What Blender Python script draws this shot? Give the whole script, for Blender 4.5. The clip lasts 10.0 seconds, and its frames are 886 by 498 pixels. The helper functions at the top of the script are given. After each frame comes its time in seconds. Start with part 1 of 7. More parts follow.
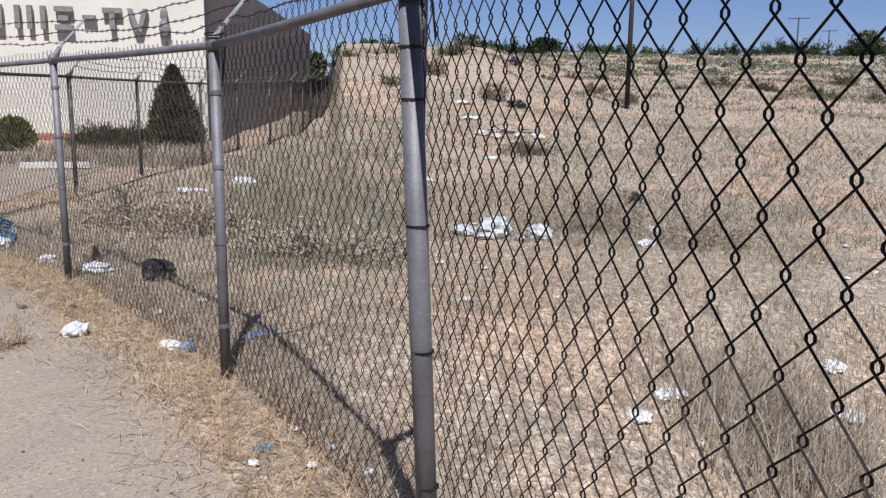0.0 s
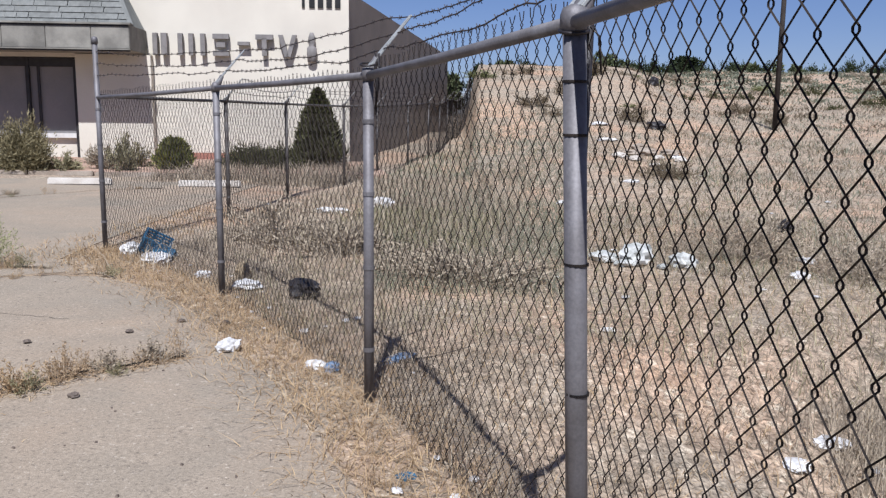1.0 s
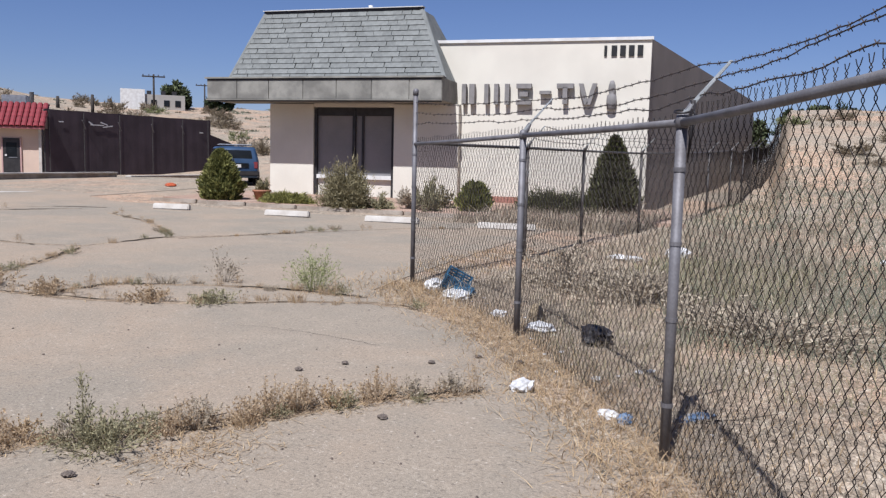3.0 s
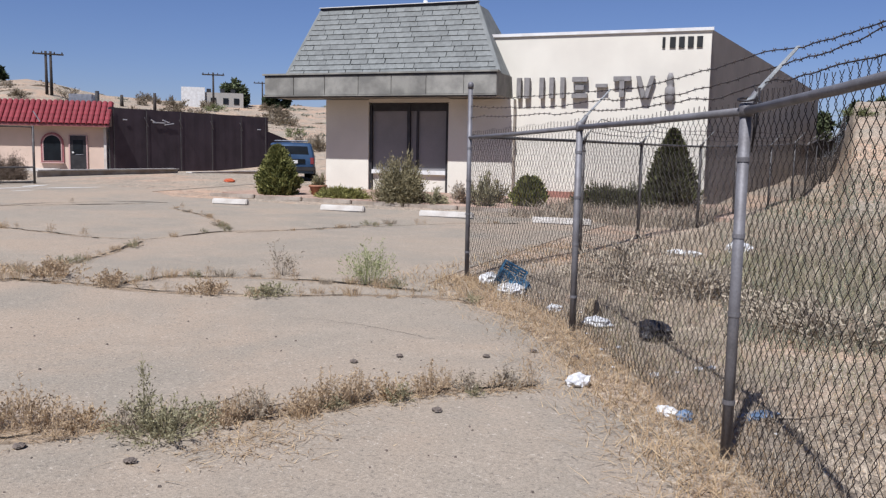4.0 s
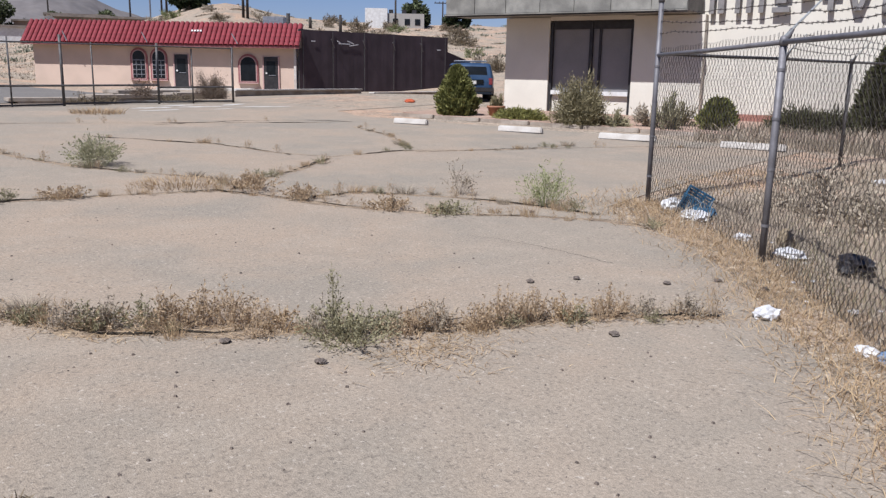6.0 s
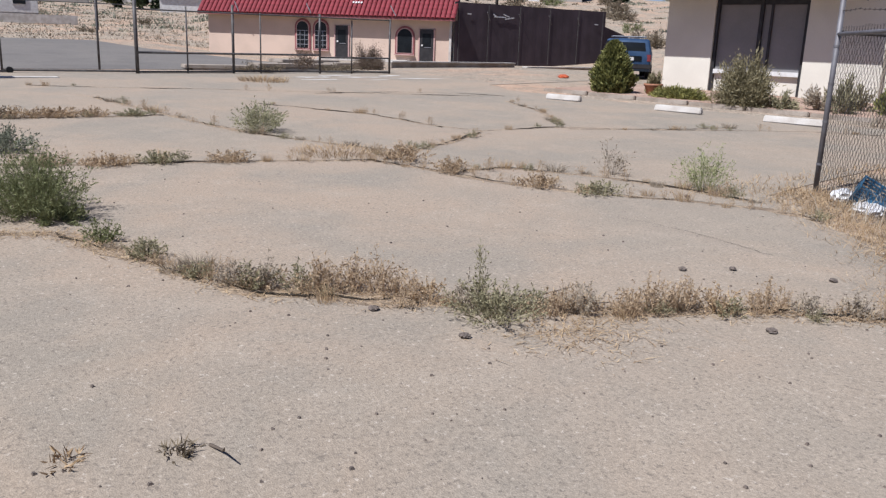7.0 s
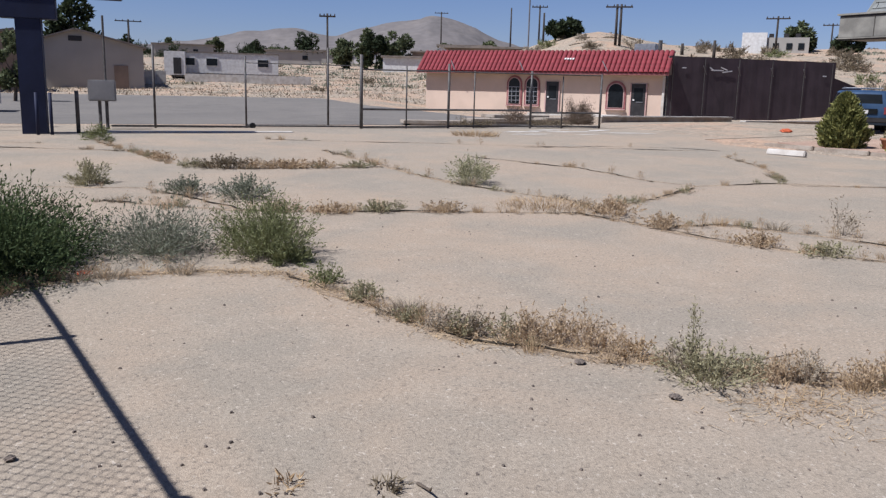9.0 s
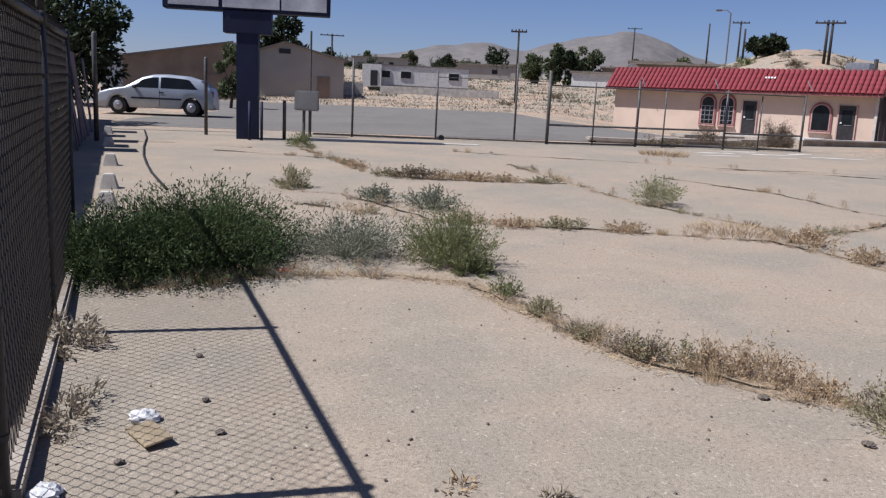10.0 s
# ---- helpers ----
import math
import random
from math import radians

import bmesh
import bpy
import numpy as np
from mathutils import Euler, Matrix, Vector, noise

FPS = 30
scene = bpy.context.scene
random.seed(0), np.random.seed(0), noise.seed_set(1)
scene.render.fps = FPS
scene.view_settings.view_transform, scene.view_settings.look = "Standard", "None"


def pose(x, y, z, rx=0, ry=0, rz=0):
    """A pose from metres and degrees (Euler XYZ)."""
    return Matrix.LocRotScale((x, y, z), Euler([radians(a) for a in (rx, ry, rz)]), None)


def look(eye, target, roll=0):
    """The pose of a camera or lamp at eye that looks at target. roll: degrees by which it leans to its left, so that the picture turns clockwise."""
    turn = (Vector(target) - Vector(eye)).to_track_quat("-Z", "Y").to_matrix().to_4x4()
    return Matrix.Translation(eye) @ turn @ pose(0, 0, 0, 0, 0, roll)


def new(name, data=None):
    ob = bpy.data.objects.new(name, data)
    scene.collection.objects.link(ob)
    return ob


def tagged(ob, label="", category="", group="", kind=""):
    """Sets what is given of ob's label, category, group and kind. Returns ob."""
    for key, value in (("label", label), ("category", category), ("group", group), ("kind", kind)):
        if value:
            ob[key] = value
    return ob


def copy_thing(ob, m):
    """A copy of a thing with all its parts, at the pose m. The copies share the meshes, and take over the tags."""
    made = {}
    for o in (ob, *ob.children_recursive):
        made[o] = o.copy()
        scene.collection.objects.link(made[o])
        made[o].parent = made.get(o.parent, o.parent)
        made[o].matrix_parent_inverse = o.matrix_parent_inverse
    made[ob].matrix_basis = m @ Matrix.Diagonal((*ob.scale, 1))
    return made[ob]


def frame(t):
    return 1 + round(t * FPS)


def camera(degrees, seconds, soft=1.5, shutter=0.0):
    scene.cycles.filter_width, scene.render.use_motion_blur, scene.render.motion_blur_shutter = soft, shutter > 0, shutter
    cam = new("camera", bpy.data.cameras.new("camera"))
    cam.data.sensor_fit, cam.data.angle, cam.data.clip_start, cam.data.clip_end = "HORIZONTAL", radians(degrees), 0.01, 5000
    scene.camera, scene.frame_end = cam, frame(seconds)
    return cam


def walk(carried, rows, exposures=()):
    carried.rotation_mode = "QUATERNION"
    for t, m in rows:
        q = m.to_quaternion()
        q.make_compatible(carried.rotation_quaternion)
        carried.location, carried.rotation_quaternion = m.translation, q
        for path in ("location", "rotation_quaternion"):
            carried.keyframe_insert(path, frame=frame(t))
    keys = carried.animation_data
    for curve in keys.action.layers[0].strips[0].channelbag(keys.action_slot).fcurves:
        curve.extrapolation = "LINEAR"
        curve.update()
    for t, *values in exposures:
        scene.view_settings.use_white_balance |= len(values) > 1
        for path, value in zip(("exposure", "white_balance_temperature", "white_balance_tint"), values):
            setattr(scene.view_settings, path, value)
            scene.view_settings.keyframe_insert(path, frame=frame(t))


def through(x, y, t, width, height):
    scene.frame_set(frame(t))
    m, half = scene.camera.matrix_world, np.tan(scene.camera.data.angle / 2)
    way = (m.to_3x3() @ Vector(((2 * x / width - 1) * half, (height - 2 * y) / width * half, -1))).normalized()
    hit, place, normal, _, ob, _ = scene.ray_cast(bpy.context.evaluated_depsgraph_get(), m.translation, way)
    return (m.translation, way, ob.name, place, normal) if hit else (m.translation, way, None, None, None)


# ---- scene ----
# The walk: a slow turn to the left on the spot, beside the fence.
cam = camera(57.0, 10.0, soft=1.3)
PATH = [
    (0, look((0.000, 0.000, 1.631), (0.000, 9.840, -0.150), 0.65)),
    (0.5, look((-0.046, 0.013, 1.642), (-0.939, 9.819, -0.104), 0.89)),
    (1, look((-0.091, 0.048, 1.678), (-1.676, 9.796, 0.113), 0.65)),
    (1.5, look((-0.117, 0.005, 1.698), (-2.597, 9.655, 0.844), 0.12)),
    (2, look((-0.134, -0.009, 1.696), (-3.328, 9.431, 0.872), 0.96)),
    (2.5, look((-0.162, 0.003, 1.687), (-4.405, 9.004, 0.700), 1.37)),
    (4, look((-0.199, 0.050, 1.655), (-5.634, 8.366, 0.518), 1.06)),
    (4.5, look((-0.229, 0.049, 1.641), (-6.106, 8.033, 0.332), 0.93)),
    (5, look((-0.245, 0.058, 1.641), (-6.431, 7.756, 0.065), 1.18)),
    (6.5, look((-0.257, 0.036, 1.620), (-7.704, 6.272, -0.759), 1.31)),
    (7, look((-0.294, 0.031, 1.636), (-8.287, 5.520, -0.811), 2.10)),
    (7.5, look((-0.298, 0.028, 1.625), (-8.699, 5.001, -0.541), 1.46)),
    (8, look((-0.292, 0.022, 1.631), (-8.971, 4.534, -0.445), 1.16)),
    (8.5, look((-0.294, 0.022, 1.630), (-9.202, 4.091, -0.395), 1.05)),
    (9, look((-0.292, -0.018, 1.628), (-9.526, 3.327, -0.256), 1.37)),
    (9.5, look((-0.260, -0.062, 1.647), (-9.749, 2.440, -0.275), 1.88)),
    (10, look((-0.189, -0.081, 1.659), (-9.948, 1.170, -0.132), 2.70)),
]
walk(cam, PATH, [(0.0, 0.41, 5850.0, 12.0), (10.0, 0.41, 5850.0, 12.0)])

# ---- light: high sun from the south, clear desert sky ----
SUN_EL, SUN_AZ = radians(55.0), math.pi - 0.12
to_sun = Vector((math.sin(SUN_AZ) * math.cos(SUN_EL), math.cos(SUN_AZ) * math.cos(SUN_EL), math.sin(SUN_EL)))
world = bpy.data.worlds.new("sky")
scene.world = world
world.use_nodes = True
wn, wl = world.node_tree.nodes, world.node_tree.links
sky = wn.new("ShaderNodeTexSky")
sky.sky_type, sky.sun_disc = "NISHITA", False
sky.sun_elevation, sky.sun_rotation = SUN_EL, SUN_AZ
sky.altitude, sky.air_density, sky.dust_density, sky.ozone_density = 900.0, 1.0, 0.7, 8.0
sky_tint = wn.new("ShaderNodeMix")  # warm tint multiplied over the sky colour
sky_tint.data_type, sky_tint.blend_type = "RGBA", "MULTIPLY"
sky_tint.inputs["Factor"].default_value, sky_tint.inputs["B"].default_value = 1.0, (1.2, 1.0, 1.04, 1)
wl.new(sky.outputs["Color"], sky_tint.inputs["A"])
wl.new(sky_tint.outputs["Result"], wn["Background"].inputs["Color"])
wn["Background"].inputs["Strength"].default_value = 0.056
sun = new("sun", bpy.data.lights.new("sun", "SUN"))
sun.data.energy, sun.data.angle, sun.data.color = 5.0, radians(0.55), (1.0, 0.96, 0.91)
sun.rotation_euler = (-to_sun).to_track_quat("-Z", "Y").to_euler()


# ---- materials ----
def mat(name, colour, rough=0.8, second=None, scale=4.0, fine=60.0, amount=0.5, bump=0.15, metal=0.0, per=0.0, spec=0.3, detail=6.0):
    """Procedural surface: two colours mixed by broad noise, fine grain in colour and relief, per: lightness change from object to object."""
    m = bpy.data.materials.new(name)
    m.use_nodes = True
    nt = m.node_tree
    b = nt.nodes["Principled BSDF"]
    b.inputs["Roughness"].default_value, b.inputs["Metallic"].default_value = rough, metal
    b.inputs["Specular IOR Level"].default_value = spec
    co = nt.nodes.new("ShaderNodeTexCoord")
    second = second or tuple(c * 0.72 for c in colour)
    n1, n2 = nt.nodes.new("ShaderNodeTexNoise"), nt.nodes.new("ShaderNodeTexNoise")
    for n, s, d in ((n1, scale, detail), (n2, fine, 3.0)):
        n.inputs["Scale"].default_value, n.inputs["Detail"].default_value = s, d
        nt.links.new(co.outputs["Object"], n.inputs["Vector"])
    ramp = nt.nodes.new("ShaderNodeValToRGB")
    ramp.color_ramp.elements[0].position, ramp.color_ramp.elements[1].position = 0.38, 0.62
    ramp.color_ramp.elements[0].color, ramp.color_ramp.elements[1].color = (*second, 1), (*colour, 1)
    nt.links.new(n1.outputs["Fac"], ramp.inputs["Fac"])
    hsv = nt.nodes.new("ShaderNodeHueSaturation")
    nt.links.new(ramp.outputs["Color"], hsv.inputs["Color"])
    mr = nt.nodes.new("ShaderNodeMapRange")
    mr.inputs["From Min"].default_value, mr.inputs["From Max"].default_value = 0.3, 0.7
    mr.inputs["To Min"].default_value, mr.inputs["To Max"].default_value = 1 - amount * 0.5, 1 + amount * 0.5
    nt.links.new(n2.outputs["Fac"], mr.inputs["Value"])
    if per:
        info, add = nt.nodes.new("ShaderNodeObjectInfo"), nt.nodes.new("ShaderNodeMath")
        add.operation = "MULTIPLY_ADD"
        add.inputs[1].default_value = per
        nt.links.new(info.outputs["Random"], add.inputs[0])
        sub = nt.nodes.new("ShaderNodeMath")
        sub.operation = "SUBTRACT"
        sub.inputs[1].default_value = per / 2
        nt.links.new(mr.outputs["Result"], sub.inputs[0])
        nt.links.new(sub.outputs["Value"], add.inputs[2])
        nt.links.new(add.outputs["Value"], hsv.inputs["Value"])
    else:
        nt.links.new(mr.outputs["Result"], hsv.inputs["Value"])
    nt.links.new(hsv.outputs["Color"], b.inputs["Base Color"])
    if bump:
        bp = nt.nodes.new("ShaderNodeBump")
        bp.inputs["Strength"].default_value, bp.inputs["Distance"].default_value = bump, 0.02
        nt.links.new(n2.outputs["Fac"], bp.inputs["Height"])
        nt.links.new(bp.outputs["Normal"], b.inputs["Normal"])
    return m


def leafy(name, colour, second, rough=0.7, through=0.25):
    """Leaves and blades: colour changes from piece to piece, a little light passes through."""
    m = bpy.data.materials.new(name)
    m.use_nodes = True
    nt = m.node_tree
    b = nt.nodes["Principled BSDF"]
    b.inputs["Roughness"].default_value, b.inputs["Specular IOR Level"].default_value = rough, 0.15
    geo, ramp = nt.nodes.new("ShaderNodeNewGeometry"), nt.nodes.new("ShaderNodeValToRGB")
    ramp.color_ramp.elements[0].color, ramp.color_ramp.elements[1].color = (*second, 1), (*colour, 1)
    nt.links.new(geo.outputs["Random Per Island"], ramp.inputs["Fac"])
    nt.links.new(ramp.outputs["Color"], b.inputs["Base Color"])
    tr, mix = nt.nodes.new("ShaderNodeBsdfTranslucent"), nt.nodes.new("ShaderNodeMixShader")
    nt.links.new(ramp.outputs["Color"], tr.inputs["Color"])
    mix.inputs["Fac"].default_value = through
    nt.links.new(b.outputs["BSDF"], mix.inputs[1])
    nt.links.new(tr.outputs["BSDF"], mix.inputs[2])
    nt.links.new(mix.outputs["Shader"], nt.nodes["Material Output"].inputs["Surface"])
    return m


def layered(name, colours, scales, rough=0.95, bump=0.4, fine=90.0, speck=0.35):
    """Ground: base colour, then patches of further colours by noise at each scale, with grit."""
    m = bpy.data.materials.new(name)
    m.use_nodes = True
    nt = m.node_tree
    b = nt.nodes["Principled BSDF"]
    b.inputs["Roughness"].default_value, b.inputs["Specular IOR Level"].default_value = rough, 0.1
    co = nt.nodes.new("ShaderNodeTexCoord")
    last = nt.nodes.new("ShaderNodeRGB")
    last.outputs[0].default_value = (*colours[0], 1)
    out = last.outputs[0]
    for c, (s, lo, hi, k) in zip(colours[1:], scales):
        n, r, mx = nt.nodes.new("ShaderNodeTexNoise"), nt.nodes.new("ShaderNodeMapRange"), nt.nodes.new("ShaderNodeMix")
        n.inputs["Scale"].default_value, n.inputs["Detail"].default_value, n.inputs["Roughness"].default_value = s, 8.0, 0.62
        n.inputs["Distortion"].default_value = 0.4
        nt.links.new(co.outputs["Object"], n.inputs["Vector"])
        r.inputs["From Min"].default_value, r.inputs["From Max"].default_value, r.inputs["To Max"].default_value = lo, hi, k
        nt.links.new(n.outputs["Fac"], r.inputs["Value"])
        mx.data_type = "RGBA"
        mx.inputs["B"].default_value = (*c, 1)
        nt.links.new(r.outputs["Result"], mx.inputs["Factor"])
        nt.links.new(out, mx.inputs["A"])
        out = mx.outputs["Result"]
    n2, mr, hsv = nt.nodes.new("ShaderNodeTexNoise"), nt.nodes.new("ShaderNodeMapRange"), nt.nodes.new("ShaderNodeHueSaturation")
    n2.inputs["Scale"].default_value, n2.inputs["Detail"].default_value = fine, 4.0
    nt.links.new(co.outputs["Object"], n2.inputs["Vector"])
    mr.inputs["From Min"].default_value, mr.inputs["From Max"].default_value = 0.3, 0.7
    mr.inputs["To Min"].default_value, mr.inputs["To Max"].default_value = 1 - speck / 2, 1 + speck / 2
    nt.links.new(n2.outputs["Fac"], mr.inputs["Value"])
    n3, mr3, mul = nt.nodes.new("ShaderNodeTexNoise"), nt.nodes.new("ShaderNodeMapRange"), nt.nodes.new("ShaderNodeMath")
    n3.inputs["Scale"].default_value, n3.inputs["Detail"].default_value = fine * 0.36, 2.0
    nt.links.new(co.outputs["Object"], n3.inputs["Vector"])
    mr3.inputs["From Min"].default_value, mr3.inputs["From Max"].default_value = 0.36, 0.64
    mr3.inputs["To Min"].default_value, mr3.inputs["To Max"].default_value = 1 - speck * 0.3, 1 + speck * 0.3
    nt.links.new(n3.outputs["Fac"], mr3.inputs["Value"])
    mul.operation = "MULTIPLY"
    nt.links.new(mr.outputs["Result"], mul.inputs[0])
    nt.links.new(mr3.outputs["Result"], mul.inputs[1])
    nt.links.new(mul.outputs["Value"], hsv.inputs["Value"])
    nt.links.new(out, hsv.inputs["Color"])
    nt.links.new(hsv.outputs["Color"], b.inputs["Base Color"])
    bp = nt.nodes.new("ShaderNodeBump")
    bp.inputs["Strength"].default_value, bp.inputs["Distance"].default_value = bump, 0.03
    nt.links.new(n2.outputs["Fac"], bp.inputs["Height"])
    nt.links.new(bp.outputs["Normal"], b.inputs["Normal"])
    return m


SOIL = layered("desert_soil", [(0.325, 0.262, 0.195), (0.42, 0.28, 0.188), (0.26, 0.225, 0.175), (0.15, 0.12, 0.09), (0.50, 0.43, 0.33), (0.12, 0.10, 0.075)],
               [(0.22, 0.45, 0.6, 0.9), (0.6, 0.46, 0.6, 0.75), (2.2, 0.53, 0.62, 0.6), (9.0, 0.56, 0.64, 0.8), (14.0, 0.57, 0.63, 0.8)], fine=45.0, speck=0.8)
ASPHALT = layered("worn_asphalt", [(0.286, 0.241, 0.186), (0.330, 0.259, 0.190), (0.247, 0.218, 0.174), (0.337, 0.28, 0.215), (0.14, 0.118, 0.096), (0.50, 0.435, 0.355)],
                  [(0.22, 0.42, 0.58, 0.9), (0.5, 0.46, 0.62, 0.75), (2.6, 0.5, 0.66, 0.5), (40.0, 0.565, 0.64, 0.6), (34.0, 0.60, 0.67, 0.6)], fine=150.0, speck=0.34, bump=0.3)
ROAD = layered("street_asphalt", [(0.155, 0.142, 0.127), (0.185, 0.168, 0.147), (0.12, 0.112, 0.104)], [(0.1, 0.4, 0.6, 0.8), (0.8, 0.5, 0.65, 0.5)], fine=60.0)
DULL_CONCRETE = mat("dull_tan_concrete", (0.36, 0.31, 0.255), 0.95, (0.25, 0.205, 0.16), 3.0, 60.0, 0.35, 0.3, spec=0.1)
CRACK = layered("crack_soil", [(0.28, 0.215, 0.15), (0.17, 0.13, 0.092), (0.36, 0.28, 0.19)], [(1.5, 0.42, 0.58, 0.8), (5.0, 0.5, 0.62, 0.7)], fine=60.0, speck=0.6)
BED = layered("planting_bed_soil", [(0.34, 0.235, 0.175), (0.39, 0.28, 0.215), (0.24, 0.17, 0.125)], [(0.8, 0.42, 0.6, 0.8), (4.0, 0.5, 0.65, 0.7)], fine=60.0, speck=0.5)
GALV = mat("weathered_galvanised_steel", (0.185, 0.178, 0.184), 0.6, (0.14, 0.132, 0.134), 7.0, 90.0, 0.25, 0.05, 0.35)
# near-black strips for cracks, the shade of their depth put into colour
GAP = mat("crack_gap_shade", (0.055, 0.045, 0.035), 0.95, (0.03, 0.025, 0.02), 9.0, 60.0, 0.4, 0.3, spec=0.05)
GALV_PALE = mat("pale_galvanised_arm", (0.40, 0.41, 0.40), 0.55, (0.31, 0.32, 0.31), 9.0, 90.0, 0.25, 0.05, 0.3)
# steel of the shaded fence, its shade darkened into the base colour
GALV_SHADED = mat("shaded_fence_steel", (0.05, 0.05, 0.052), 0.6, (0.035, 0.034, 0.034), 9.0, 90.0, 0.3, 0.05, 0.2)
GALV_DARK = mat("dark_fence_steel", (0.11, 0.105, 0.10), 0.6, (0.07, 0.06, 0.055), 9.0, 90.0, 0.3, 0.05, 0.2)
WIRE = mat("weathered_fence_wire", (0.03, 0.026, 0.024), 0.75, (0.05, 0.04, 0.034), 12.0, 200.0, 0.3, 0.0, 0.2)
WIRE_BLACK = mat("blackened_fence_wire", (0.012, 0.010, 0.010), 0.75, (0.035, 0.027, 0.022), 9.0, 200.0, 0.3, 0.0, 0.1, spec=0.2)
BARB = mat("rusty_barbed_wire", (0.035, 0.03, 0.03), 0.7, (0.055, 0.04, 0.032), 12.0, 90.0, 0.3, 0.0, 0.2)
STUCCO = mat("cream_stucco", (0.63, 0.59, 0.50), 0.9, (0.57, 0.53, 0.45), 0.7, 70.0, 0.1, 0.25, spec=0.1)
# side walls: the cream stucco with its shade mixed into the colour
STUCCO_SIDE = mat("shaded_side_stucco", (0.27, 0.24, 0.21), 0.9, (0.23, 0.205, 0.18), 0.7, 70.0, 0.12, 0.25, spec=0.1)
WHITE_TRIM = mat("white_painted_metal", (0.62, 0.61, 0.58), 0.6, (0.52, 0.50, 0.47), 3.0, 60.0, 0.1, 0.05)
FASCIA = mat("weathered_grey_fascia_panel", (0.25, 0.238, 0.205), 0.75, (0.16, 0.152, 0.132), 2.2, 40.0, 0.2, 0.08, per=0.22)
SHINGLE = mat("grey_asphalt_shingle", (0.205, 0.21, 0.198), 0.95, (0.165, 0.17, 0.16), 2.5, 160.0, 0.4, 0.3, per=0.24, spec=0.05)
DARK_METAL = mat("dark_bronze_frame", (0.045, 0.042, 0.042), 0.5, None, 5.0, 60.0, 0.2, 0.03, 0.3)
BOARDED = mat("grey_boarded_pane", (0.22, 0.205, 0.20), 0.6, (0.19, 0.18, 0.175), 1.2, 50.0, 0.12, 0.05)
LETTER = mat("dark_grey_sign_letter", (0.22, 0.205, 0.195), 0.6, (0.17, 0.16, 0.15), 5.0, 60.0, 0.2, 0.05)
LETTER_BLACK = mat("black_number_paint", (0.02, 0.02, 0.02), 0.6, None, 5.0, 60.0, 0.2, 0.02)
CONCRETE = mat("pale_concrete", (0.54, 0.51, 0.46), 0.9, (0.42, 0.38, 0.33), 2.5, 60.0, 0.25, 0.3, spec=0.1)
BRICK_RED = mat("red_brick_base", (0.36, 0.17, 0.125), 0.9, (0.29, 0.14, 0.105), 5.0, 60.0, 0.3, 0.3)
PEACH_PINK = mat("pale_pink_trim", (0.46, 0.30, 0.27), 0.85, (0.40, 0.26, 0.235), 2.0, 50.0, 0.12, 0.05)
PEACH = mat("peach_stucco", (0.58, 0.445, 0.35), 0.9, (0.52, 0.40, 0.315), 0.8, 60.0, 0.1, 0.2, spec=0.1)
TILE_RED = mat("red_roof_tile", (0.23, 0.036, 0.042), 0.75, (0.17, 0.029, 0.034), 3.0, 50.0, 0.3, 0.1, per=0.22)
TRIM_RED = mat("dull_red_trim", (0.30, 0.105, 0.105), 0.7, None, 4.0, 50.0, 0.2, 0.05)
FABRIC = mat("brown_windscreen_fabric", (0.072, 0.056, 0.062), 0.9, (0.058, 0.046, 0.050), 0.9, 120.0, 0.25, 0.15, spec=0.05)
BLUE_CAR = mat("blue_car_paint", (0.035, 0.07, 0.135), 0.4, (0.022, 0.05, 0.105), 2.0, 30.0, 0.1, 0.0, 0.2, spec=0.5)
SILVER_CAR = mat("silver_car_paint", (0.36, 0.385, 0.43), 0.35, (0.31, 0.335, 0.375), 2.0, 30.0, 0.1, 0.0, 0.3, spec=0.5)
CAR_GLASS = mat("dark_car_glass", (0.012, 0.014, 0.016), 0.2, None, 3.0, 30.0, 0.1, 0.0, spec=0.25)
RUBBER = mat("black_rubber", (0.022, 0.022, 0.022), 0.85, None, 8.0, 60.0, 0.2, 0.1)
RIM = mat("grey_wheel_rim", (0.35, 0.35, 0.36), 0.4, None, 8.0, 60.0, 0.2, 0.0, 0.6)
NAVY = mat("navy_painted_steel", (0.014, 0.019, 0.05), 0.7, (0.010, 0.013, 0.035), 1.5, 60.0, 0.25, 0.05)
SIGN_FACE = mat("faded_sign_face", (0.62, 0.62, 0.64), 0.6, (0.35, 0.35, 0.38), 1.1, 30.0, 0.2, 0.0)
WOOD_POLE = mat("creosoted_pole_wood", (0.05, 0.042, 0.036), 0.9, (0.034, 0.028, 0.024), 3.0, 60.0, 0.3, 0.2)
WAREHOUSE = mat("beige_metal_siding", (0.34, 0.315, 0.28), 0.8, (0.30, 0.28, 0.25), 0.4, 30.0, 0.1, 0.1)
WAREHOUSE_DARK = mat("brown_shed_wall", (0.25, 0.19, 0.145), 0.85, None, 0.6, 30.0, 0.15, 0.1)
ROOF_GREY = mat("grey_brown_roofing", (0.22, 0.185, 0.155), 0.9, None, 1.2, 40.0, 0.25, 0.15)
SIDING = mat("grey_lap_siding", (0.36, 0.345, 0.33), 0.8, (0.27, 0.26, 0.25), 1.8, 60.0, 0.2, 0.08)
PLASTIC_WHITE = mat("crumpled_white_plastic", (0.66, 0.65, 0.63), 0.6, (0.46, 0.45, 0.44), 14.0, 40.0, 0.2, 0.2)
TARP = mat("grimy_pale_tarp", (0.50, 0.50, 0.47), 0.6, (0.30, 0.31, 0.29), 5.0, 40.0, 0.2, 0.2)
PLASTIC_BLUE = mat("faded_blue_plastic", (0.04, 0.125, 0.21), 0.6, (0.025, 0.08, 0.14), 9.0, 40.0, 0.2, 0.1)
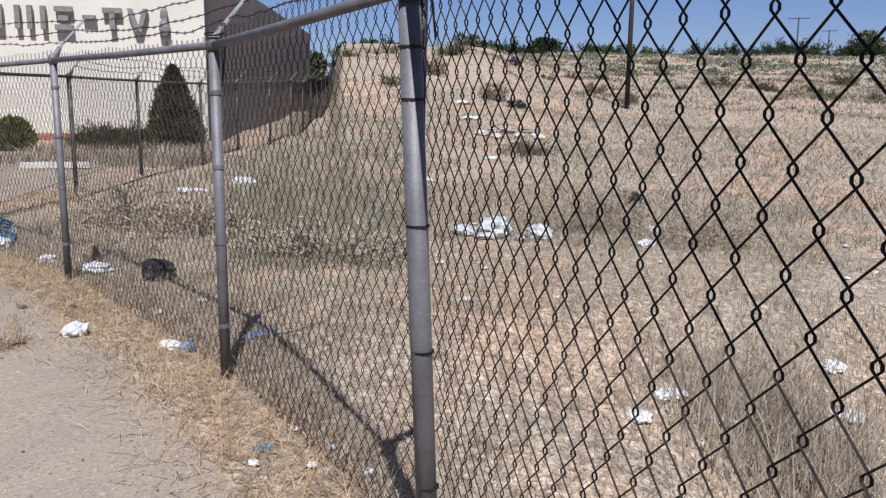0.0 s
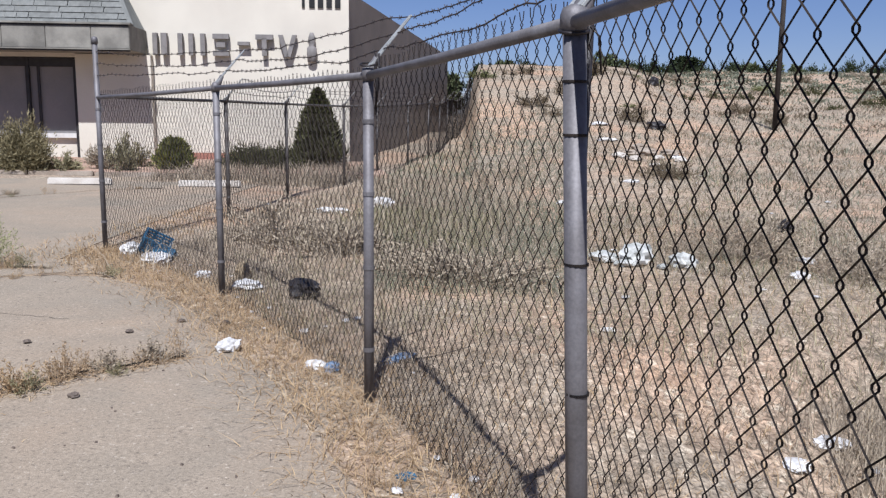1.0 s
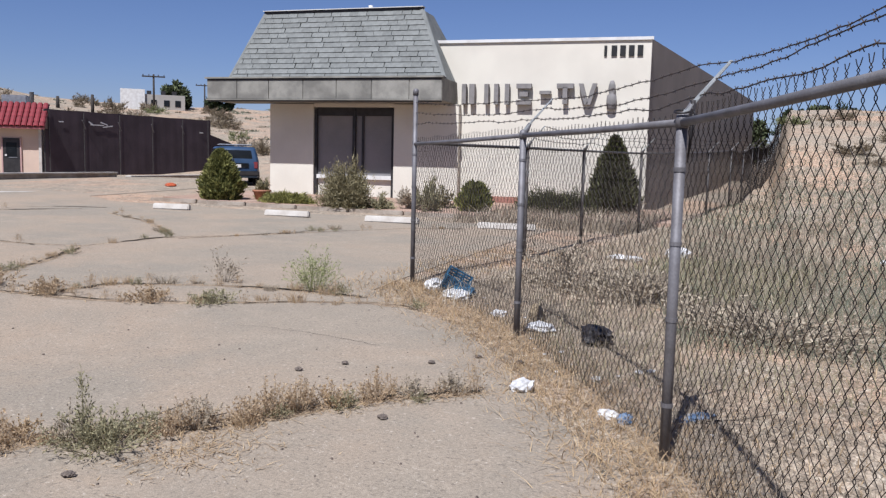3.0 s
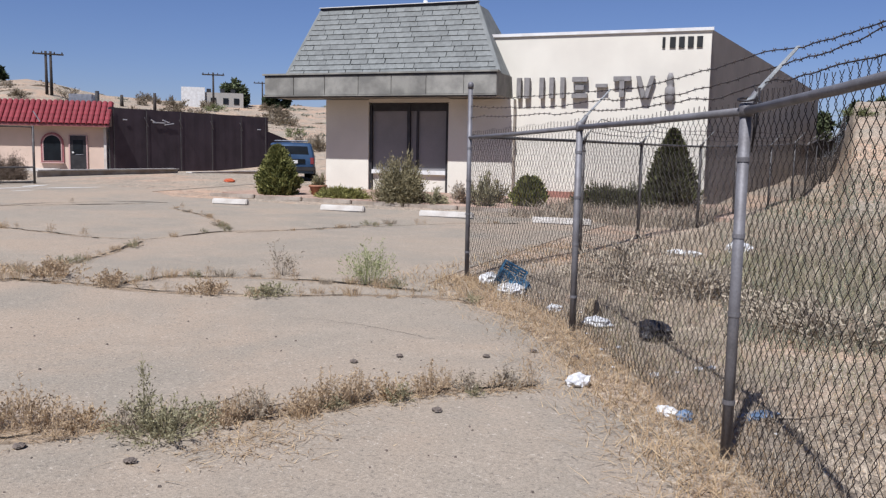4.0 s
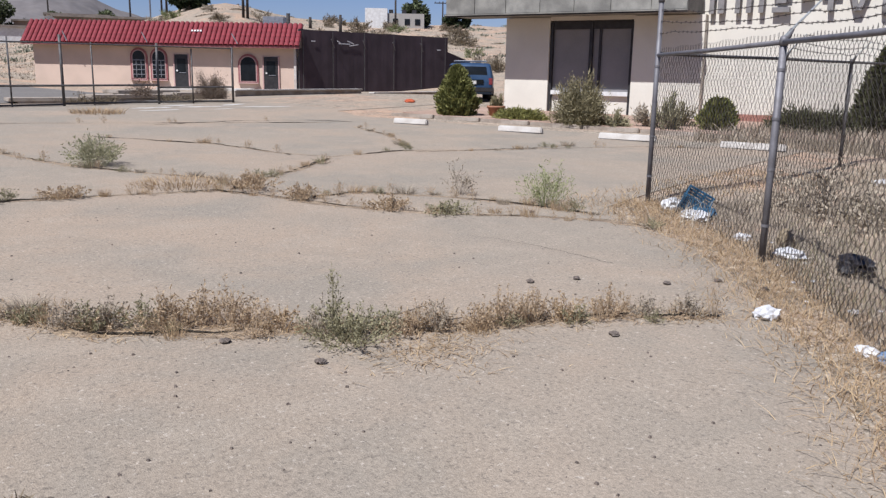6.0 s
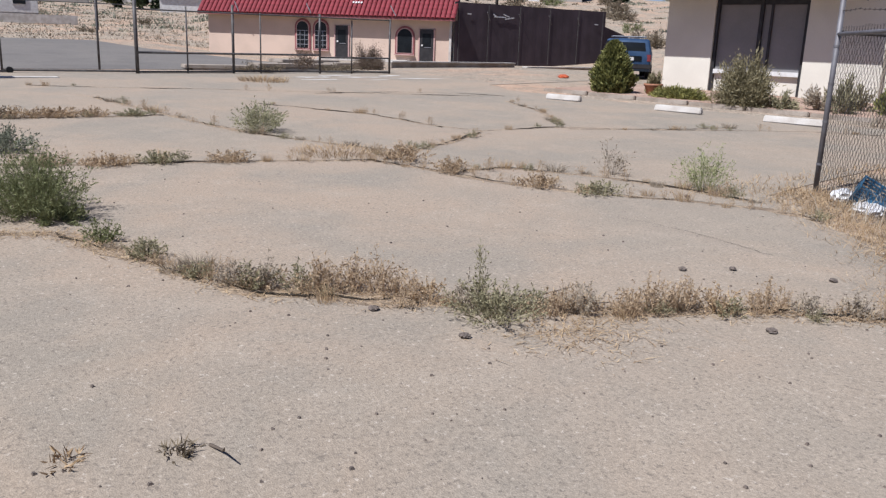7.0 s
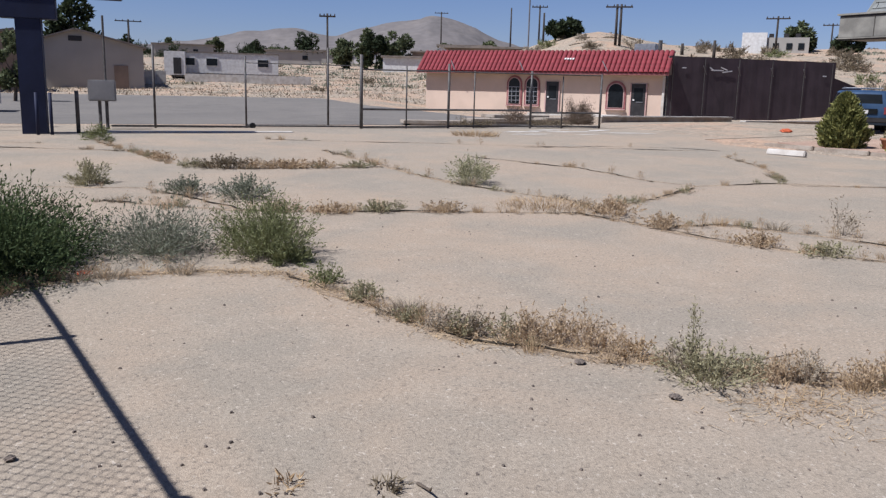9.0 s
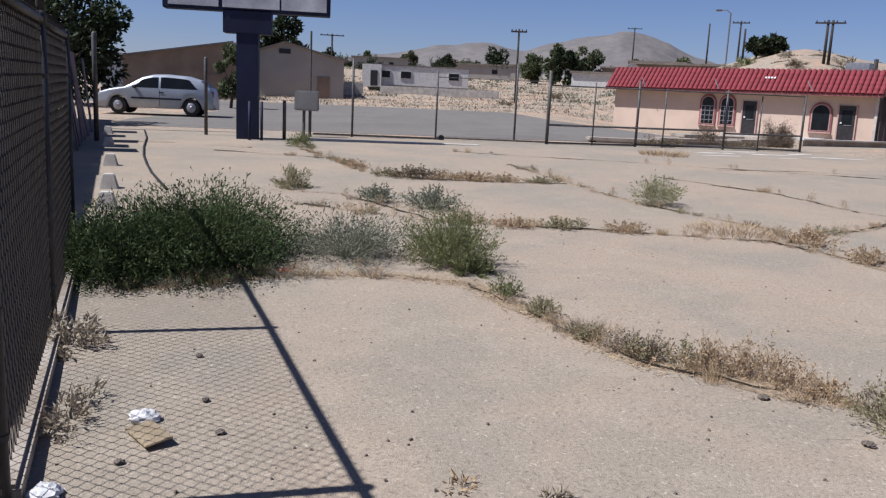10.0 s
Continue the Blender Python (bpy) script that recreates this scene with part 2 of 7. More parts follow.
PLASTIC_LIGHT_BLUE = mat("pale_blue_plastic", (0.19, 0.25, 0.34), 0.6, (0.09, 0.14, 0.22), 9.0, 40.0, 0.2, 0.2)
BLACK_BAG = mat("black_plastic_sheet", (0.018, 0.016, 0.017), 0.45, (0.03, 0.026, 0.026), 9.0, 40.0, 0.3, 0.3)
CARDBOARD = mat("weathered_cardboard", (0.30, 0.235, 0.15), 0.9, (0.22, 0.17, 0.11), 6.0, 60.0, 0.2, 0.2)
ROCK = mat("brown_rock", (0.17, 0.135, 0.11), 0.9, (0.11, 0.09, 0.075), 20.0, 90.0, 0.4, 0.5)
ORANGE = mat("orange_plastic", (0.45, 0.095, 0.035), 0.6, None, 6.0, 40.0, 0.2, 0.0)
TERRACOTTA = mat("terracotta_pot", (0.36, 0.17, 0.10), 0.85, None, 6.0, 60.0, 0.2, 0.1)
PURPLE_BOARD = mat("weathered_board", (0.15, 0.12, 0.14), 0.9, (0.10, 0.08, 0.09), 3.0, 60.0, 0.3, 0.2)
MOUNTAIN = layered("hazy_mountain", [(0.15, 0.135, 0.128), (0.125, 0.115, 0.112), (0.175, 0.155, 0.14)], [(0.004, 0.4, 0.6, 0.8), (0.015, 0.5, 0.65, 0.6)], fine=0.05, speck=0.2, bump=0.0)
STRAW = leafy("dry_straw", (0.53, 0.395, 0.235), (0.29, 0.20, 0.12), 0.7, 0.2)
STRAW_GREY = leafy("grey_dry_grass", (0.46, 0.39, 0.29), (0.22, 0.18, 0.135), 0.8, 0.15)
WEED_GREEN = leafy("grey_green_weed", (0.385, 0.35, 0.21), (0.2, 0.18, 0.11))
BUSH_GREEN = leafy("green_thistle_leaf", (0.085, 0.12, 0.048), (0.03, 0.044, 0.018), 0.75, 0.18)
BUSH_MID = leafy("mid_green_thistle_leaf", (0.14, 0.175, 0.07), (0.06, 0.08, 0.032), 0.75, 0.2)
BUSH_LIGHT = leafy("yellow_green_thistle_leaf", (0.255, 0.268, 0.125), (0.115, 0.122, 0.055))
BROWN_WEED = leafy("brown_seeded_weed", (0.54, 0.41, 0.265), (0.32, 0.235, 0.15))
BUSH_GREY = leafy("grey_thistle_twig", (0.265, 0.275, 0.20), (0.12, 0.128, 0.09))
TREE_OLIVE = leafy("dull_olive_tree_leaf", (0.15, 0.17, 0.085), (0.05, 0.06, 0.03), 0.7, 0.2)
CONIFER = leafy("conifer_foliage", (0.27, 0.26, 0.085), (0.06, 0.07, 0.024))
CONIFER_DARK = leafy("dull_brown_green_conifer", (0.125, 0.125, 0.055), (0.045, 0.045, 0.022))
CONIFER_YELLOW = leafy("yellow_green_juniper", (0.33, 0.31, 0.10), (0.11, 0.11, 0.04))
SHRUB_OLIVE = leafy("olive_shrub_leaf", (0.345, 0.30, 0.175), (0.14, 0.12, 0.065))
TREE_LEAF = leafy("dark_tree_leaf", (0.05, 0.066, 0.03), (0.014, 0.02, 0.01), 0.7, 0.15)
AIRY_GREEN = leafy("airy_yellow_green_weed", (0.42, 0.43, 0.22), (0.25, 0.26, 0.125))
AIRY = leafy("pale_airy_weed", (0.42, 0.395, 0.245), (0.26, 0.25, 0.145))
BROWN_BRUSH = leafy("brown_tumbleweed_twig", (0.27, 0.205, 0.15), (0.13, 0.095, 0.07))
SCRUB = leafy("desert_scrub_twig", (0.26, 0.21, 0.14), (0.12, 0.095, 0.065))
BARK = mat("grey_bark", (0.14, 0.11, 0.085), 0.9, None, 8.0, 40.0, 0.3, 0.4)


# ---- mesh helpers ----
class Shape:
    """Collects vertices and faces of one mesh."""

    def __init__(self):
        self.v, self.f = [], []

    def box(self, c, s, rz=0.0, taper=1.0, lean=(0.0, 0.0)):
        k, (cx, cy, cz) = len(self.v), c
        ca, sa = math.cos(rz), math.sin(rz)
        for dz in (-0.5, 0.5):
            q = taper if dz > 0 else 1.0
            for dx, dy in ((-0.5, -0.5), (0.5, -0.5), (0.5, 0.5), (-0.5, 0.5)):
                x, y = dx * s[0] * q + (lean[0] if dz > 0 else 0), dy * s[1] * q + (lean[1] if dz > 0 else 0)
                self.v.append((cx + x * ca - y * sa, cy + x * sa + y * ca, cz + dz * s[2]))
        self.f += [(k, k + 3, k + 2, k + 1), (k + 4, k + 5, k + 6, k + 7), (k, k + 1, k + 5, k + 4), (k + 1, k + 2, k + 6, k + 5), (k + 2, k + 3, k + 7, k + 6), (k + 3, k, k + 4, k + 7)]
        return self

    def tube(self, pts, r, n=8, r2=None, caps=True):
        pts = [Vector(p) for p in pts]
        k, m = len(self.v), len(pts)
        for i, p in enumerate(pts):
            d = (pts[min(i + 1, m - 1)] - pts[max(i - 1, 0)]).normalized()
            a = d.orthogonal() if abs(d.z) > 0.95 else Vector((d.y, -d.x, 0))
            a = Vector((1, 0, 0)) - d * d.x if abs(d.z) > 0.95 else a
            a.normalize()
            b = d.cross(a)
            q = r if r2 is None else r + (r2 - r) * i / max(1, m - 1)
            for j in range(n):
                t = 2 * math.pi * j / n
                self.v.append(tuple(p + (a * math.cos(t) + b * math.sin(t)) * q))
        for i in range(m - 1):
            for j in range(n):
                j2 = (j + 1) % n
                self.f.append((k + i * n + j, k + i * n + j2, k + (i + 1) * n + j2, k + (i + 1) * n + j))
        if caps:
            self.f.append(tuple(range(k + n - 1, k - 1, -1)))
            self.f.append(tuple(range(k + (m - 1) * n, k + m * n)))
        return self

    def prism(self, outline, a, b):
        """An outline of (x, y) points, pushed along z from a to b."""
        k, n = len(self.v), len(outline)
        self.v += [(x, y, a) for x, y in outline] + [(x, y, b) for x, y in outline]
        self.f.append(tuple(range(k + n - 1, k - 1, -1)))
        self.f.append(tuple(range(k + n, k + 2 * n)))
        for i in range(n):
            j = (i + 1) % n
            self.f.append((k + i, k + j, k + n + j, k + n + i))
        return self

    def lathe(self, profile, n=16, c=(0, 0, 0)):
        k = len(self.v)
        for r, z in profile:
            for j in range(n):
                t = 2 * math.pi * j / n
                self.v.append((c[0] + r * math.cos(t), c[1] + r * math.sin(t), c[2] + z))
        m = len(profile)
        for i in range(m - 1):
            for j in range(n):
                j2 = (j + 1) % n
                self.f.append((k + i * n + j, k + i * n + j2, k + (i + 1) * n + j2, k + (i + 1) * n + j))
        self.f.append(tuple(range(k + n - 1, k - 1, -1)))
        self.f.append(tuple(range(k + (m - 1) * n, k + m * n)))
        return self

    def move(self, m):
        self.v = [tuple(m @ Vector(p)) for p in self.v]
        return self

    def mesh(self, name, material, smooth=False):
        me = bpy.data.meshes.new(name)
        me.from_pydata(self.v, [], self.f)
        me.update()
        if material:
            me.materials.append(material)
        if smooth:
            me.polygons.foreach_set("use_smooth", [True] * len(me.polygons))
        return me


def bevelled(me, width, segments=2):
    bm = bmesh.new()
    bm.from_mesh(me)
    bmesh.ops.bevel(bm, geom=[e for e in bm.edges if e.calc_face_angle(0) > 0.5], offset=width, segments=segments, affect="EDGES")
    bm.to_mesh(me)
    bm.free()
    return me


def part(name, shape, material, parent, label="", smooth=False, bevel=0.0, at=None):
    me = shape if isinstance(shape, bpy.types.Mesh) else shape.mesh(name, material, smooth)
    if bevel:
        bevelled(me, bevel)
    ob = new(name, me)
    ob.parent = parent
    if at is not None:
        ob.matrix_basis = at
    if label:
        ob["label"] = label
    return ob


def thing(name, label, category, at=None, group="", kind=""):
    ob = new(name)
    ob.empty_display_size = 0.1
    if at is not None:
        ob.matrix_basis = at
    return tagged(ob, label, category, group, kind)


def solo(name, shape, material, label, category, at=None, group="", kind="", smooth=False, bevel=0.0):
    me = shape if isinstance(shape, bpy.types.Mesh) else shape.mesh(name, material, smooth)
    if bevel:
        bevelled(me, bevel)
    ob = new(name, me)
    if at is not None:
        ob.matrix_basis = at
    return tagged(ob, label, category, group, kind)


def quads(rng, base, along, side, material, name, bend=None):
    """Many thin pieces at once: base points, vectors to their tips, half widths."""
    n = len(base)
    tip = base + along
    mid = base + along * 0.55 + (bend if bend is not None else 0)
    v = np.concatenate([base - side, base + side, mid + side * 0.8, mid - side * 0.8, tip]).reshape(5, n, 3).transpose(1, 0, 2).reshape(-1, 3)
    k = np.arange(n)[:, None] * 5
    f = [tuple(q) for q in (k + np.array([0, 1, 2, 3])).tolist()] + [tuple(q) for q in (k + np.array([3, 2, 4])).tolist()]
    me = bpy.data.meshes.new(name)
    me.from_pydata(v.tolist(), [], f)
    me.materials.append(material)
    return me


# ---- the lie of the land ----
def step(a, b, x):
    t = np.clip((x - a) / (b - a), 0.0, 1.0)
    return t * t * (3 - 2 * t)


def land(x, y):
    """Height of the ground: a gently tilted plane, a hollow behind the near fence, a rising field with a mound to the north and a bank behind it, low hills to the north-west and west."""
    x, y = np.asarray(x, float), np.asarray(y, float)
    r, b = np.hypot(x, y), np.degrees(np.arctan2(-x, y))
    z = -0.0153 * x + 0.0055 * y
    z = np.where(r > 300, z * 300 / np.maximum(r, 1), z)
    east = step(1.0, -7.0, b)
    rise = (1 - east) * 0.082 * np.clip(r - 16, 0, 66) + east * (0.079 * np.clip(r - 16, 0, 48) + 0.128 * np.clip(r - 64, 0, 18))
    field = step(8.2, 6.9, b) * step(-120, -90, b)
    foot = step(17, 11, b) * step(-120, -90, b)
    z = z + field * rise + (1 - field) * foot * 0.02 * np.clip(r - 16, 0, 66)
    mound = step(8.2, 6.9, b) * step(-9, -2.0, b) * step(27, 43, r) * (1 - step(58, 76, r))
    z = z + mound * 1.6
    hills = step(16, 22, b) * step(74, 62, b)
    z = z + hills * 0.098 * np.clip(r - 56, 0, 70)
    dune = np.exp(-((b - 60.0) / 3.6) ** 2) * step(74, 98, r) * (1 - step(120, 150, r))
    z = z + dune * 2.1
    west = step(62, 74, b)
    z = z + west * 0.038 * np.clip(r - 84, 0, 220)
    dip = step(40, 50, r) * (1 - step(62, 80, r)) * step(38, 45, b) * step(76, 70, b)
    z = z - 0.45 * dip
    behind = (x + 0.115) * 0.86 + (y - 2.6) * 0.51
    towards = ((x + 1.24) * 0.51 - (y - 4.46) * 0.86) / 2.2
    z = z - np.clip(0.14 + 0.62 * towards, 0.0, 0.75) * step(0.08, 1.0, behind) * (1 - step(3.5, 8.0, behind))
    rough = step(14, 30, r) * np.where((b < 14) | (r > 62), 1.0, 0.0)
    z = z + rough * 0.16 * (np.sin(x * 0.61 + 1.3 * np.sin(y * 0.23)) * np.sin(y * 0.47 + 0.7))
    return z


def gz(x, y):
    return float(land(x, y))


def ground(x, y, rz=0.0, lift=0.0):
    return Matrix.Translation((x, y, gz(x, y) + lift)) @ Matrix.Rotation(rz, 4, "Z")


def build_land():
    radii = np.concatenate([np.linspace(0.0, 12, 25)[1:], np.geomspace(12.5, 130, 90), np.geomspace(135, 3600, 40)])
    turns = np.radians(np.unique(np.concatenate([np.arange(0, 360, 1.5), np.arange(6, 9, 0.25)])))
    rr, tt = np.meshgrid(radii, turns, indexing="ij")
    x, y = -rr * np.sin(tt), rr * np.cos(tt)
    v = np.stack([x, y, land(x, y)], -1).reshape(-1, 3)
    n, m = len(radii), len(turns)
    i, j = np.meshgrid(np.arange(n - 1), np.arange(m), indexing="ij")
    a, b = i * m + j, i * m + (j + 1) % m
    f = np.stack([a, b, b + m, a + m], -1).reshape(-1, 4).tolist() + [tuple(range(m - 1, -1, -1))]
    me = bpy.data.meshes.new("ground")
    me.from_pydata(v.tolist(), [], f)
    me.materials.append(SOIL)
    me.polygons.foreach_set("use_smooth", [True] * len(me.polygons))
    return tagged(new("ground", me), "dry reddish tan desert soil with sparse straw", "ground", kind="structure")


build_land()


def flat_sheet(name, outline, lift, thick, material, label, category="pavement"):
    s = Shape()
    n = len(outline)
    s.v = [(x, y, gz(x, y) + lift) for x, y in outline] + [(x, y, gz(x, y) + lift - thick) for x, y in outline]
    s.f = [tuple(range(n)), tuple(range(2 * n - 1, n - 1, -1))] + [(i, i + n, (i + 1) % n + n, (i + 1) % n) for i in range(n)]
    return solo(name, s, material, label, category, kind="structure")


LOT = [(-27.2, -8.5), (-10.0, -3.7), (0.95, -0.95), (0.45, 0.0), (-0.1, 1.6), (-0.55, 2.7), (-0.98, 3.35), (-1.45, 4.0), (-1.95, 4.75), (-2.5, 5.35), (-3.2, 6.2), (-4.0, 6.95), (-4.9, 7.35), (-5.6, 8.0),
       (-5.9, 9.5), (-6.6, 14.0), (-7.0, 17.4), (-19.0, 15.0), (-21.0, 15.8), (-24.0, 26.0), (-32.0, 31.0), (-31.2, 23.0), (-29.9, 17.6), (-27.4, 15.5)]
flat_sheet("pavement", LOT, 0.012, 0.15, ASPHALT, "cracked sun-bleached asphalt parking lot")
ROADSIDE = [(-60.0, -70.0), (-27.8, -70.0), (-27.9, 14.0), (-34.0, 13.6), (-47.0, 12.0), (-60.0, 12.0)]
flat_sheet("road", ROADSIDE, 0.02, 0.12, ROAD, "grey street asphalt beyond the gate", "road")

# ---- chain-link fences ----
def chain_mesh(p, q, h, rise, cell=(0.075, 0.127), r=0.0017, foot=0.04, start=0.0, spikes=True, hook=0.0042, wire=None, sway=((0.0, 0.0), (0.0, 0.0)), skip=0.0):
    """Woven wire between two posts: zigzag wires that hook into each other in small loops, twisted ends above the top rail."""
    p, q = Vector(p), Vector(q)
    d = q - p
    length = math.hypot(d.x, d.y)
    ux, uy = d.x / length, d.y / length
    half, rise_half = cell[0] / 2, cell[1] / 2
    count = int((length - start) / half)
    rows = int((h + 0.02 - foot) / rise_half)
    k = np.arange(rows + 1)
    vs, fs, at = [], [], 0
    ring = np.array([[math.cos(a) * 1.1, math.sin(a)] for a in (0.3, 2.394, 4.489)]) * r
    for i in range(count):
        right = (k + i) % 2 == 1
        mid = start + (i + 0.5) * half
        way = np.where(right, 1.0, -1.0)
        s = mid + np.repeat(way * (half / 2 + hook), 2)
        z = np.repeat(foot + k * rise_half, 2) + np.tile([-0.0034, 0.0034], rows + 1)
        o = np.repeat(way * 0.0024, 2)
        if spikes:
            e = way[-1]
            knot = mid + e * half / 2
            s = np.append(s, [knot - e * 0.003, knot + e * 0.004, knot - e * 0.004, knot - e * (0.007 + 0.004 * math.sin(i * 7.3))])
            o = np.append(o, [-0.003 * e, 0.003 * e, -0.003 * e, 0.006 * math.sin(i * 3.1)])
            z = np.append(z, z[-1] + np.array([0.014, 0.030, 0.046, 0.068 + 0.008 * math.sin(i * 12.9898)]))
        if start + i * half < skip:
            continue
        f = s / length
        low = 1 - np.clip(z / h, 0, 1)
        wx, wy = (low * (sway[0][j] * (1 - f) + sway[1][j] * f) for j in (0, 1))
        pts = np.stack([p.x + ux * s - uy * o + wx, p.y + uy * s + ux * o + wy, p.z + d.z * f + z * (1 + rise * f)], -1)
        m = len(pts)
        vv = pts[:, None, :] + np.stack([ring[:, 0] * ux - uy * ring[:, 1], ring[:, 0] * uy + ux * ring[:, 1], 0 * ring[:, 1]], -1)[None]
        vs.append(vv.reshape(-1, 3))
        b = at + np.arange(m - 1)[:, None] * 3
        for j in range(3):
            j2 = (j + 1) % 3
            fs.append(np.concatenate([b + j, b + j2, b + 3 + j2, b + 3 + j], 1))
        at += 3 * m
    me = bpy.data.meshes.new("chain_link")
    me.from_pydata(np.concatenate(vs).tolist(), [], np.concatenate(fs).tolist())
    me.materials.append(wire or WIRE)
    return me


def sagging(a, b, wobble, seed, n=26):
    rng = np.random.RandomState(seed)
    w = np.cumsum(rng.normal(0, wobble, n + 1))
    w -= np.linspace(0, w[-1], n + 1)
    a, b = Vector(a), Vector(b)
    return [a.lerp(b, i / n) + Vector((0, 0, float(w[i]) - 0.03 * math.sin(math.pi * i / n))) for i in range(n + 1)]


def barbed(s, pts, r=0.0034):
    s.tube(pts, r, 4)
    for i in range(1, len(pts) - 1):
        p = pts[i]
        s.tube([p + Vector((-0.007, 0.006, 0.013)), p + Vector((0.007, -0.006, -0.013))], 0.0024, 3)
        s.tube([p + Vector((0.009, 0.004, 0.011)), p + Vector((-0.009, -0.004, -0.011))], 0.0024, 3)


def fence(name, posts, h, label, arm, post_r=0.034, tall=(), tie_r=0.004, steel=None, group="", spikes=True, no_arm=(), no_post=(), weave=None, wire=None, foot_shift=None, wire_ties=(), behind=0.0):
    """Posts, top rail, wire mesh, tie bands, sloping arms with three barbed strands. arm: the way in which the arms lean."""
    steel = steel or GALV
    f = thing(name, label, "fence", group=group)
    feet = [Vector((x, y, gz(x, y))) for x, y in posts]
    lean = Vector((*arm, 0)).normalized() if arm else None
    tips = []
    rs = [post_r] * len(feet) if isinstance(post_r, float) else list(post_r)
    hs = [h] * len(feet) if isinstance(h, float) else list(h)
    for i, p in enumerate(feet):
        h, post_r = hs[i], rs[i]
        if i in no_post:
            tips.append(None)
            continue
        top = h + (0.62 if i in tall else -0.01)
        off = Vector((*(foot_shift or {}).get(i, (0.0, 0.0)), 0.0))
        post = part("post", Shape().tube([p + off - Vector((0, 0, 0.15)), p + Vector((0, 0, top))], post_r, 14), steel, f, smooth=True)
        for z in (0.32, 0.80, 1.22, 1.62, 1.78) if i in wire_ties else (0.32, 0.80, 1.22, 1.62):
            c, thin = p + off * (1 - z / top) + Vector((0, 0, z)), i in wire_ties
            part("tie_band", Shape().tube([c - Vector((0, 0, 0.004 if thin else 0.012)), c + Vector((0, 0, 0.004 if thin else 0.012))], post_r + (0.003 if thin else tie_r), 12), WIRE_BLACK if thin else steel, post)
        part("post_cap", Shape().lathe([(post_r + 0.007, -0.05), (post_r + 0.007, 0.0), (post_r, 0.022), (0.012, 0.032)], 12, p + Vector((0, 0, top))), steel, post, smooth=True)
        if lean is not None and i not in tall and i not in no_arm:
            a, b = p + Vector((0, 0, h + 0.01)), p + Vector((0, 0, h + (0.36 if i in wire_ties else 0.31))) + lean * (0.33 if i in wire_ties else 0.27)
            wide = 0.034 if i in wire_ties else 0.02
            part("barb_arm", Shape().box((0, 0, 0.5), (wide * 2, 0.016, 1.0), 0, 0.7).move(Matrix.Translation(a) @ (b - a).to_track_quat("Z", "X").to_matrix().to_4x4() @ Matrix.Rotation(radians(90), 4, "Z") @ Matrix.Diagonal((1, 1, (b - a).length, 1))), GALV_PALE, post, "pale pressed-steel barbed-wire arm", bevel=0.004)
            part("arm_socket", Shape().tube([a - Vector((0, 0, 0.05)), a + (b - a) * 0.22], post_r * 1.05, 10, post_r * 0.6), steel, post, smooth=True)
            tips.append((a, b))
        else:
            tips.append((p + Vector((0, 0, h + 0.06)), p + Vector((0, 0, h + 0.5))) if lean is not None else None)
    for i in range(len(feet) - 1):
        a, b = feet[i], feet[i + 1]
        ra, rb = a + Vector((0, 0, hs[i] - 0.03)), b + Vector((0, 0, hs[i + 1] - 0.03))
        part("top_rail", Shape().tube([ra, ra.lerp(rb, 0.5) + Vector((0, 0, -0.006)), rb], 0.022, 10), steel, f, smooth=True)
        back = Vector((b.y - a.y, a.x - b.x, 0)).normalized() * -behind
        ends = {"sway": tuple((foot_shift or {}).get(k, (0.0, 0.0)) for k in (i, i + 1))}
        part("chain_link", chain_mesh(a + back, b + back, hs[i] - 0.02, hs[i + 1] / hs[i] - 1, **{"spikes": spikes, "wire": wire, **ends, **(weave or {}).get(i, {})}), None, f, "rusty woven wire mesh")
        if tips[i] and tips[i + 1]:
            for j, k in enumerate((0.34, 0.66, 0.97)):
                s = Shape()
                barbed(s, sagging(tips[i][0].lerp(tips[i][1], k), tips[i + 1][0].lerp(tips[i + 1][1], k), 0.006, 10 * i + j))
                part("barbed_strand", s, BARB, f)
    return f


A, B, C, D, E = (-5.54, 8.78), (-3.2, 6.82), (-1.24, 4.49), (-0.115, 2.60), (0.698, -0.33)
fence("chain_link_fence", [A, B, C, D, E], (1.78, 1.87, 1.90, 1.985, 1.945), "curved grey chain-link fence with leaning barbed-wire arms", (0.75, 0.66), post_r=(0.029, 0.029, 0.030, 0.036, 0.03), tall=(0,), behind=0.032, foot_shift={3: (0.085, 0.0)}, wire_ties=(3,), weave={0: dict(r=0.0019), 1: dict(r=0.002), 2: dict(start=0.0245, r=0.0021, wire=WIRE_BLACK), 3: dict(r=0.0023, wire=WIRE_BLACK, skip=0.05, cell=(0.097, 0.122), foot=0.053, start=-0.0405)}, group="fences round the lot")
fence("chain_link_fence", [(-5.54, 8.78), (-5.36, 11.86), (-5.52, 14.9), (-5.3, 18.0), (-5.3, 21.1), (-5.1, 24.1), (-5.05, 27.2), (-5.2, 30.3), (-5.4, 33.4), (-5.65, 36.5), (-5.9, 39.6), (-6.15, 42.7), (-6.4, 45.8), (-6.65, 48.9), (-6.9, 52.0)], 1.80,
      "dark chain-link fence between dry field and building", (1.0, 0.1), post_r=0.03, steel=GALV_DARK, group="fences round the lot", spikes=False, no_post=(0,))
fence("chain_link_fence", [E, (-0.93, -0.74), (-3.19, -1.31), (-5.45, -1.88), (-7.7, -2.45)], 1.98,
      "shaded chain-link fence on a low concrete kerb", None, post_r=0.03, steel=GALV_SHADED, group="fences round the lot", no_post=(0,), wire=WIRE, weave={k: dict(r=0.0023) for k in range(4)})
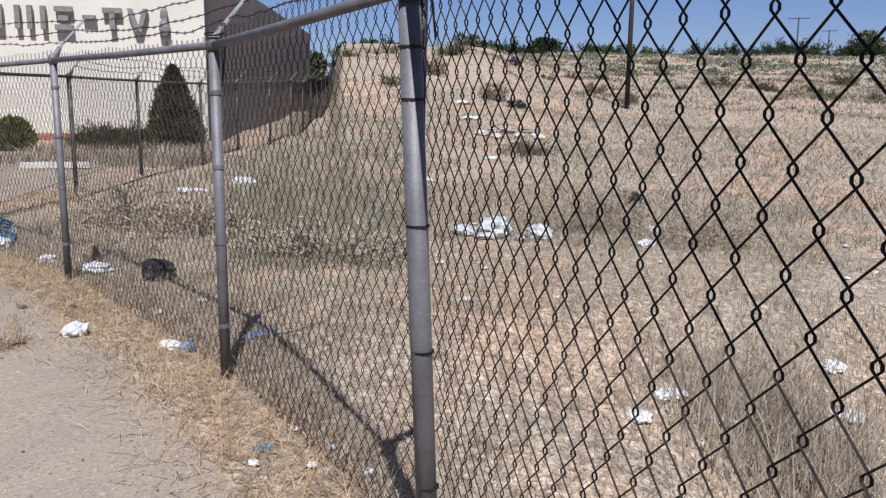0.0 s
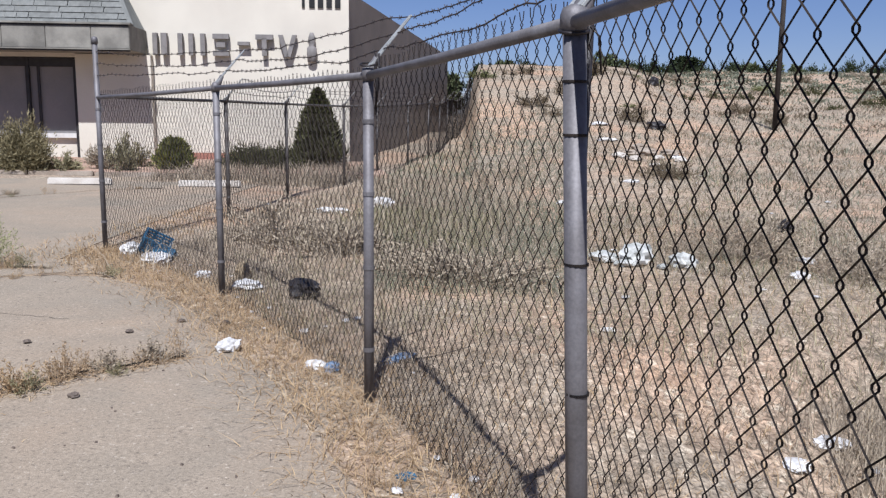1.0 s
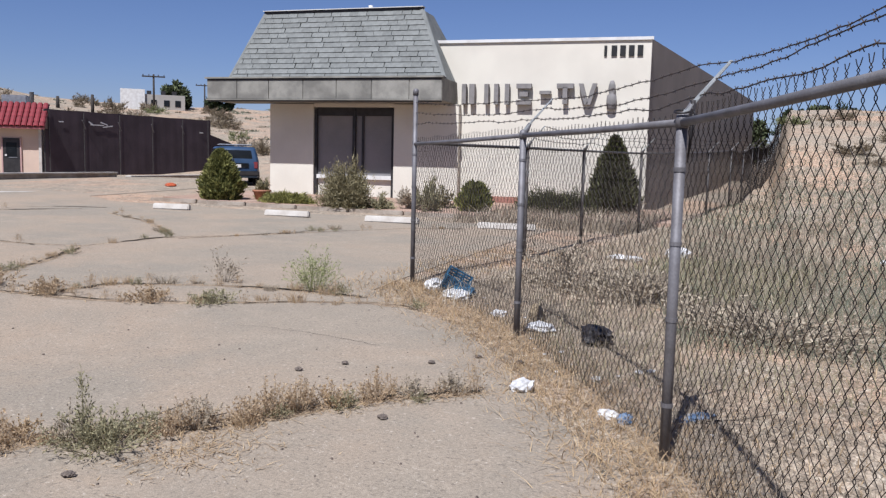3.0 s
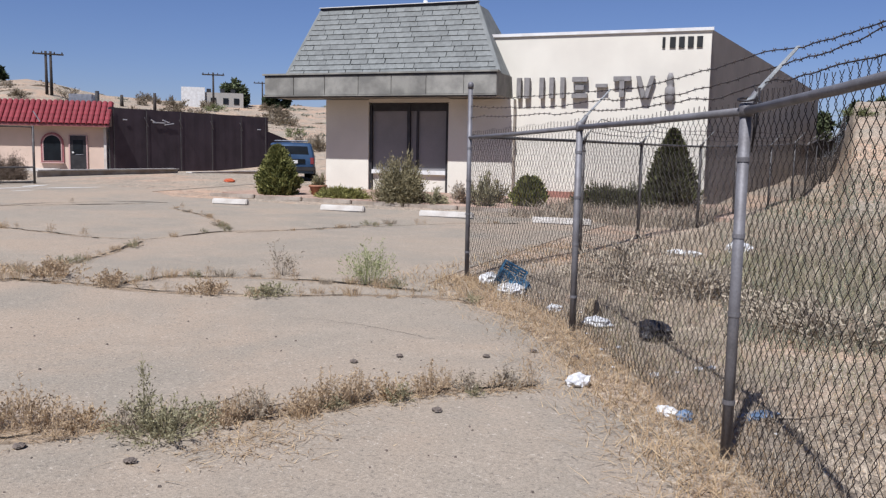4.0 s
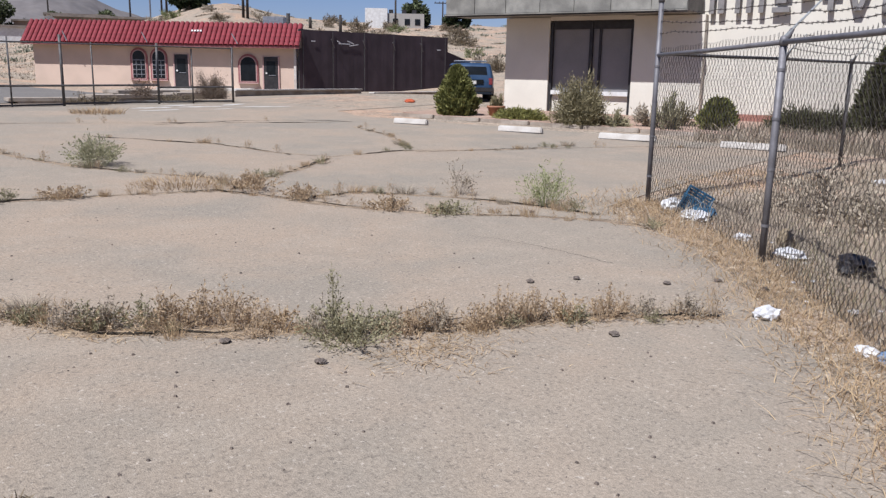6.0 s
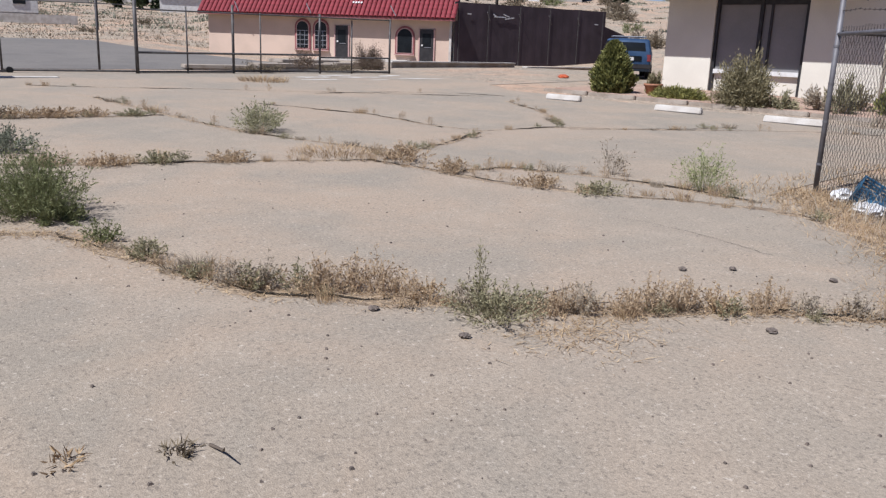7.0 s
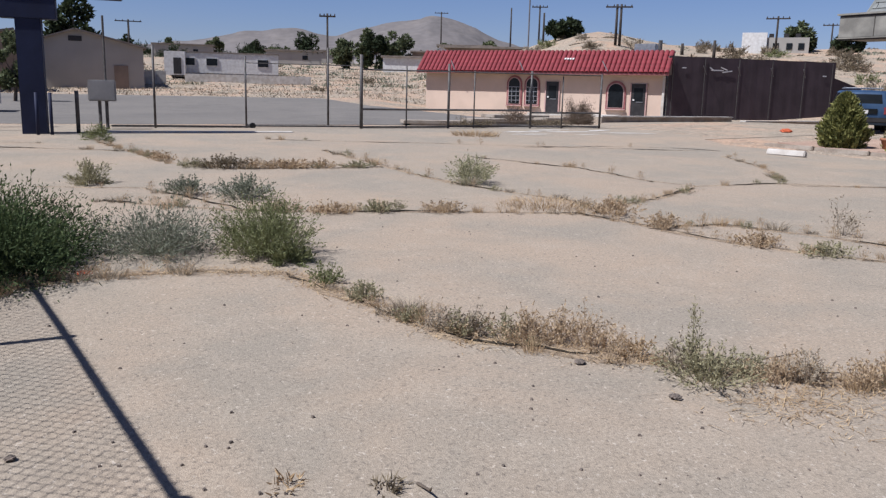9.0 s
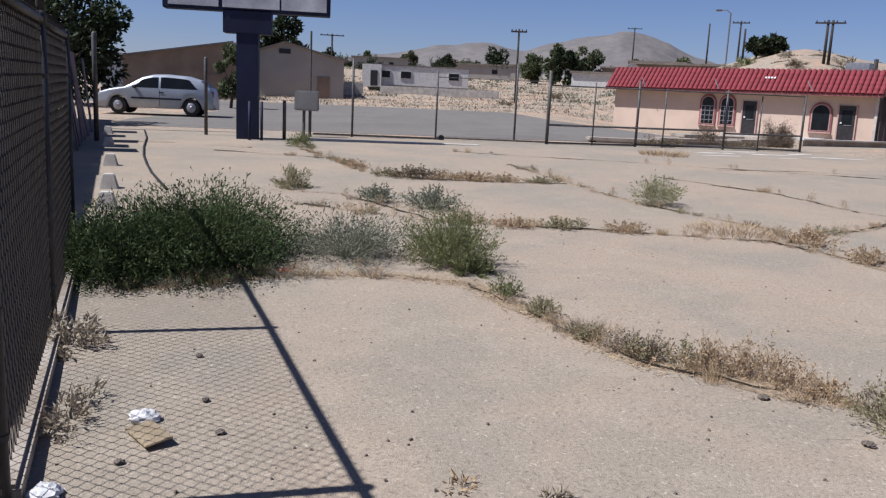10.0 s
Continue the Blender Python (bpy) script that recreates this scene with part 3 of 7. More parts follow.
# the dark strap that hangs down the back of the near post
for (x, y), k in ((D, 1.0), (C, 0.35)):
    z = gz(x, y) + 1.99
    strap = thing("rubber_strap", "dark torn rubber strip tied behind a fence post", "strap", Matrix.Translation((x, y, z)), "straps on the posts")
    part("strip", Shape().tube([(0.045, 0.03, 0), (0.042, 0.035, -0.55 * k), (0.03, 0.035, -0.95 * k)], 0.016, 8, 0.004), BLACK_BAG, strap, "dark torn strip", smooth=True)
    part("loop", Shape().tube([(0.043 * math.cos(a), 0.043 * math.sin(a), -0.06 + 0.012 * math.sin(a)) for a in np.linspace(0, 2 * math.pi, 15)], 0.006, 6), BLACK_BAG, strap, "loop round the post", smooth=True)
    part("tail", Shape().tube([(0.05, -0.02, -0.05), (0.075, -0.03, -0.08), (0.085, -0.02, -0.14 * k - 0.05)], 0.006, 6, 0.003), BLACK_BAG, strap, "loose end", smooth=True)

# ---- the station building ----
TH = radians(13.0)
BC = Vector((-6.886, 24.064, 0.237))
BU, BN = Vector((math.cos(TH), math.sin(TH), 0)), Vector((math.sin(TH), -math.cos(TH), 0))


def at_b(u, n, z=0.0):
    return BC + BU * u + BN * n + Vector((0, 0, z))


BM = Matrix(((BU.x, -BN.x, 0, BC.x), (BU.y, -BN.y, 0, BC.y), (0, 0, 1, BC.z), (0, 0, 0, 1)))  # local x along the front, local y into the building


def build_station():
    b = thing("station_building", "cream stucco commercial building with grey shingled mansard entrance", "building", BM)
    part("front_wall", Shape().box((-6.075, 0.15, 2.28), (12.15, 0.3, 5.76)), STUCCO, b)
    inv = BM.inverted()
    far = inv @ Vector((-7.9, 49.0, BC.z))
    s = Shape()
    k = 0.3
    for z in (-0.6, 5.16):
        s.v += [(0, 0.3, z), (far.x, far.y, z), (far.x - k, far.y, z), (-k, 0.3, z)]
    s.f = [(0, 3, 2, 1), (4, 5, 6, 7), (0, 1, 5, 4), (1, 2, 6, 5), (2, 3, 7, 6), (3, 0, 4, 7)]
    part("side_wall", s, STUCCO_SIDE, b, "cream stucco side wall, its shade put into the colour")
    s = Shape()
    for z in (-0.6, 5.16):
        s.v += [(-12.15, 0.3, z), (-11.85, 0.3, z), (far.x - 11.85, far.y, z), (far.x - 12.15, far.y, z)]
    s.f = [(0, 3, 2, 1), (4, 5, 6, 7), (0, 1, 5, 4), (1, 2, 6, 5), (2, 3, 7, 6), (3, 0, 4, 7)]
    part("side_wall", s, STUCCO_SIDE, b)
    s = Shape()
    for z in (4.85, 5.0):
        s.v += [(-11.84, 0.31, z), (-0.31, 0.31, z), (far.x - 0.31, far.y, z), (far.x - 11.84, far.y, z)]
    s.f = [(0, 3, 2, 1), (4, 5, 6, 7), (0, 1, 5, 4), (1, 2, 6, 5), (2, 3, 7, 6), (3, 0, 4, 7)]
    part("roof", s, ROOF_GREY, b)
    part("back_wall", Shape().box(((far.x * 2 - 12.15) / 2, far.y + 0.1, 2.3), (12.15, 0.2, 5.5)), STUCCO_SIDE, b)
    part("drip_edge", Shape().box((-6.0, -0.03, 5.14), (12.1, 0.06, 0.09)), WHITE_TRIM, b, "white metal roof edge")
    part("brick_base", Shape().box((-3.9, -0.05, 0.16), (3.5, 0.1, 0.46)), BRICK_RED, b, "low course of red brick")
    # pop-out entrance: piers, frames, boarded panes
    v = 0.28
    for u0, u1 in ((-12.2, -10.62), (-7.83, -5.7)):
        part("pier", Shape().box(((u0 + u1) / 2, -v / 2, 1.5), (u1 - u0, v, 3.4)), STUCCO, b, bevel=0.01)
    part("lintel", Shape().box((-9.22, -v / 2, 3.2), (2.78, v - 0.02, 0.2)), STUCCO, b)
    for u, w in ((-10.57, 0.09), (-9.22, 0.10), (-7.88, 0.09)):
        part("mullion", Shape().box((u, -v + 0.12, 1.5), (w, 0.12, 3.1)), DARK_METAL, b)
    part("transom", Shape().box((-9.22, -v + 0.14, 2.96), (2.6, 0.1, 0.26)), DARK_METAL, b)
    part("mid_rail", Shape().box((-9.22, -v + 0.10, 0.86), (2.6, 0.12, 0.13)), WHITE_TRIM, b, "pale painted kick rail")
    for u, w in ((-9.9, 1.2), (-8.55, 1.2)):
        part("boarded_pane", Shape().box((u, -v + 0.2, 1.88), (w + 0.08, 0.06, 1.92)), BOARDED, b, "grey board behind the glass")
        part("kick_panel", Shape().box((u, -v + 0.2, 0.38), (w + 0.08, 0.06, 0.84)), STUCCO, b)
    part("door_stile", Shape().box((-8.93, -v + 0.15, 1.7), (0.07, 0.07, 2.3)), DARK_METAL, b)
    # fascia box with panels
    f0, f1, n0 = -13.73, -5.86, -1.6
    part("soffit", Shape().box(((f0 + f1) / 2, (n0 - 0.02) / 2 + 0.02, 3.25), (f1 - f0 - 0.06, -n0 - 0.08, 0.06)), FASCIA, b)
    fa = part("fascia", Shape().box(((f0 + f1) / 2, n0 + 0.06, 3.56), (f1 - f0, 0.1, 0.66)), FASCIA, b, "weathered grey metal fascia")
    widths = np.array([1.08, 1.12, 1.18, 1.12, 1.15, 1.2, 1.02])
    edges = f0 + np.concatenate([[0], np.cumsum(widths) / widths.sum()]) * (f1 - f0)
    for a, c in zip(edges[:-1], edges[1:]):
        part("fascia_panel", Shape().box(((a + c) / 2, n0 - 0.003, 3.55), (c - a - 0.02, 0.035, 0.58)), FASCIA, fa, bevel=0.006)
    for u, w in ((f1 - 0.05, 0.1), (f0 + 0.05, 0.1)):
        part("fascia_side", Shape().box((u, n0 / 2 + 0.05, 3.56), (w, -n0 - 0.12, 0.66)), FASCIA, fa)
    part("fascia_cap", Shape().box(((f0 + f1) / 2, n0 + 0.02, 3.915), (f1 - f0 + 0.1, 0.2, 0.05)), FASCIA, fa)
    part("cap_line", Shape().box(((f0 + f1) / 2, n0 - 0.024, 3.868), (f1 - f0 - 0.04, 0.012, 0.04)), DARK_METAL, fa, "dark line under the fascia cap")
    part("soffit_edge", Shape().box(((f0 + f1) / 2, n0 + 0.03, 3.20), (f1 - f0 - 0.02, 0.05, 0.04)), DARK_METAL, fa)
    part("fascia_lip", Shape().box(((f0 + f1) / 2, n0 - 0.01, 3.235), (f1 - f0 + 0.04, 0.1, 0.035)), FASCIA, fa)
    # mansard: core body, cap and shingles
    x0, x1, y0, z0 = -13.1, -5.9, -1.28, 3.9
    t0, t1, ty, tz = -12.33, -6.95, -0.3, 6.10
    s = Shape()
    s.v = [(x0, y0, z0), (x1, y0, z0), (x1, 0.1, z0), (x0, 0.1, z0), (t0, ty, tz), (t1, ty, tz), (t1, 0.9, tz), (t0, 0.9, tz), (x1, 2.2, z0), (x0, 2.2, z0)]
    s.f = [(0, 1, 5, 4), (1, 8, 6, 5), (8, 9, 7, 6), (9, 0, 4, 7), (4, 5, 6, 7), (0, 9, 8, 1)]
    roof = part("mansard_roof", s, SHINGLE, b, "grey shingled mansard roof")
    part("ridge_cap", Shape().box(((t0 + t1) / 2, ty + 0.03, tz + 0.03), (t1 - t0 + 0.06, 0.2, 0.07)), DARK_METAL, roof)
    part("ridge_flashing", Shape().box(((t0 + t1) / 2, ty + 0.0, tz + 0.075), (t1 - t0 + 0.12, 0.24, 0.02)), WHITE_TRIM, roof)
    part("vent_pipe", Shape().tube([(-8.9, 0.3, tz), (-8.9, 0.3, tz + 0.28)], 0.07, 10), WHITE_TRIM, roof, smooth=True)
    return b, roof, (x0, x1, y0, z0, t0, t1, ty, tz)


STATION, MANSARD, SLOPE = build_station()

# wall letters: plain bars for the station's name, two built letters, a dash, a bell-shaped plate, bars for the number
def slab_letter(u, z, w, h, strokes):
    t = thing("wall_letter", "dark grey raised sign letter on the cream wall", "letter", BM, group="letters of the wall sign")
    for c, s, lean in strokes:
        part("stroke", Shape().box((u + c[0] * w, -0.13, z + c[1] * h), (s[0], 0.16, s[1]), 0, 1.0, lean), LETTER, t)


LH, LZ = 0.62, 3.52
slab_letter(-5.42, LZ, 0.44, LH, [((-0.36, 0), (0.13, LH), (0, 0)), ((0.22, 0), (0.17, LH), (0, 0))])
slab_letter(-4.71, LZ, 0.44, LH, [((-0.35, 0), (0.13, LH), (0, 0)), ((0.35, 0), (0.13, LH), (0, 0))])
slab_letter(-4.22, LZ, 0.15, LH, [((0, 0), (0.13, LH), (0, 0))])
slab_letter(-3.70, LZ, 0.46, LH, [((0, 0.39), (0.46, 0.14), (0, 0)), ((0, 0.0), (0.26, 0.14), (0, 0)), ((0, -0.39), (0.46, 0.14), (0, 0))])
slab_letter(-3.05, LZ, 0.36, LH, [((0, 0.08), (0.34, 0.1), (0, 0))])
slab_letter(-2.45, LZ, 0.5, LH, [((0, 0.39), (0.5, 0.14), (0, 0)), ((0, -0.07), (0.14, 0.5), (0, 0))])
slab_letter(-1.78, LZ, 0.5, LH, [((-0.05, 0), (0.13, LH), (-0.18, 0)), ((0.05, 0.002), (0.13, LH + 0.004), (0.18, 0))])
bell = Shape().lathe([(0.13, -0.42), (0.15, -0.2), (0.14, -0.02), (0.07, 0.05), (0.11, 0.12), (0.10, 0.28), (0.05, 0.42)], 14, (0, 0, 0))
solo("wall_plate", bell, LETTER, "dark bell-shaped plate beside the wall letters", "sign", BM @ Matrix.Translation((-1.08, -0.1, 3.5)) @ Matrix.Diagonal((1, 0.6, 1, 1)), smooth=True)
for i in range(5):
    solo("number_bar", Shape().box((-1.32 + 0.25 * i, -0.025, 4.79), (0.16 if i else 0.08, 0.03, 0.31)), LETTER_BLACK, "black bar of the number on the cream wall", "sign", BM, group="number bars on the wall")

# shingles on the front slope, row by row
def lay_shingles():
    x0, x1, y0, z0, t0, t1, ty, tz = SLOPE
    rows = 13
    length = math.hypot(tz - z0, ty - y0)
    slope = math.atan2(tz - z0, ty - y0)
    w, hh = 0.30, length / rows
    me = Shape().box((0, 0, 0), (1.0, hh * 1.16, 0.03)).mesh("shingle", SHINGLE)
    rng = random.Random(4)
    for r in range(rows):
        f = (r + 0.5) / rows
        a, c = x0 + (t0 - x0) * f, x1 + (t1 - x1) * f
        n = int((c - a) / w) + 2
        for i in range(n):
            u0 = a + (i - (0.5 if r % 2 else 1.0)) * w + rng.uniform(-0.02, 0.02)
            u0, u1 = max(u0, a - 0.02), min(u0 + w - 0.003, c + 0.02)
            if u1 - u0 < 0.04:
                continue
            m = Matrix.Translation(((u0 + u1) / 2, y0 + (ty - y0) * f - 0.012, z0 + (tz - z0) * f)) @ Matrix.Rotation(slope, 4, "X") @ Matrix.Translation((0, 0, 0.016 + rng.uniform(0, 0.005))) @ Matrix.Rotation(-0.13 + rng.uniform(-0.015, 0.015), 4, "X") @ Matrix.Diagonal((u1 - u0, 1, 1, 1))
            part("shingle", me, None, MANSARD, at=m)
    for (ax, ay, az), (bx, by, bz) in (((x0, y0, z0), (t0, ty, tz)), ((x1, y0, z0), (t1, ty, tz))):
        a, b = Vector((ax, ay, az)), Vector((bx, by, bz))
        part("hip_cap", Shape().tube([a, b], 0.07, 6), SHINGLE, MANSARD, "row of hip shingles")


# planting bed with kerb, wheel stops
flat_sheet("planting_bed", [tuple(at_b(u, n)[:2]) for u, n in ((-13.3, 4.6), (-12.4, 5.0), (-4.0, 5.0), (1.2, 4.6), (0.6, 0.05), (-13.2, 0.1))], 0.10, 0.3, BED, "raised bed of bare reddish soil along the building", "ground")
for u in np.arange(-12.6, 0.5, 1.52):
    p = at_b(u, 5.1)
    s = Shape().box((0, 0, 0.04), (1.48, 0.12, 0.12))
    solo("bed_kerb", s, DULL_CONCRETE, "low concrete kerb of the planting bed", "kerb", ground(p.x, p.y, TH), group="kerbs of the bed", bevel=0.02)


def wheel_stop(p, q, label, w=0.17, h=0.14):
    d = Vector(q) - Vector(p)
    c = (Vector(p) + Vector(q)) / 2
    s = Shape().prism([(-w / 2, 0), (w / 2, 0), (w / 2 - 0.035, h), (-w / 2 + 0.035, h)], -d.length / 2, d.length / 2)
    s.move(Matrix.Rotation(radians(90), 4, "X"))
    solo("wheel_stop", s, CONCRETE, label, "wheel stop", Matrix.Translation((c.x, c.y, gz(c.x, c.y) + 0.012)) @ Matrix.Rotation(math.atan2(d.y, d.x) + radians(90), 4, "Z"), group="wheel stops", bevel=0.02)


for p, q in (((-16.45, 14.2), (-15.5, 14.48)), ((-13.45, 14.92), (-12.33, 15.18)), ((-10.95, 15.5), (-9.7, 15.8)), ((-8.35, 16.1), (-7.1, 16.4))):
    wheel_stop(p, q, "white-painted concrete wheel stop on asphalt")

# ---- west side: house, screens, gate, sign, street ----
HR, HL = Vector((-42.35, 28.87, 0)), Vector((-53.89, 17.9, 0))
HD = (HL - HR).normalized()
HM = Matrix(((-HD.x, HD.y * 1, 0, HR.x), (-HD.y, -HD.x, 0, HR.y), (0, 0, 1, 0.45), (0, 0, 0, 1)))  # local x to the right along the front, y into the house
HLEN = (HL - HR).length


def arch(w, h, n=10):
    r = w / 2
    return [(-r, 0), (r, 0)] + [(r * math.cos(math.pi * i / n), h - r + r * math.sin(math.pi * i / n)) for i in range(n + 1)]


def stand(shape, x, y, z):
    """Turns an outline drawn in x and y upright, facing -y."""
    return shape.move(Matrix.Translation((x, y, z)) @ Matrix.Rotation(radians(90), 4, "X"))


EAVE = Matrix.Translation((0, 0.03, 3.2)) @ Matrix.Rotation(radians(-45), 4, "X")  # the tiled slope: local z runs up it


def build_house():
    h = thing("roadside_house", "peach stucco shop with red tile eaves and arched windows", "house", HM)
    L = HLEN
    part("wall", Shape().box((-L / 2, 4.5, 1.25), (L, 9.0, 3.5)), PEACH, h)
    roof = part("roof_slope", Shape().box((-L / 2, 0, 0), (L + 0.8, 0.08, 1.84)).move(EAVE), TRIM_RED, h)
    part("flat_roof", Shape().box((-L / 2, 4.9, 3.3), (L, 8.2, 0.6)), ROOF_GREY, h)
    part("ridge_board", Shape().box((-L / 2, 0.73, 3.86), (L + 0.8, 0.18, 0.1)), TRIM_RED, roof)
    part("eave_beam", Shape().box((-L / 2, -0.60, 2.52), (L + 0.8, 0.1, 0.12)), TRIM_RED, roof)
    part("eave_soffit", Shape().box((-L / 2, -0.30, 2.5), (L + 0.6, 0.58, 0.05)), WAREHOUSE_DARK, roof)
    for x in (0.36, -L - 0.36):
        s = Shape()
        s.v = [(x + 0.02, -0.62, 2.5), (x + 0.02, 0.75, 2.5), (x + 0.02, 0.75, 3.84), (x - 0.02, -0.62, 2.5), (x - 0.02, 0.75, 2.5), (x - 0.02, 0.75, 3.84)]
        s.f = [(0, 1, 2), (5, 4, 3), (0, 3, 4, 1), (1, 4, 5, 2), (2, 5, 3, 0)]
        part("gable_end", s, WAREHOUSE_DARK, roof)
    for sx, dw, z0, dh in ((-1.44, 0.86, 0.0, 1.95), (-6.88, 0.82, 0.06, 1.95)):
        d = part("door", Shape().box((sx, -0.03, z0 + dh / 2), (dw, 0.08, dh)), DARK_METAL, h, "dark door", bevel=0.01)
        part("door_handle", Shape().box((sx - dw * 0.32, -0.09, z0 + 1.0), (0.1, 0.05, 0.1)), WHITE_TRIM, d)
        part("push_bar", Shape().box((sx + dw * 0.08, -0.085, z0 + 0.88), (dw * 0.5, 0.03, 0.035)), RIM, d)
        part("door_glass", Shape().box((sx, -0.075, z0 + 1.3), (dw * 0.62, 0.02, 0.8)), CAR_GLASS, d)
        for e in (-1, 1):
            part("door_jamb", Shape().box((sx + e * (dw / 2 + 0.04), -0.035, z0 + dh / 2), (0.07, 0.1, dh + 0.06)), PEACH_PINK, d)
    for sx, w, hh, z in ((-2.82, 0.92, 1.42, 0.52), (-8.25, 0.74, 1.62, 0.58), (-9.46, 0.74, 1.62, 0.58)):
        win = part("window", stand(Shape().prism(arch(w + 0.30, hh + 0.30), 0, 0.07), sx, 0.0, z - 0.13), TRIM_RED, h, "arched window with red surround")
        part("inner_surround", stand(Shape().prism(arch(w + 0.12, hh + 0.1), 0.072, 0.09), sx, 0.0, z - 0.04), PEACH_PINK, win)
        part("pane", stand(Shape().prism(arch(w, hh), 0.092, 0.1), sx, 0.0, z), CAR_GLASS, win)
        if sx < -5:
            for k in range(4):
                part("glazing_bar", Shape().box((sx, -0.112, z + 0.22 + k * 0.28), (w, 0.02, 0.035)), RIM, win)
            for k in (-0.15, 0.15):
                part("glazing_bar", Shape().box((sx + k, -0.118, z + hh * 0.35), (0.03, 0.02, hh * 0.62)), RIM, win)
        part("sill", Shape().box((sx, -0.1, z - 0.12), (w + 0.34, 0.16, 0.06)), PEACH_PINK, win)
    part("corner_trim", Shape().box((0.02, -0.03, 1.2), (0.14, 0.1, 2.6)), CONCRETE, h, "pale corner trim")
    part("porch_step", Shape().box((-5.2, -0.7, 0.0), (5.6, 1.4, 0.16)), CONCRETE, h)
    for k in range(4):
        part("roof_mark", Shape().box((-5.62 - 0.17 * k, 0, 0), (0.11, 0.03, 0.13)).move(EAVE @ Matrix.Translation((0, -0.2, 0.1))), WHITE_TRIM, roof)
    for x in (-3.2, -8.6, -13.4):
        part("roof_brace", Shape().tube([(x, -0.82, 2.66), (x - 0.45, -0.42, 3.25)], 0.03, 6), GALV, roof, "bare metal brace")
    part("roof_cooler", Shape().box((-1.6, 2.0, 4.0), (1.3, 1.1, 0.8)), RIM, h, "grey cooler box on the flat roof", bevel=0.03)
    part("roof_vent", Shape().tube([(-0.7, 1.6, 3.6), (-0.7, 1.6, 4.6)], 0.12, 8), GALV_DARK, h)
    return h, roof


HOUSE, HOUSE_ROOF = build_house()


def lay_tiles():
    L = HLEN + 0.8
    cols, rows = 56, 5
    w = L / cols
    s = Shape()
    n = 5
    for z in (0.0, 0.39):
        rr = w * 0.5 if z == 0 else w * 0.44
        s.v += [(rr * math.cos(math.pi * i / n), -rr * math.sin(math.pi * i / n) * 0.85, z) for i in range(n + 1)]
        s.v += [(rr * 0.8 * math.cos(math.pi * i / n), -rr * 0.8 * math.sin(math.pi * i / n) * 0.85, z) for i in range(n + 1)]
    m = n + 1
    for i in range(n):
        s.f += [(i, i + 1, i + 1 + 2 * m, i + 2 * m), (m + i + 1, m + i, 3 * m + i, 3 * m + i + 1), (i, m + i, m + i + 1, i + 1)]
    me = s.mesh("roof_tile", TILE_RED)
    rng = random.Random(8)
    for r in range(rows):
        for c in range(cols):
            m4 = EAVE @ Matrix.Translation((-L + 0.4 + (c + 0.5) * w, -0.045 - rng.uniform(0, 0.012), -0.93 + r * 0.37)) @ Matrix.Rotation(radians(1.6), 4, "X")
            part("roof_tile", me, None, HOUSE_ROOF, at=m4)


def build_screen():
    """Tall screened fence that runs from the house corner to the back of the lot."""
    p, q, e = Vector((-42.2, 29.1, 0)), Vector((-41.95, 41.35, 0)), Vector((-42.4, 44.1, 0))
    f = thing("screened_fence", "tall fence covered with dark brown windscreen fabric", "fence")
    rz = math.atan2(q.y - p.y, q.x - p.x)
    n = 5
    for i in range(n):
        a, b = p.lerp(q, i / n), p.lerp(q, (i + 1) / n)
        c = (a + b) / 2
        s = Shape()
        m = 12
        for j in range(m + 1):
            w = a.lerp(b, j / m)
            off = 0.004 * math.sin(j * 1.7 + i)
            for z in (0.3, 1.6, 2.9, 4.08 - 0.03 * math.sin(math.pi * j / m)):
                s.v.append((w.x - math.sin(rz) * off, w.y + math.cos(rz) * off, z))
        for j in range(m):
            for k in range(3):
                s.f.append((j * 4 + k, (j + 1) * 4 + k, (j + 1) * 4 + k + 1, j * 4 + k + 1))
        part("fabric_panel", s, FABRIC, f, "brown woven screen")
        part("post", Shape().tube([(a.x - 0.06, a.y, 0.1), (a.x - 0.06, a.y, 4.05)], 0.04, 8), GALV_DARK, f)
        part("barb_arm", Shape().tube([(a.x + 0.05, a.y + 0.1, 3.05), (a.x + 0.2, a.y - 0.25, 3.55)], 0.025, 6), GALV, f)
    s = Shape()
    s.v = [(q.x, q.y, 0.3), (e.x, e.y, 0.3), (e.x, e.y, 2.5), (q.x, q.y, 3.1)]
    s.v += [(x + 0.04, y - 0.03, z) for x, y, z in s.v]
    s.f = [(0, 1, 2, 3), (7, 6, 5, 4), (0, 4, 5, 1), (1, 5, 6, 2), (2, 6, 7, 3), (3, 7, 4, 0)]
    part("fabric_panel", s, FABRIC, f)
    for u, z, w, k in ((0.27, 3.32, 0.9, 0.0), (0.31, 3.42, 0.5, 0.3), (0.33, 3.26, 0.7, -0.15), (0.24, 3.38, 0.4, 0.5), (0.08, 3.4, 0.28, 0.0), (0.93, 3.2, 0.3, 0.0)):
        c = p.lerp(q, u)
        s = Shape().box((0, 0, 0), (w, 0.02, 0.06)).move(Matrix.Translation((c.x + 0.05, c.y, z)) @ Matrix.Rotation(rz, 4, "Z") @ Matrix.Rotation(k, 4, "Y"))
        part("torn_patch", s, PLASTIC_WHITE, f, "torn white strip")
    for u in (0.02, 0.2, 0.4, 0.6, 0.8, 0.98):
        c = p.lerp(q, u)
        part("seam", Shape().box((c.x + 0.035, c.y, 2.15), (0.02, 0.05, 3.7)), GALV_DARK, f)


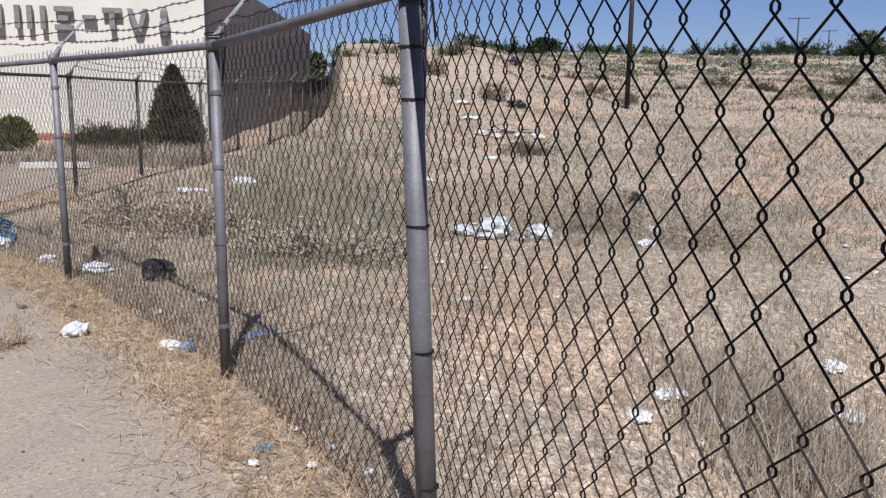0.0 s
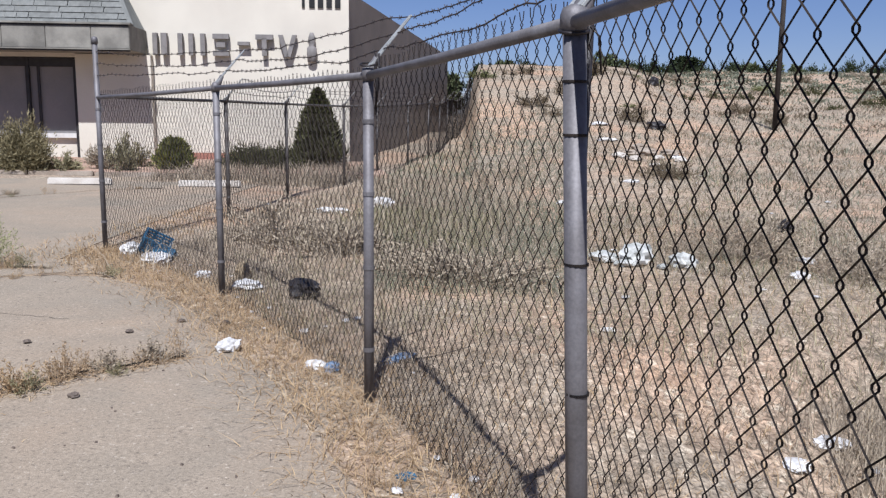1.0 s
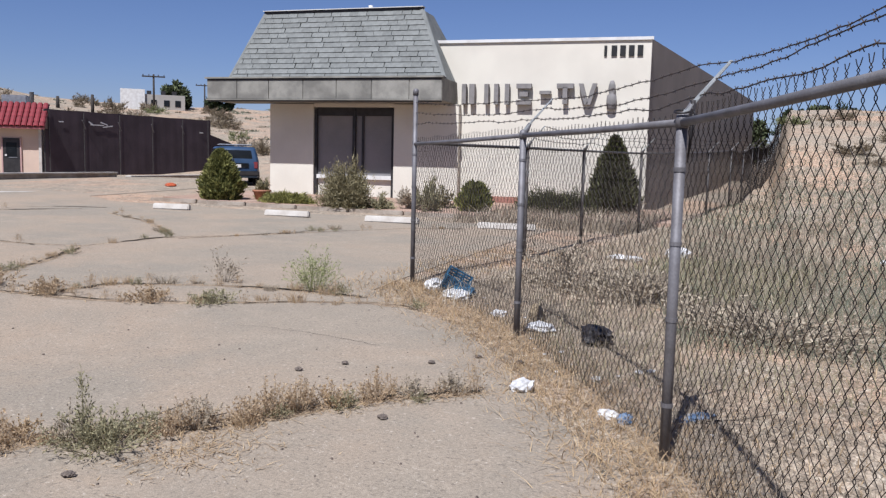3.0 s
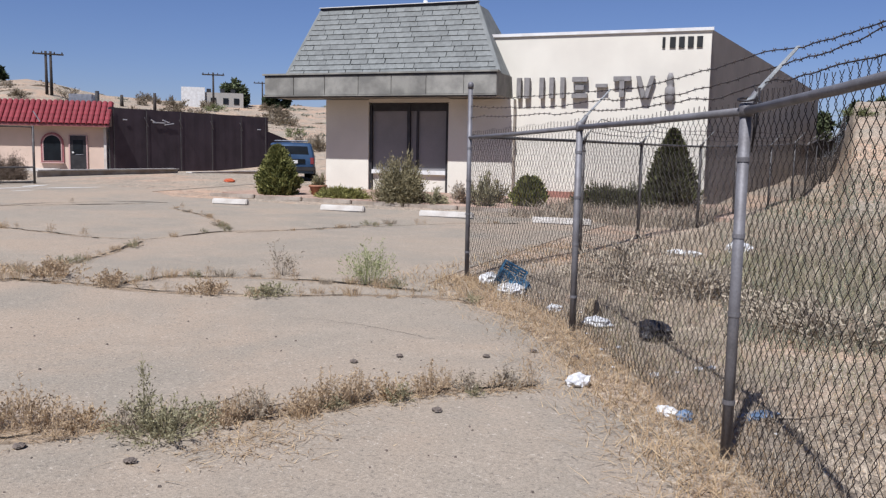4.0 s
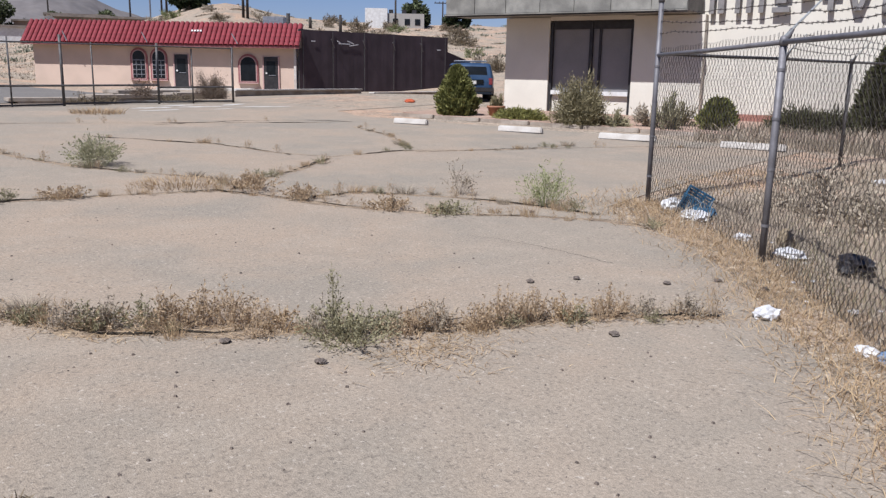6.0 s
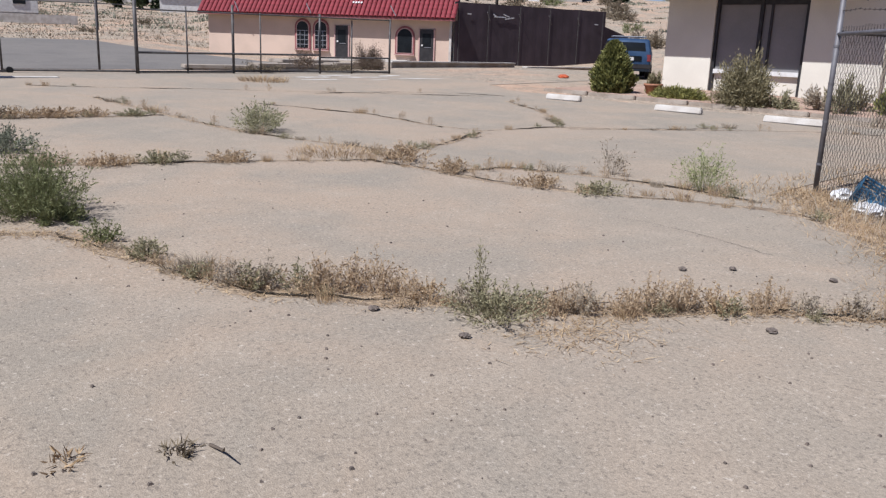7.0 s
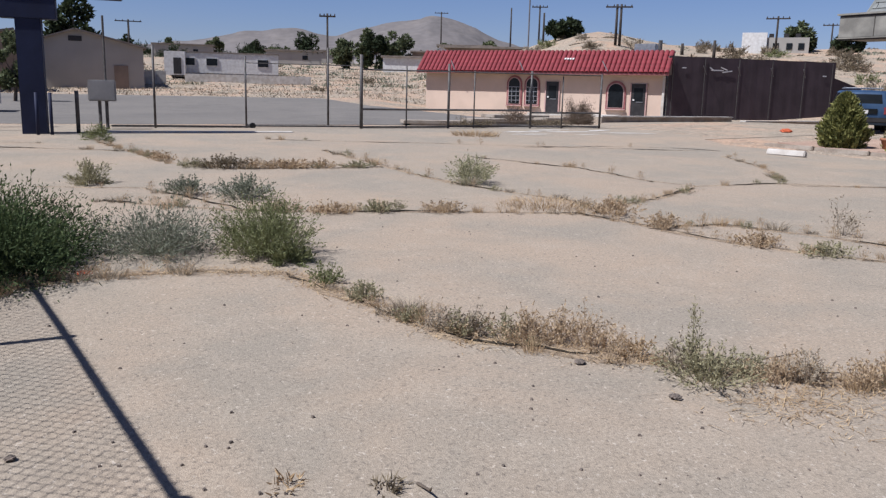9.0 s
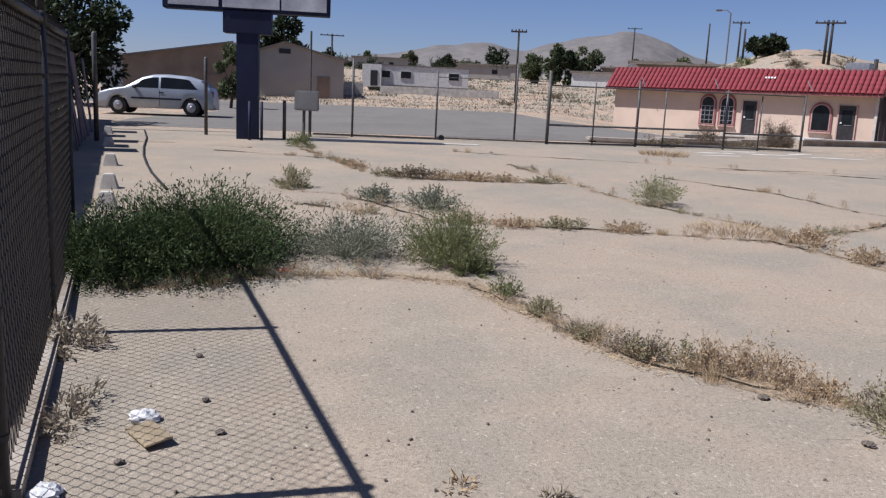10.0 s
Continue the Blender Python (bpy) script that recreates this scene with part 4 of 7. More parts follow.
build_screen()
for p, q, hgt in (((-30.1, 17.5), (-31.6, 25.2), 0.2), ((-31.3, 25.7), (-32.6, 33.0), 0.1)):
    d = Vector(q) - Vector(p)
    c = (Vector(p) + Vector(q)) / 2
    low = thing("low_wall", "low concrete kerb wall with a pale cap", "wall", ground(c.x, c.y, math.atan2(d.y, d.x)), "low walls")
    part("footing", Shape().box((0, 0, hgt / 2 - 0.06), (d.length, 0.2, hgt + 0.1)), DULL_CONCRETE, low, "darker concrete face below the cap")
    part("cap", Shape().box((0, 0, hgt + 0.02), (d.length + 0.04, 0.34, 0.06)), CONCRETE, low, "pale concrete cap", bevel=0.012)
# broken slabs behind the gate
for x, y, w, l, hgt, rz in ((-28.6, 12.6, 1.0, 3.2, 0.30, 0.05), (-28.0, 9.6, 0.8, 2.4, 0.22, -0.1), (-29.4, 15.2, 0.9, 1.7, 0.32, 0.15), (-30.6, 13.9, 1.4, 2.4, 0.42, 0.0)):
    solo("concrete_slab", Shape().box((0, 0, hgt / 2), (w, l, 0.12)).box((0.1, 0, hgt / 4 - 0.05), (w * 0.7, l * 0.8, hgt / 2)), DULL_CONCRETE, "pale broken concrete slab on a low base", "slab", ground(x, y, rz), "slabs behind the gate", bevel=0.015)
solo("kerb", Shape().box((0, 0, 0.015), (0.42, 5.0, 0.07)), CONCRETE, "flat pale concrete kerb at the lot entrance", "kerb", ground(-23.9, 1.4, 0.05), bevel=0.02)
solo("gate_track", Shape().box((0, 0, 0.06), (0.08, 4.0, 0.06)), GALV_DARK, "dark steel gate track on the ground", "gate track", ground(-25.95, 1.0, 0.03))


def build_gate():
    g = thing("rolling_gate_fence", "dark steel gate frame with posts and rails, no infill", "gate")
    posts = [(-26.0, 2.82, 2.15, 0.03), (-26.75, 5.5, 2.5, 0.035), (-25.75, 6.35, 2.3, 0.055), (-25.95, 7.9, 2.0, 0.025), (-26.0, 9.37, 2.1, 0.045), (-26.05, 10.3, 1.9, 0.025), (-26.06, 12.4, 1.95, 0.04), (-26.05, 13.6, 1.8, 0.025), (-26.1, 15.14, 1.9, 0.04), (-25.9, 0.2, 2.4, 0.035)]
    for x, y, h, r in posts:
        part("post", Shape().tube([(x, y, gz(x, y) - 0.1), (x, y, gz(x, y) + h)], r, 8), GALV_DARK, g, smooth=True)
    for (x, y), (x2, y2), z, r in (((-26.0, 2.82), (-25.75, 6.35), 0.08, 0.03), ((-25.75, 6.35), (-26.0, 9.37), 0.06, 0.03), ((-25.75, 6.35), (-26.06, 12.4), 0.62, 0.032), ((-26.06, 12.4), (-26.1, 15.14), 0.55, 0.03),
                                   ((-25.75, 6.35), (-26.1, 15.14), 1.85, 0.022), ((-26.0, 9.37), (-26.1, 15.14), 0.08, 0.03), ((-26.0, 2.82), (-25.75, 6.35), 1.95, 0.012)):
        part("rail", Shape().tube([(x, y, gz(x, y) + z), (x2, y2, gz(x2, y2) + z)], r, 8), GALV_DARK, g)
    part("roller", Shape().tube([(-26.05, 3.0, gz(-26, 3) + 0.08), (-25.9, 3.0, gz(-26, 3) + 0.08)], 0.09, 12), RUBBER, g)


build_gate()


def build_sign():
    t = thing("pylon_sign", "navy steel sign pylon with a faded panel", "sign", ground(-23.55, -2.7))
    part("column", Shape().box((0, 0, 1.5), (0.45, 0.58, 3.2)), NAVY, t, bevel=0.01)
    part("column_head", Shape().box((0, 0, 3.15), (0.5, 1.28, 0.62)), NAVY, t, bevel=0.01)
    panel = part("sign_box", Shape().box((0, 0, 4.15), (0.5, 4.4, 1.5)), NAVY, t, bevel=0.02)
    for k, w in ((-1.4, 1.3), (0.1, 1.5), (1.5, 1.2)):
        part("sign_face", Shape().box((0.26, k, 4.17), (0.03, w, 1.36)), SIGN_FACE, panel, "faded pale panel")
    for y in (0.1, 0.42):
        part("pipe_guard", Shape().tube([(0.5, y, -0.1), (0.5, y, 1.05)], 0.04, 8), NAVY, t, smooth=True)


build_sign()
for x, y, h in ((-23.74, -1.72, 1.1), (-24.61, -4.0, 2.2)):
    solo("bollard", Shape().lathe([(0.05, -0.1), (0.05, h - 0.03), (0.03, h)], 12), GALV_DARK, "dark steel pipe bollard at the lot edge", "bollard", ground(x, y), group="bollards", smooth=True)
b = thing("meter_box", "grey metal utility box on two posts", "utility box", ground(-25.26, -1.17))
part("box", Shape().box((0, 0, 1.08), (0.3, 0.72, 0.58)), SIDING, b, bevel=0.02)
part("box_lid", Shape().box((0.16, 0, 1.08), (0.02, 0.64, 0.5)), SIDING, b)
for y in (-0.08, 0.1):
    part("leg", Shape().tube([(0, y, -0.1), (0, y, 0.8)], 0.045, 8), GALV_DARK, b)
part("mast", Shape().tube([(0.0, 0.1, 0.8), (0.0, 0.1, 3.1)], 0.03, 8), GALV_DARK, b)


# ---- cars ----
def wheel(parent, x, y, r=0.31, w=0.2):
    t = part("wheel", Shape().tube([(x, y - w / 2, r), (x, y + w / 2, r)], r, 24), RUBBER, parent, bevel=0.03)
    side = math.copysign(1, y)
    part("rim", Shape().tube([(x, y + side * (w / 2 - 0.02), r), (x, y + side * (w / 2 + 0.006), r)], r * 0.62, 20, r * 0.55), RIM, t, smooth=True)
    part("hub_cap", Shape().tube([(x, y + side * (w / 2), r), (x, y + side * (w / 2 + 0.016), r)], r * 0.2, 12, r * 0.14), RIM, t)


class CarShell:
    """A car body: top line and sill along the length, rounded plan, tumblehome above the belt, open wheel arches."""

    def __init__(self, top, belt, sill, width, wheels, wr, tuck):
        self.tx, self.tz = zip(*top)
        self.belt, self.sill, self.hw, self.wheels, self.wr, self.tuck = belt, sill, width / 2, wheels, wr, tuck

    def top(self, x):
        return float(np.interp(x, self.tx, self.tz))

    def plan(self, x):
        mid, half = (self.tx[0] + self.tx[-1]) / 2, (self.tx[-1] - self.tx[0]) / 2
        return self.hw * (1 - 0.16 * abs((x - mid) / half) ** 5)

    def side(self, x, z):
        k = 1 - 0.03 * max(0.0, 0.55 - z) / 0.3 - self.tuck * max(0.0, z - self.belt) / 0.55
        return self.plan(x) * k

    def mesh(self):
        s = Shape()
        xs = sorted(set(np.linspace(self.tx[0], self.tx[-1], 46).round(3)) | set(np.round(self.tx, 3)))
        for x in xs:
            zt, zb = self.top(x), self.sill
            for wx in self.wheels:
                a = abs(x - wx) / (self.wr * 1.2)
                if a < 1:
                    zb = max(zb, self.wr + self.wr * 1.2 * math.sqrt(1 - a * a))
            zs = [zb, zb + (min(self.belt, zt - 0.1) - zb) * 0.5, min(self.belt, zt - 0.1), zt - 0.05]
            half = [(self.side(x, z), z) for z in zs] + [(self.side(x, zt) * 0.93, zt - 0.012), (self.side(x, zt) * 0.5, zt + 0.008)]
            ring = [(0, zb)] + half + [(0, zt + 0.012)] + [(-y, z) for y, z in reversed(half)]
            s.v += [(x, y, z) for y, z in ring]
        n = 14
        for i in range(len(xs) - 1):
            for j in range(n):
                j2 = (j + 1) % n
                s.f.append((i * n + j, i * n + j2, (i + 1) * n + j2, (i + 1) * n + j))
        s.f += [tuple(range(n - 1, -1, -1)), tuple(range((len(xs) - 1) * n, len(xs) * n))]
        return s

    def pane(self, side, x0, x1, slant0=0.0, slant1=0.0, low=0.05, high=0.1):
        """A side window between two pillars, lying 6 mm proud of the body."""
        s, m, k = Shape(), 8, 4
        for i in range(m + 1):
            for j in range(k + 1):
                g = j / k
                x = (x0 + slant0 * g) + ((x1 + slant1 * g) - (x0 + slant0 * g)) * i / m
                z = self.belt + low + (max(self.top(x) - high, self.belt + low + 0.01) - self.belt - low) * g
                s.v.append((x, side * (self.side(x, z) + 0.006), z))
        for i in range(m):
            for j in range(k):
                a = i * (k + 1) + j
                s.f.append((a, a + k + 1, a + k + 2, a + 1))
        return s

    def screen(self, x0, x1, width=0.84):
        """Front or rear window over the slope between two stations."""
        s, m = Shape(), 6
        for i in range(m + 1):
            x = x0 + (x1 - x0) * i / m
            for q in (-1, -0.5, 0, 0.5, 1):
                s.v.append((x, q * self.side(x, self.top(x)) * width, self.top(x) + 0.02 - 0.006 * abs(q)))
        for i in range(m):
            for j in range(4):
                a = i * 5 + j
                s.f.append((a, a + 5, a + 6, a + 1))
        return s


def build_hatchback(m):
    c = thing("hatchback_car", "silver three-door hatchback parked on the street", "car", m)
    sh = CarShell([(-2.08, 0.55), (-2.06, 0.86), (-1.98, 1.0), (-1.62, 1.26), (-1.1, 1.40), (-0.4, 1.44), (0.1, 1.42), (0.45, 1.33), (1.1, 0.97), (1.6, 0.88), (2.0, 0.76), (2.12, 0.62), (2.14, 0.42)], 0.90, 0.24, 1.70, (-1.3, 1.33), 0.30, 0.2)
    body = part("body", sh.mesh(), SILVER_CAR, c, smooth=True)
    for s in (-1, 1):
        part("side_window", sh.pane(s, -0.12, 0.92, 0.0, -0.42), CAR_GLASS, body)
        part("side_window", sh.pane(s, -1.55, -0.2, 0.3, 0.0), CAR_GLASS, body)
        part("rub_strip", Shape().box((-0.05, s * 0.846, 0.58), (1.8, 0.03, 0.06)), RUBBER, body)
        part("door_handle", Shape().box((-0.22, s * 0.85, 0.80), (0.15, 0.025, 0.035)), RUBBER, body)
        part("door_gap", Shape().box((-0.16, s * 0.848, 0.6), (0.012, 0.012, 0.56)), RUBBER, body)
        part("wing_mirror", Shape().box((0.72, s * 0.92, 0.97), (0.12, 0.16, 0.12), 0, 0.8), RUBBER, body, bevel=0.02)
        part("headlight", Shape().box((2.03, s * 0.52, 0.64), (0.14, 0.34, 0.13), s * -0.25), CAR_GLASS, body, bevel=0.02)
        part("tail_light", Shape().box((-2.03, s * 0.62, 0.8), (0.1, 0.2, 0.22)), TILE_RED, body, bevel=0.02)
    part("windscreen", sh.screen(0.5, 1.05), CAR_GLASS, body)
    part("rear_window", sh.screen(-1.95, -1.62), CAR_GLASS, body)
    for x in (-1.3, 1.33):
        for y in (-0.74, 0.74):
            wheel(c, x, y, 0.30)
    return c


build_hatchback(ground(-36.0, -7.68, radians(-91), 0.02) @ Matrix.Diagonal((1.1, 1.08, 1.14, 1)))


def build_van(m):
    c = thing("blue_van", "blue boxy estate car parked beside the building, rear towards the lot", "car", m)
    sh = CarShell([(-2.3, 0.5), (-2.29, 0.95), (-2.2, 1.3), (-2.08, 1.58), (-1.8, 1.66), (0.2, 1.68), (0.7, 1.6), (1.25, 1.1), (1.8, 1.04), (2.2, 0.9), (2.3, 0.6)], 1.02, 0.3, 1.84, (-1.4, 1.42), 0.34, 0.16)
    body = part("body", sh.mesh(), BLUE_CAR, c, smooth=True)
    part("rear_window", sh.screen(-2.245, -2.12, 0.78), CAR_GLASS, body)
    part("bumper", Shape().box((-2.34, 0, 0.5), (0.16, 1.7, 0.2)), DARK_METAL, body, "dark rear bumper", bevel=0.03)
    part("tailgate_panel", Shape().box((-2.31, 0, 0.84), (0.03, 0.9, 0.2)), CAR_GLASS, body, "dark panel under the rear window")
    part("plate", Shape().box((-2.335, 0, 0.82), (0.02, 0.34, 0.14)), WHITE_TRIM, body)
    for s in (-1, 1):
        part("tail_light", Shape().box((-2.27, s * 0.72, 0.86), (0.08, 0.16, 0.3)), TILE_RED, body, bevel=0.02)
        for x0, x1, l0, l1 in ((-2.0, -1.0, 0.08, 0.0), (-0.92, 0.0, 0.0, 0.0), (0.08, 1.0, 0.0, -0.4)):
            part("side_window", sh.pane(s, x0, x1, l0, l1), CAR_GLASS, body)
        part("roof_rail", Shape().tube([(-1.7, s * 0.6, 1.74), (0.1, s * 0.6, 1.76)], 0.025, 6), RIM, body)
    for x in (-1.6, -0.8, 0.0):
        part("rack_bar", Shape().tube([(x, -0.62, 1.75), (x, 0.62, 1.75)], 0.022, 6), RIM, body)
    for x in (-1.4, 1.42):
        for y in (-0.8, 0.8):
            wheel(c, x, y, 0.33, 0.22)


build_van(ground(-25.36, 26.25, radians(137), 0.012) @ Matrix.Diagonal((1, 1.06, 0.92, 1)))


# ---- buildings, poles and hills far off ----
def polar(b, d):
    return -d * math.sin(radians(b)), d * math.cos(radians(b))


def facing(b, d, lift=0.0):
    x, y = polar(b, d)
    return ground(x, y, radians(b), lift)


def build_shed(b0, b1, d, eave, ridge, peak, wall, label, depth=14.0):
    """Gable end towards the lot: bearings of its two sides, heights of eaves and ridge."""
    w = d * math.tan(radians(abs(b0 - b1)))
    t = thing("shed", label, "building", facing((b0 + b1) / 2, d, -0.3))
    px = -w / 2 + w * peak
    s = Shape().prism([(-w / 2, 0), (w / 2, 0), (w / 2, eave), (px, ridge), (-w / 2, eave)], -depth, 0).move(Matrix.Rotation(radians(90), 4, "X"))
    part("wall", s, wall, t)
    for x0, x1 in ((-w / 2, px), (px, w / 2)):
        a, c = Vector((x0, eave if x0 < px else ridge)), Vector((x1, ridge if x0 < px else eave))
        dv = c - a
        nrm = Vector((-dv.y, dv.x)).normalized() * 0.15
        e = dv.normalized() * 0.3
        lo, hi = (a - e, c) if x0 < px else (a, c + e)
        s = Shape().prism([tuple(lo), tuple(hi), tuple(hi + nrm), tuple(lo + nrm)], -depth - 0.3, 0.4).move(Matrix.Rotation(radians(90), 4, "X"))
        part("roof", s, ROOF_GREY, t)
    part("vent", Shape().box((px, -0.03, ridge - 0.75), (1.1, 0.08, 0.45)), DARK_METAL, t)
    part("door", Shape().box((w * 0.3, -0.04, 1.2), (1.2, 0.1, 2.2)), WAREHOUSE_DARK, t)
    return t


build_shed(96.9, 90.1, 82, 3.9, 5.3, 0.42, WAREHOUSE, "large beige metal shed with a low gable")
build_shed(105.5, 97.0, 66, 3.0, 4.7, 0.95, WAREHOUSE_DARK, "low brown shed with a shallow roof")
x, y = polar(104.9, 58)
solo("white_trailer", Shape().box((0, 0, 1.5), (1.2, 3.0, 2.9)), WHITE_TRIM, "white box trailer beside the brown shed", "trailer", ground(x, y, radians(103)), bevel=0.05)


def build_mobile_home():
    d = 108.0
    t = thing("mobile_home", "long white mobile home with dark windows", "building", facing(85.0, d, 0.0))
    w = 13.0
    part("body", Shape().box((0, 1.6, 1.75), (w, 3.2, 2.5)), WHITE_TRIM, t, bevel=0.05)
    part("skirt", Shape().box((0, 1.6, 0.25), (w - 0.1, 3.1, 0.6)), SIDING, t)
    part("roof_edge", Shape().box((0, 1.6, 3.05), (w + 0.2, 3.4, 0.12)), ROOF_GREY, t)
    for x in (-4.3, -1.6, 4.6):
        win = part("window", Shape().box((x, -0.03, 1.9), (1.5, 0.08, 1.0)), WHITE_TRIM, t)
        part("pane", Shape().box((x, -0.08, 1.9), (1.3, 0.04, 0.85)), CAR_GLASS, win)
    part("front_room", Shape().box((-w / 2 + 0.6, -1.0, 1.6), (2.4, 2.0, 2.8)), WHITE_TRIM, t)
    part("door", Shape().box((-w / 2 + 0.9, -2.03, 1.3), (0.9, 0.06, 1.9)), DARK_METAL, t)


build_mobile_home()
for b, d, w, h, lab in ((83.5, 98, 14.0, 0.9, "low pale block wall round a yard"), (90.0, 92, 4.0, 1.4, "pale block wall of a yard")):
    s = Shape().box((0, 0, h / 2), (w, 0.3, h))
    solo("yard_wall", s, CONCRETE, lab, "wall", facing(b, d), group="yard walls")


def build_hill_house():
    d = 118.0
    t = thing("hillside_building", "two-storey white and beige building on the hill", "building", facing(48.9, d, -2.9))
    part("white_wing", Shape().box((-2.6, 0, 2.6), (3.0, 6.0, 5.2)), WHITE_TRIM, t)
    part("beige_wing", Shape().box((1.4, 0.3, 2.3), (5.0, 6.0, 4.6)), WAREHOUSE, t)
    part("canopy", Shape().box((-6.0, 0, 2.4), (4.2, 5.0, 0.25)), ROOF_GREY, t)
    for x in (-7.6, -5.0):
        part("canopy_post", Shape().box((x, -2.0, 1.2), (0.25, 0.25, 2.4)), WHITE_TRIM, t)
    for x in (0.0, 1.6, 3.0):
        for z in (1.4, 3.5):
            part("window", Shape().box((x, -2.74, z), (0.7, 0.06, 0.8)), CAR_GLASS, t)
    for x in (-0.6, 1.2, 2.6):
        part("roof_unit", Shape().box((x, 0, 4.9), (0.6, 0.6, 0.7)), DARK_METAL, t)


build_hill_house()
for b, d, w, h, wallm, lab in ((69.0, 150, 9.0, 3.2, WHITE_TRIM, "far low white house among trees"), (67.2, 125, 13.0, 1.5, WAREHOUSE_DARK, "far long dark open shed"), (80.5, 190, 12.0, 3.0, WAREHOUSE, "far low tan house"), (77.9, 205, 10.0, 3.0, WAREHOUSE, "far low tan house"), (76.6, 215, 14.0, 2.8, WHITE_TRIM, "far low white house among trees"), (72.4, 150, 11.0, 2.6, WHITE_TRIM, "far low white house among trees"), (71.0, 170, 9.0, 3.0, WAREHOUSE_DARK, "far low brown house"), (87.6, 230, 15.0, 3.2, WAREHOUSE, "far low tan house")):
    t = thing("far_house", lab, "building", facing(b, d, -0.3), group="far houses")
    part("wall", Shape().box((0, 0, h / 2), (w, 5.0, h)), wallm, t)
    part("roof", Shape().box((0, 0, h + 0.15), (w + 0.8, 5.8, 0.3)), ROOF_GREY, t)
    part("window", Shape().box((w * 0.2, -2.53, h * 0.55), (1.2, 0.06, 0.9)), CAR_GLASS, t)


def pole(b, d, top_elev, arm=2.4, r=0.15, twin=0.0, label="dark wooden utility pole with a crossarm"):
    x, y = polar(b, d)
    z0 = gz(x, y)
    h = 1.65 + d * math.tan(radians(top_elev)) - z0
    t = thing("utility_pole", label, "utility pole", facing(b, d), group="utility poles")
    for dx in ((-twin / 2, twin / 2) if twin else (0.0,)):
        part("shaft", Shape().tube([(dx, 0, -0.3), (dx, 0, h)], r, 8, r * 0.75), WOOD_POLE, t, smooth=True)
    if arm:
        part("crossarm", Shape().box((0, -0.1, h - 0.3), (arm, 0.14, 0.16)), WOOD_POLE, t)
        for k in (-0.45, -0.2, 0.2, 0.45):
            part("insulator", Shape().lathe([(0.05, 0), (0.07, 0.06), (0.03, 0.2)], 6, (arm * k, -0.1, h - 0.22)), WOOD_POLE, t)
    return h


pole(58.8, 95, 5.96, 2.9, 0.16, 0.45, "dark twin-shaft wooden utility pole")
pole(48.9, 112, 5.18, 2.8)
pole(45.7, 150, 4.72, 3.0)
pole(63.7, 125, 5.38, 0.0, 0.17, label="dark bare wooden pole")
pole(64.0, 130, 5.87, 2.4)
pole(65.9, 140, 5.67, 0.0, label="dark bare wooden pole")
pole(78.3, 90, 4.98, 1.7, 0.13)
pole(70.6, 210, 5.32, 3.4, 0.2)
pole(90.9, 150, 4.07, 4.2, 0.2)
pole(108.9, 27, 16.0, 0.0, 0.13, label="tall dark wooden pole behind the shaded fence")
pole(52.6, 100, 3.7, 0.0, 0.2, label="short dark post on the rise")
pole(54.6, 105, 3.5, 0.0, 0.22, label="short dark post on the rise")
pole(-12.4, 33, 14.0, 0.0, 0.10, label="slim dark pole in the dry field")
pole(-22.7, 230, 5.4, 5.0, 0.22)
pole(-24.5, 260, 4.6, 4.0, 0.2)
pole(0.5, 150, 5.0, 0.0, 0.12, label="slim dark pole behind the mound")
t = thing("street_lamp", "thin grey street lamp", "street lamp", facing(64.7, 118))
part("mast", Shape().tube([(0, 0, 0), (0, 0, 7.0)], 0.1, 8), GALV, t)
part("arm", Shape().tube([(0, 0, 7.0), (-0.5, 0, 7.4), (-1.2, 0, 7.4)], 0.06, 6), GALV, t)
part("lamp_head", Shape().box((-1.5, 0, 7.35), (0.8, 0.4, 0.2)), GALV_DARK, t)


def build_mountains():
    """One long ridge line far off, folded by noise."""
    d0 = 2600.0
    keys = [(112, 1.6), (104, 2.2), (96, 2.5), (91, 2.8), (87.5, 3.0), (84.3, 3.6), (80.5, 4.2), (77.7, 3.8), (75.1, 4.5), (71.4, 5.2), (68.5, 4.6), (64.8, 3.2), (60, 2.6), (52, 2.0)]
    bs = np.linspace(112, 52, 160)
    el = np.interp(-bs, [-k[0] for k in keys], [k[1] for k in keys])
    s = Shape()
    rows = 14
    for i, b in enumerate(bs):
        for j in range(rows):
            f = j / (rows - 1)
            d = d0 - 700 * (1 - f)
            x, y = polar(b, d)
            wob = noise.fractal(Vector((b * 0.22, f * 2.2, 3.0)), 0.9, 2.1, 5)
            z = (d0 * math.tan(radians(el[i])) + 9 * noise.fractal(Vector((b * 0.35, 7.0, 0)), 1.0, 2.2, 4)) * (f ** 1.15) * (1 + 0.22 * wob * (1 - f * 0.9))
            s.v.append((x, y, z - 5))
    for i in range(len(bs) - 1):
        for j in range(rows - 1):
            a = i * rows + j
            s.f.append((a, a + rows, a + rows + 1, a + 1))
    solo("backdrop", s, MOUNTAIN, "hazy bare tan desert mountains on the horizon", "mountain", kind="structure", smooth=True)


build_mountains()

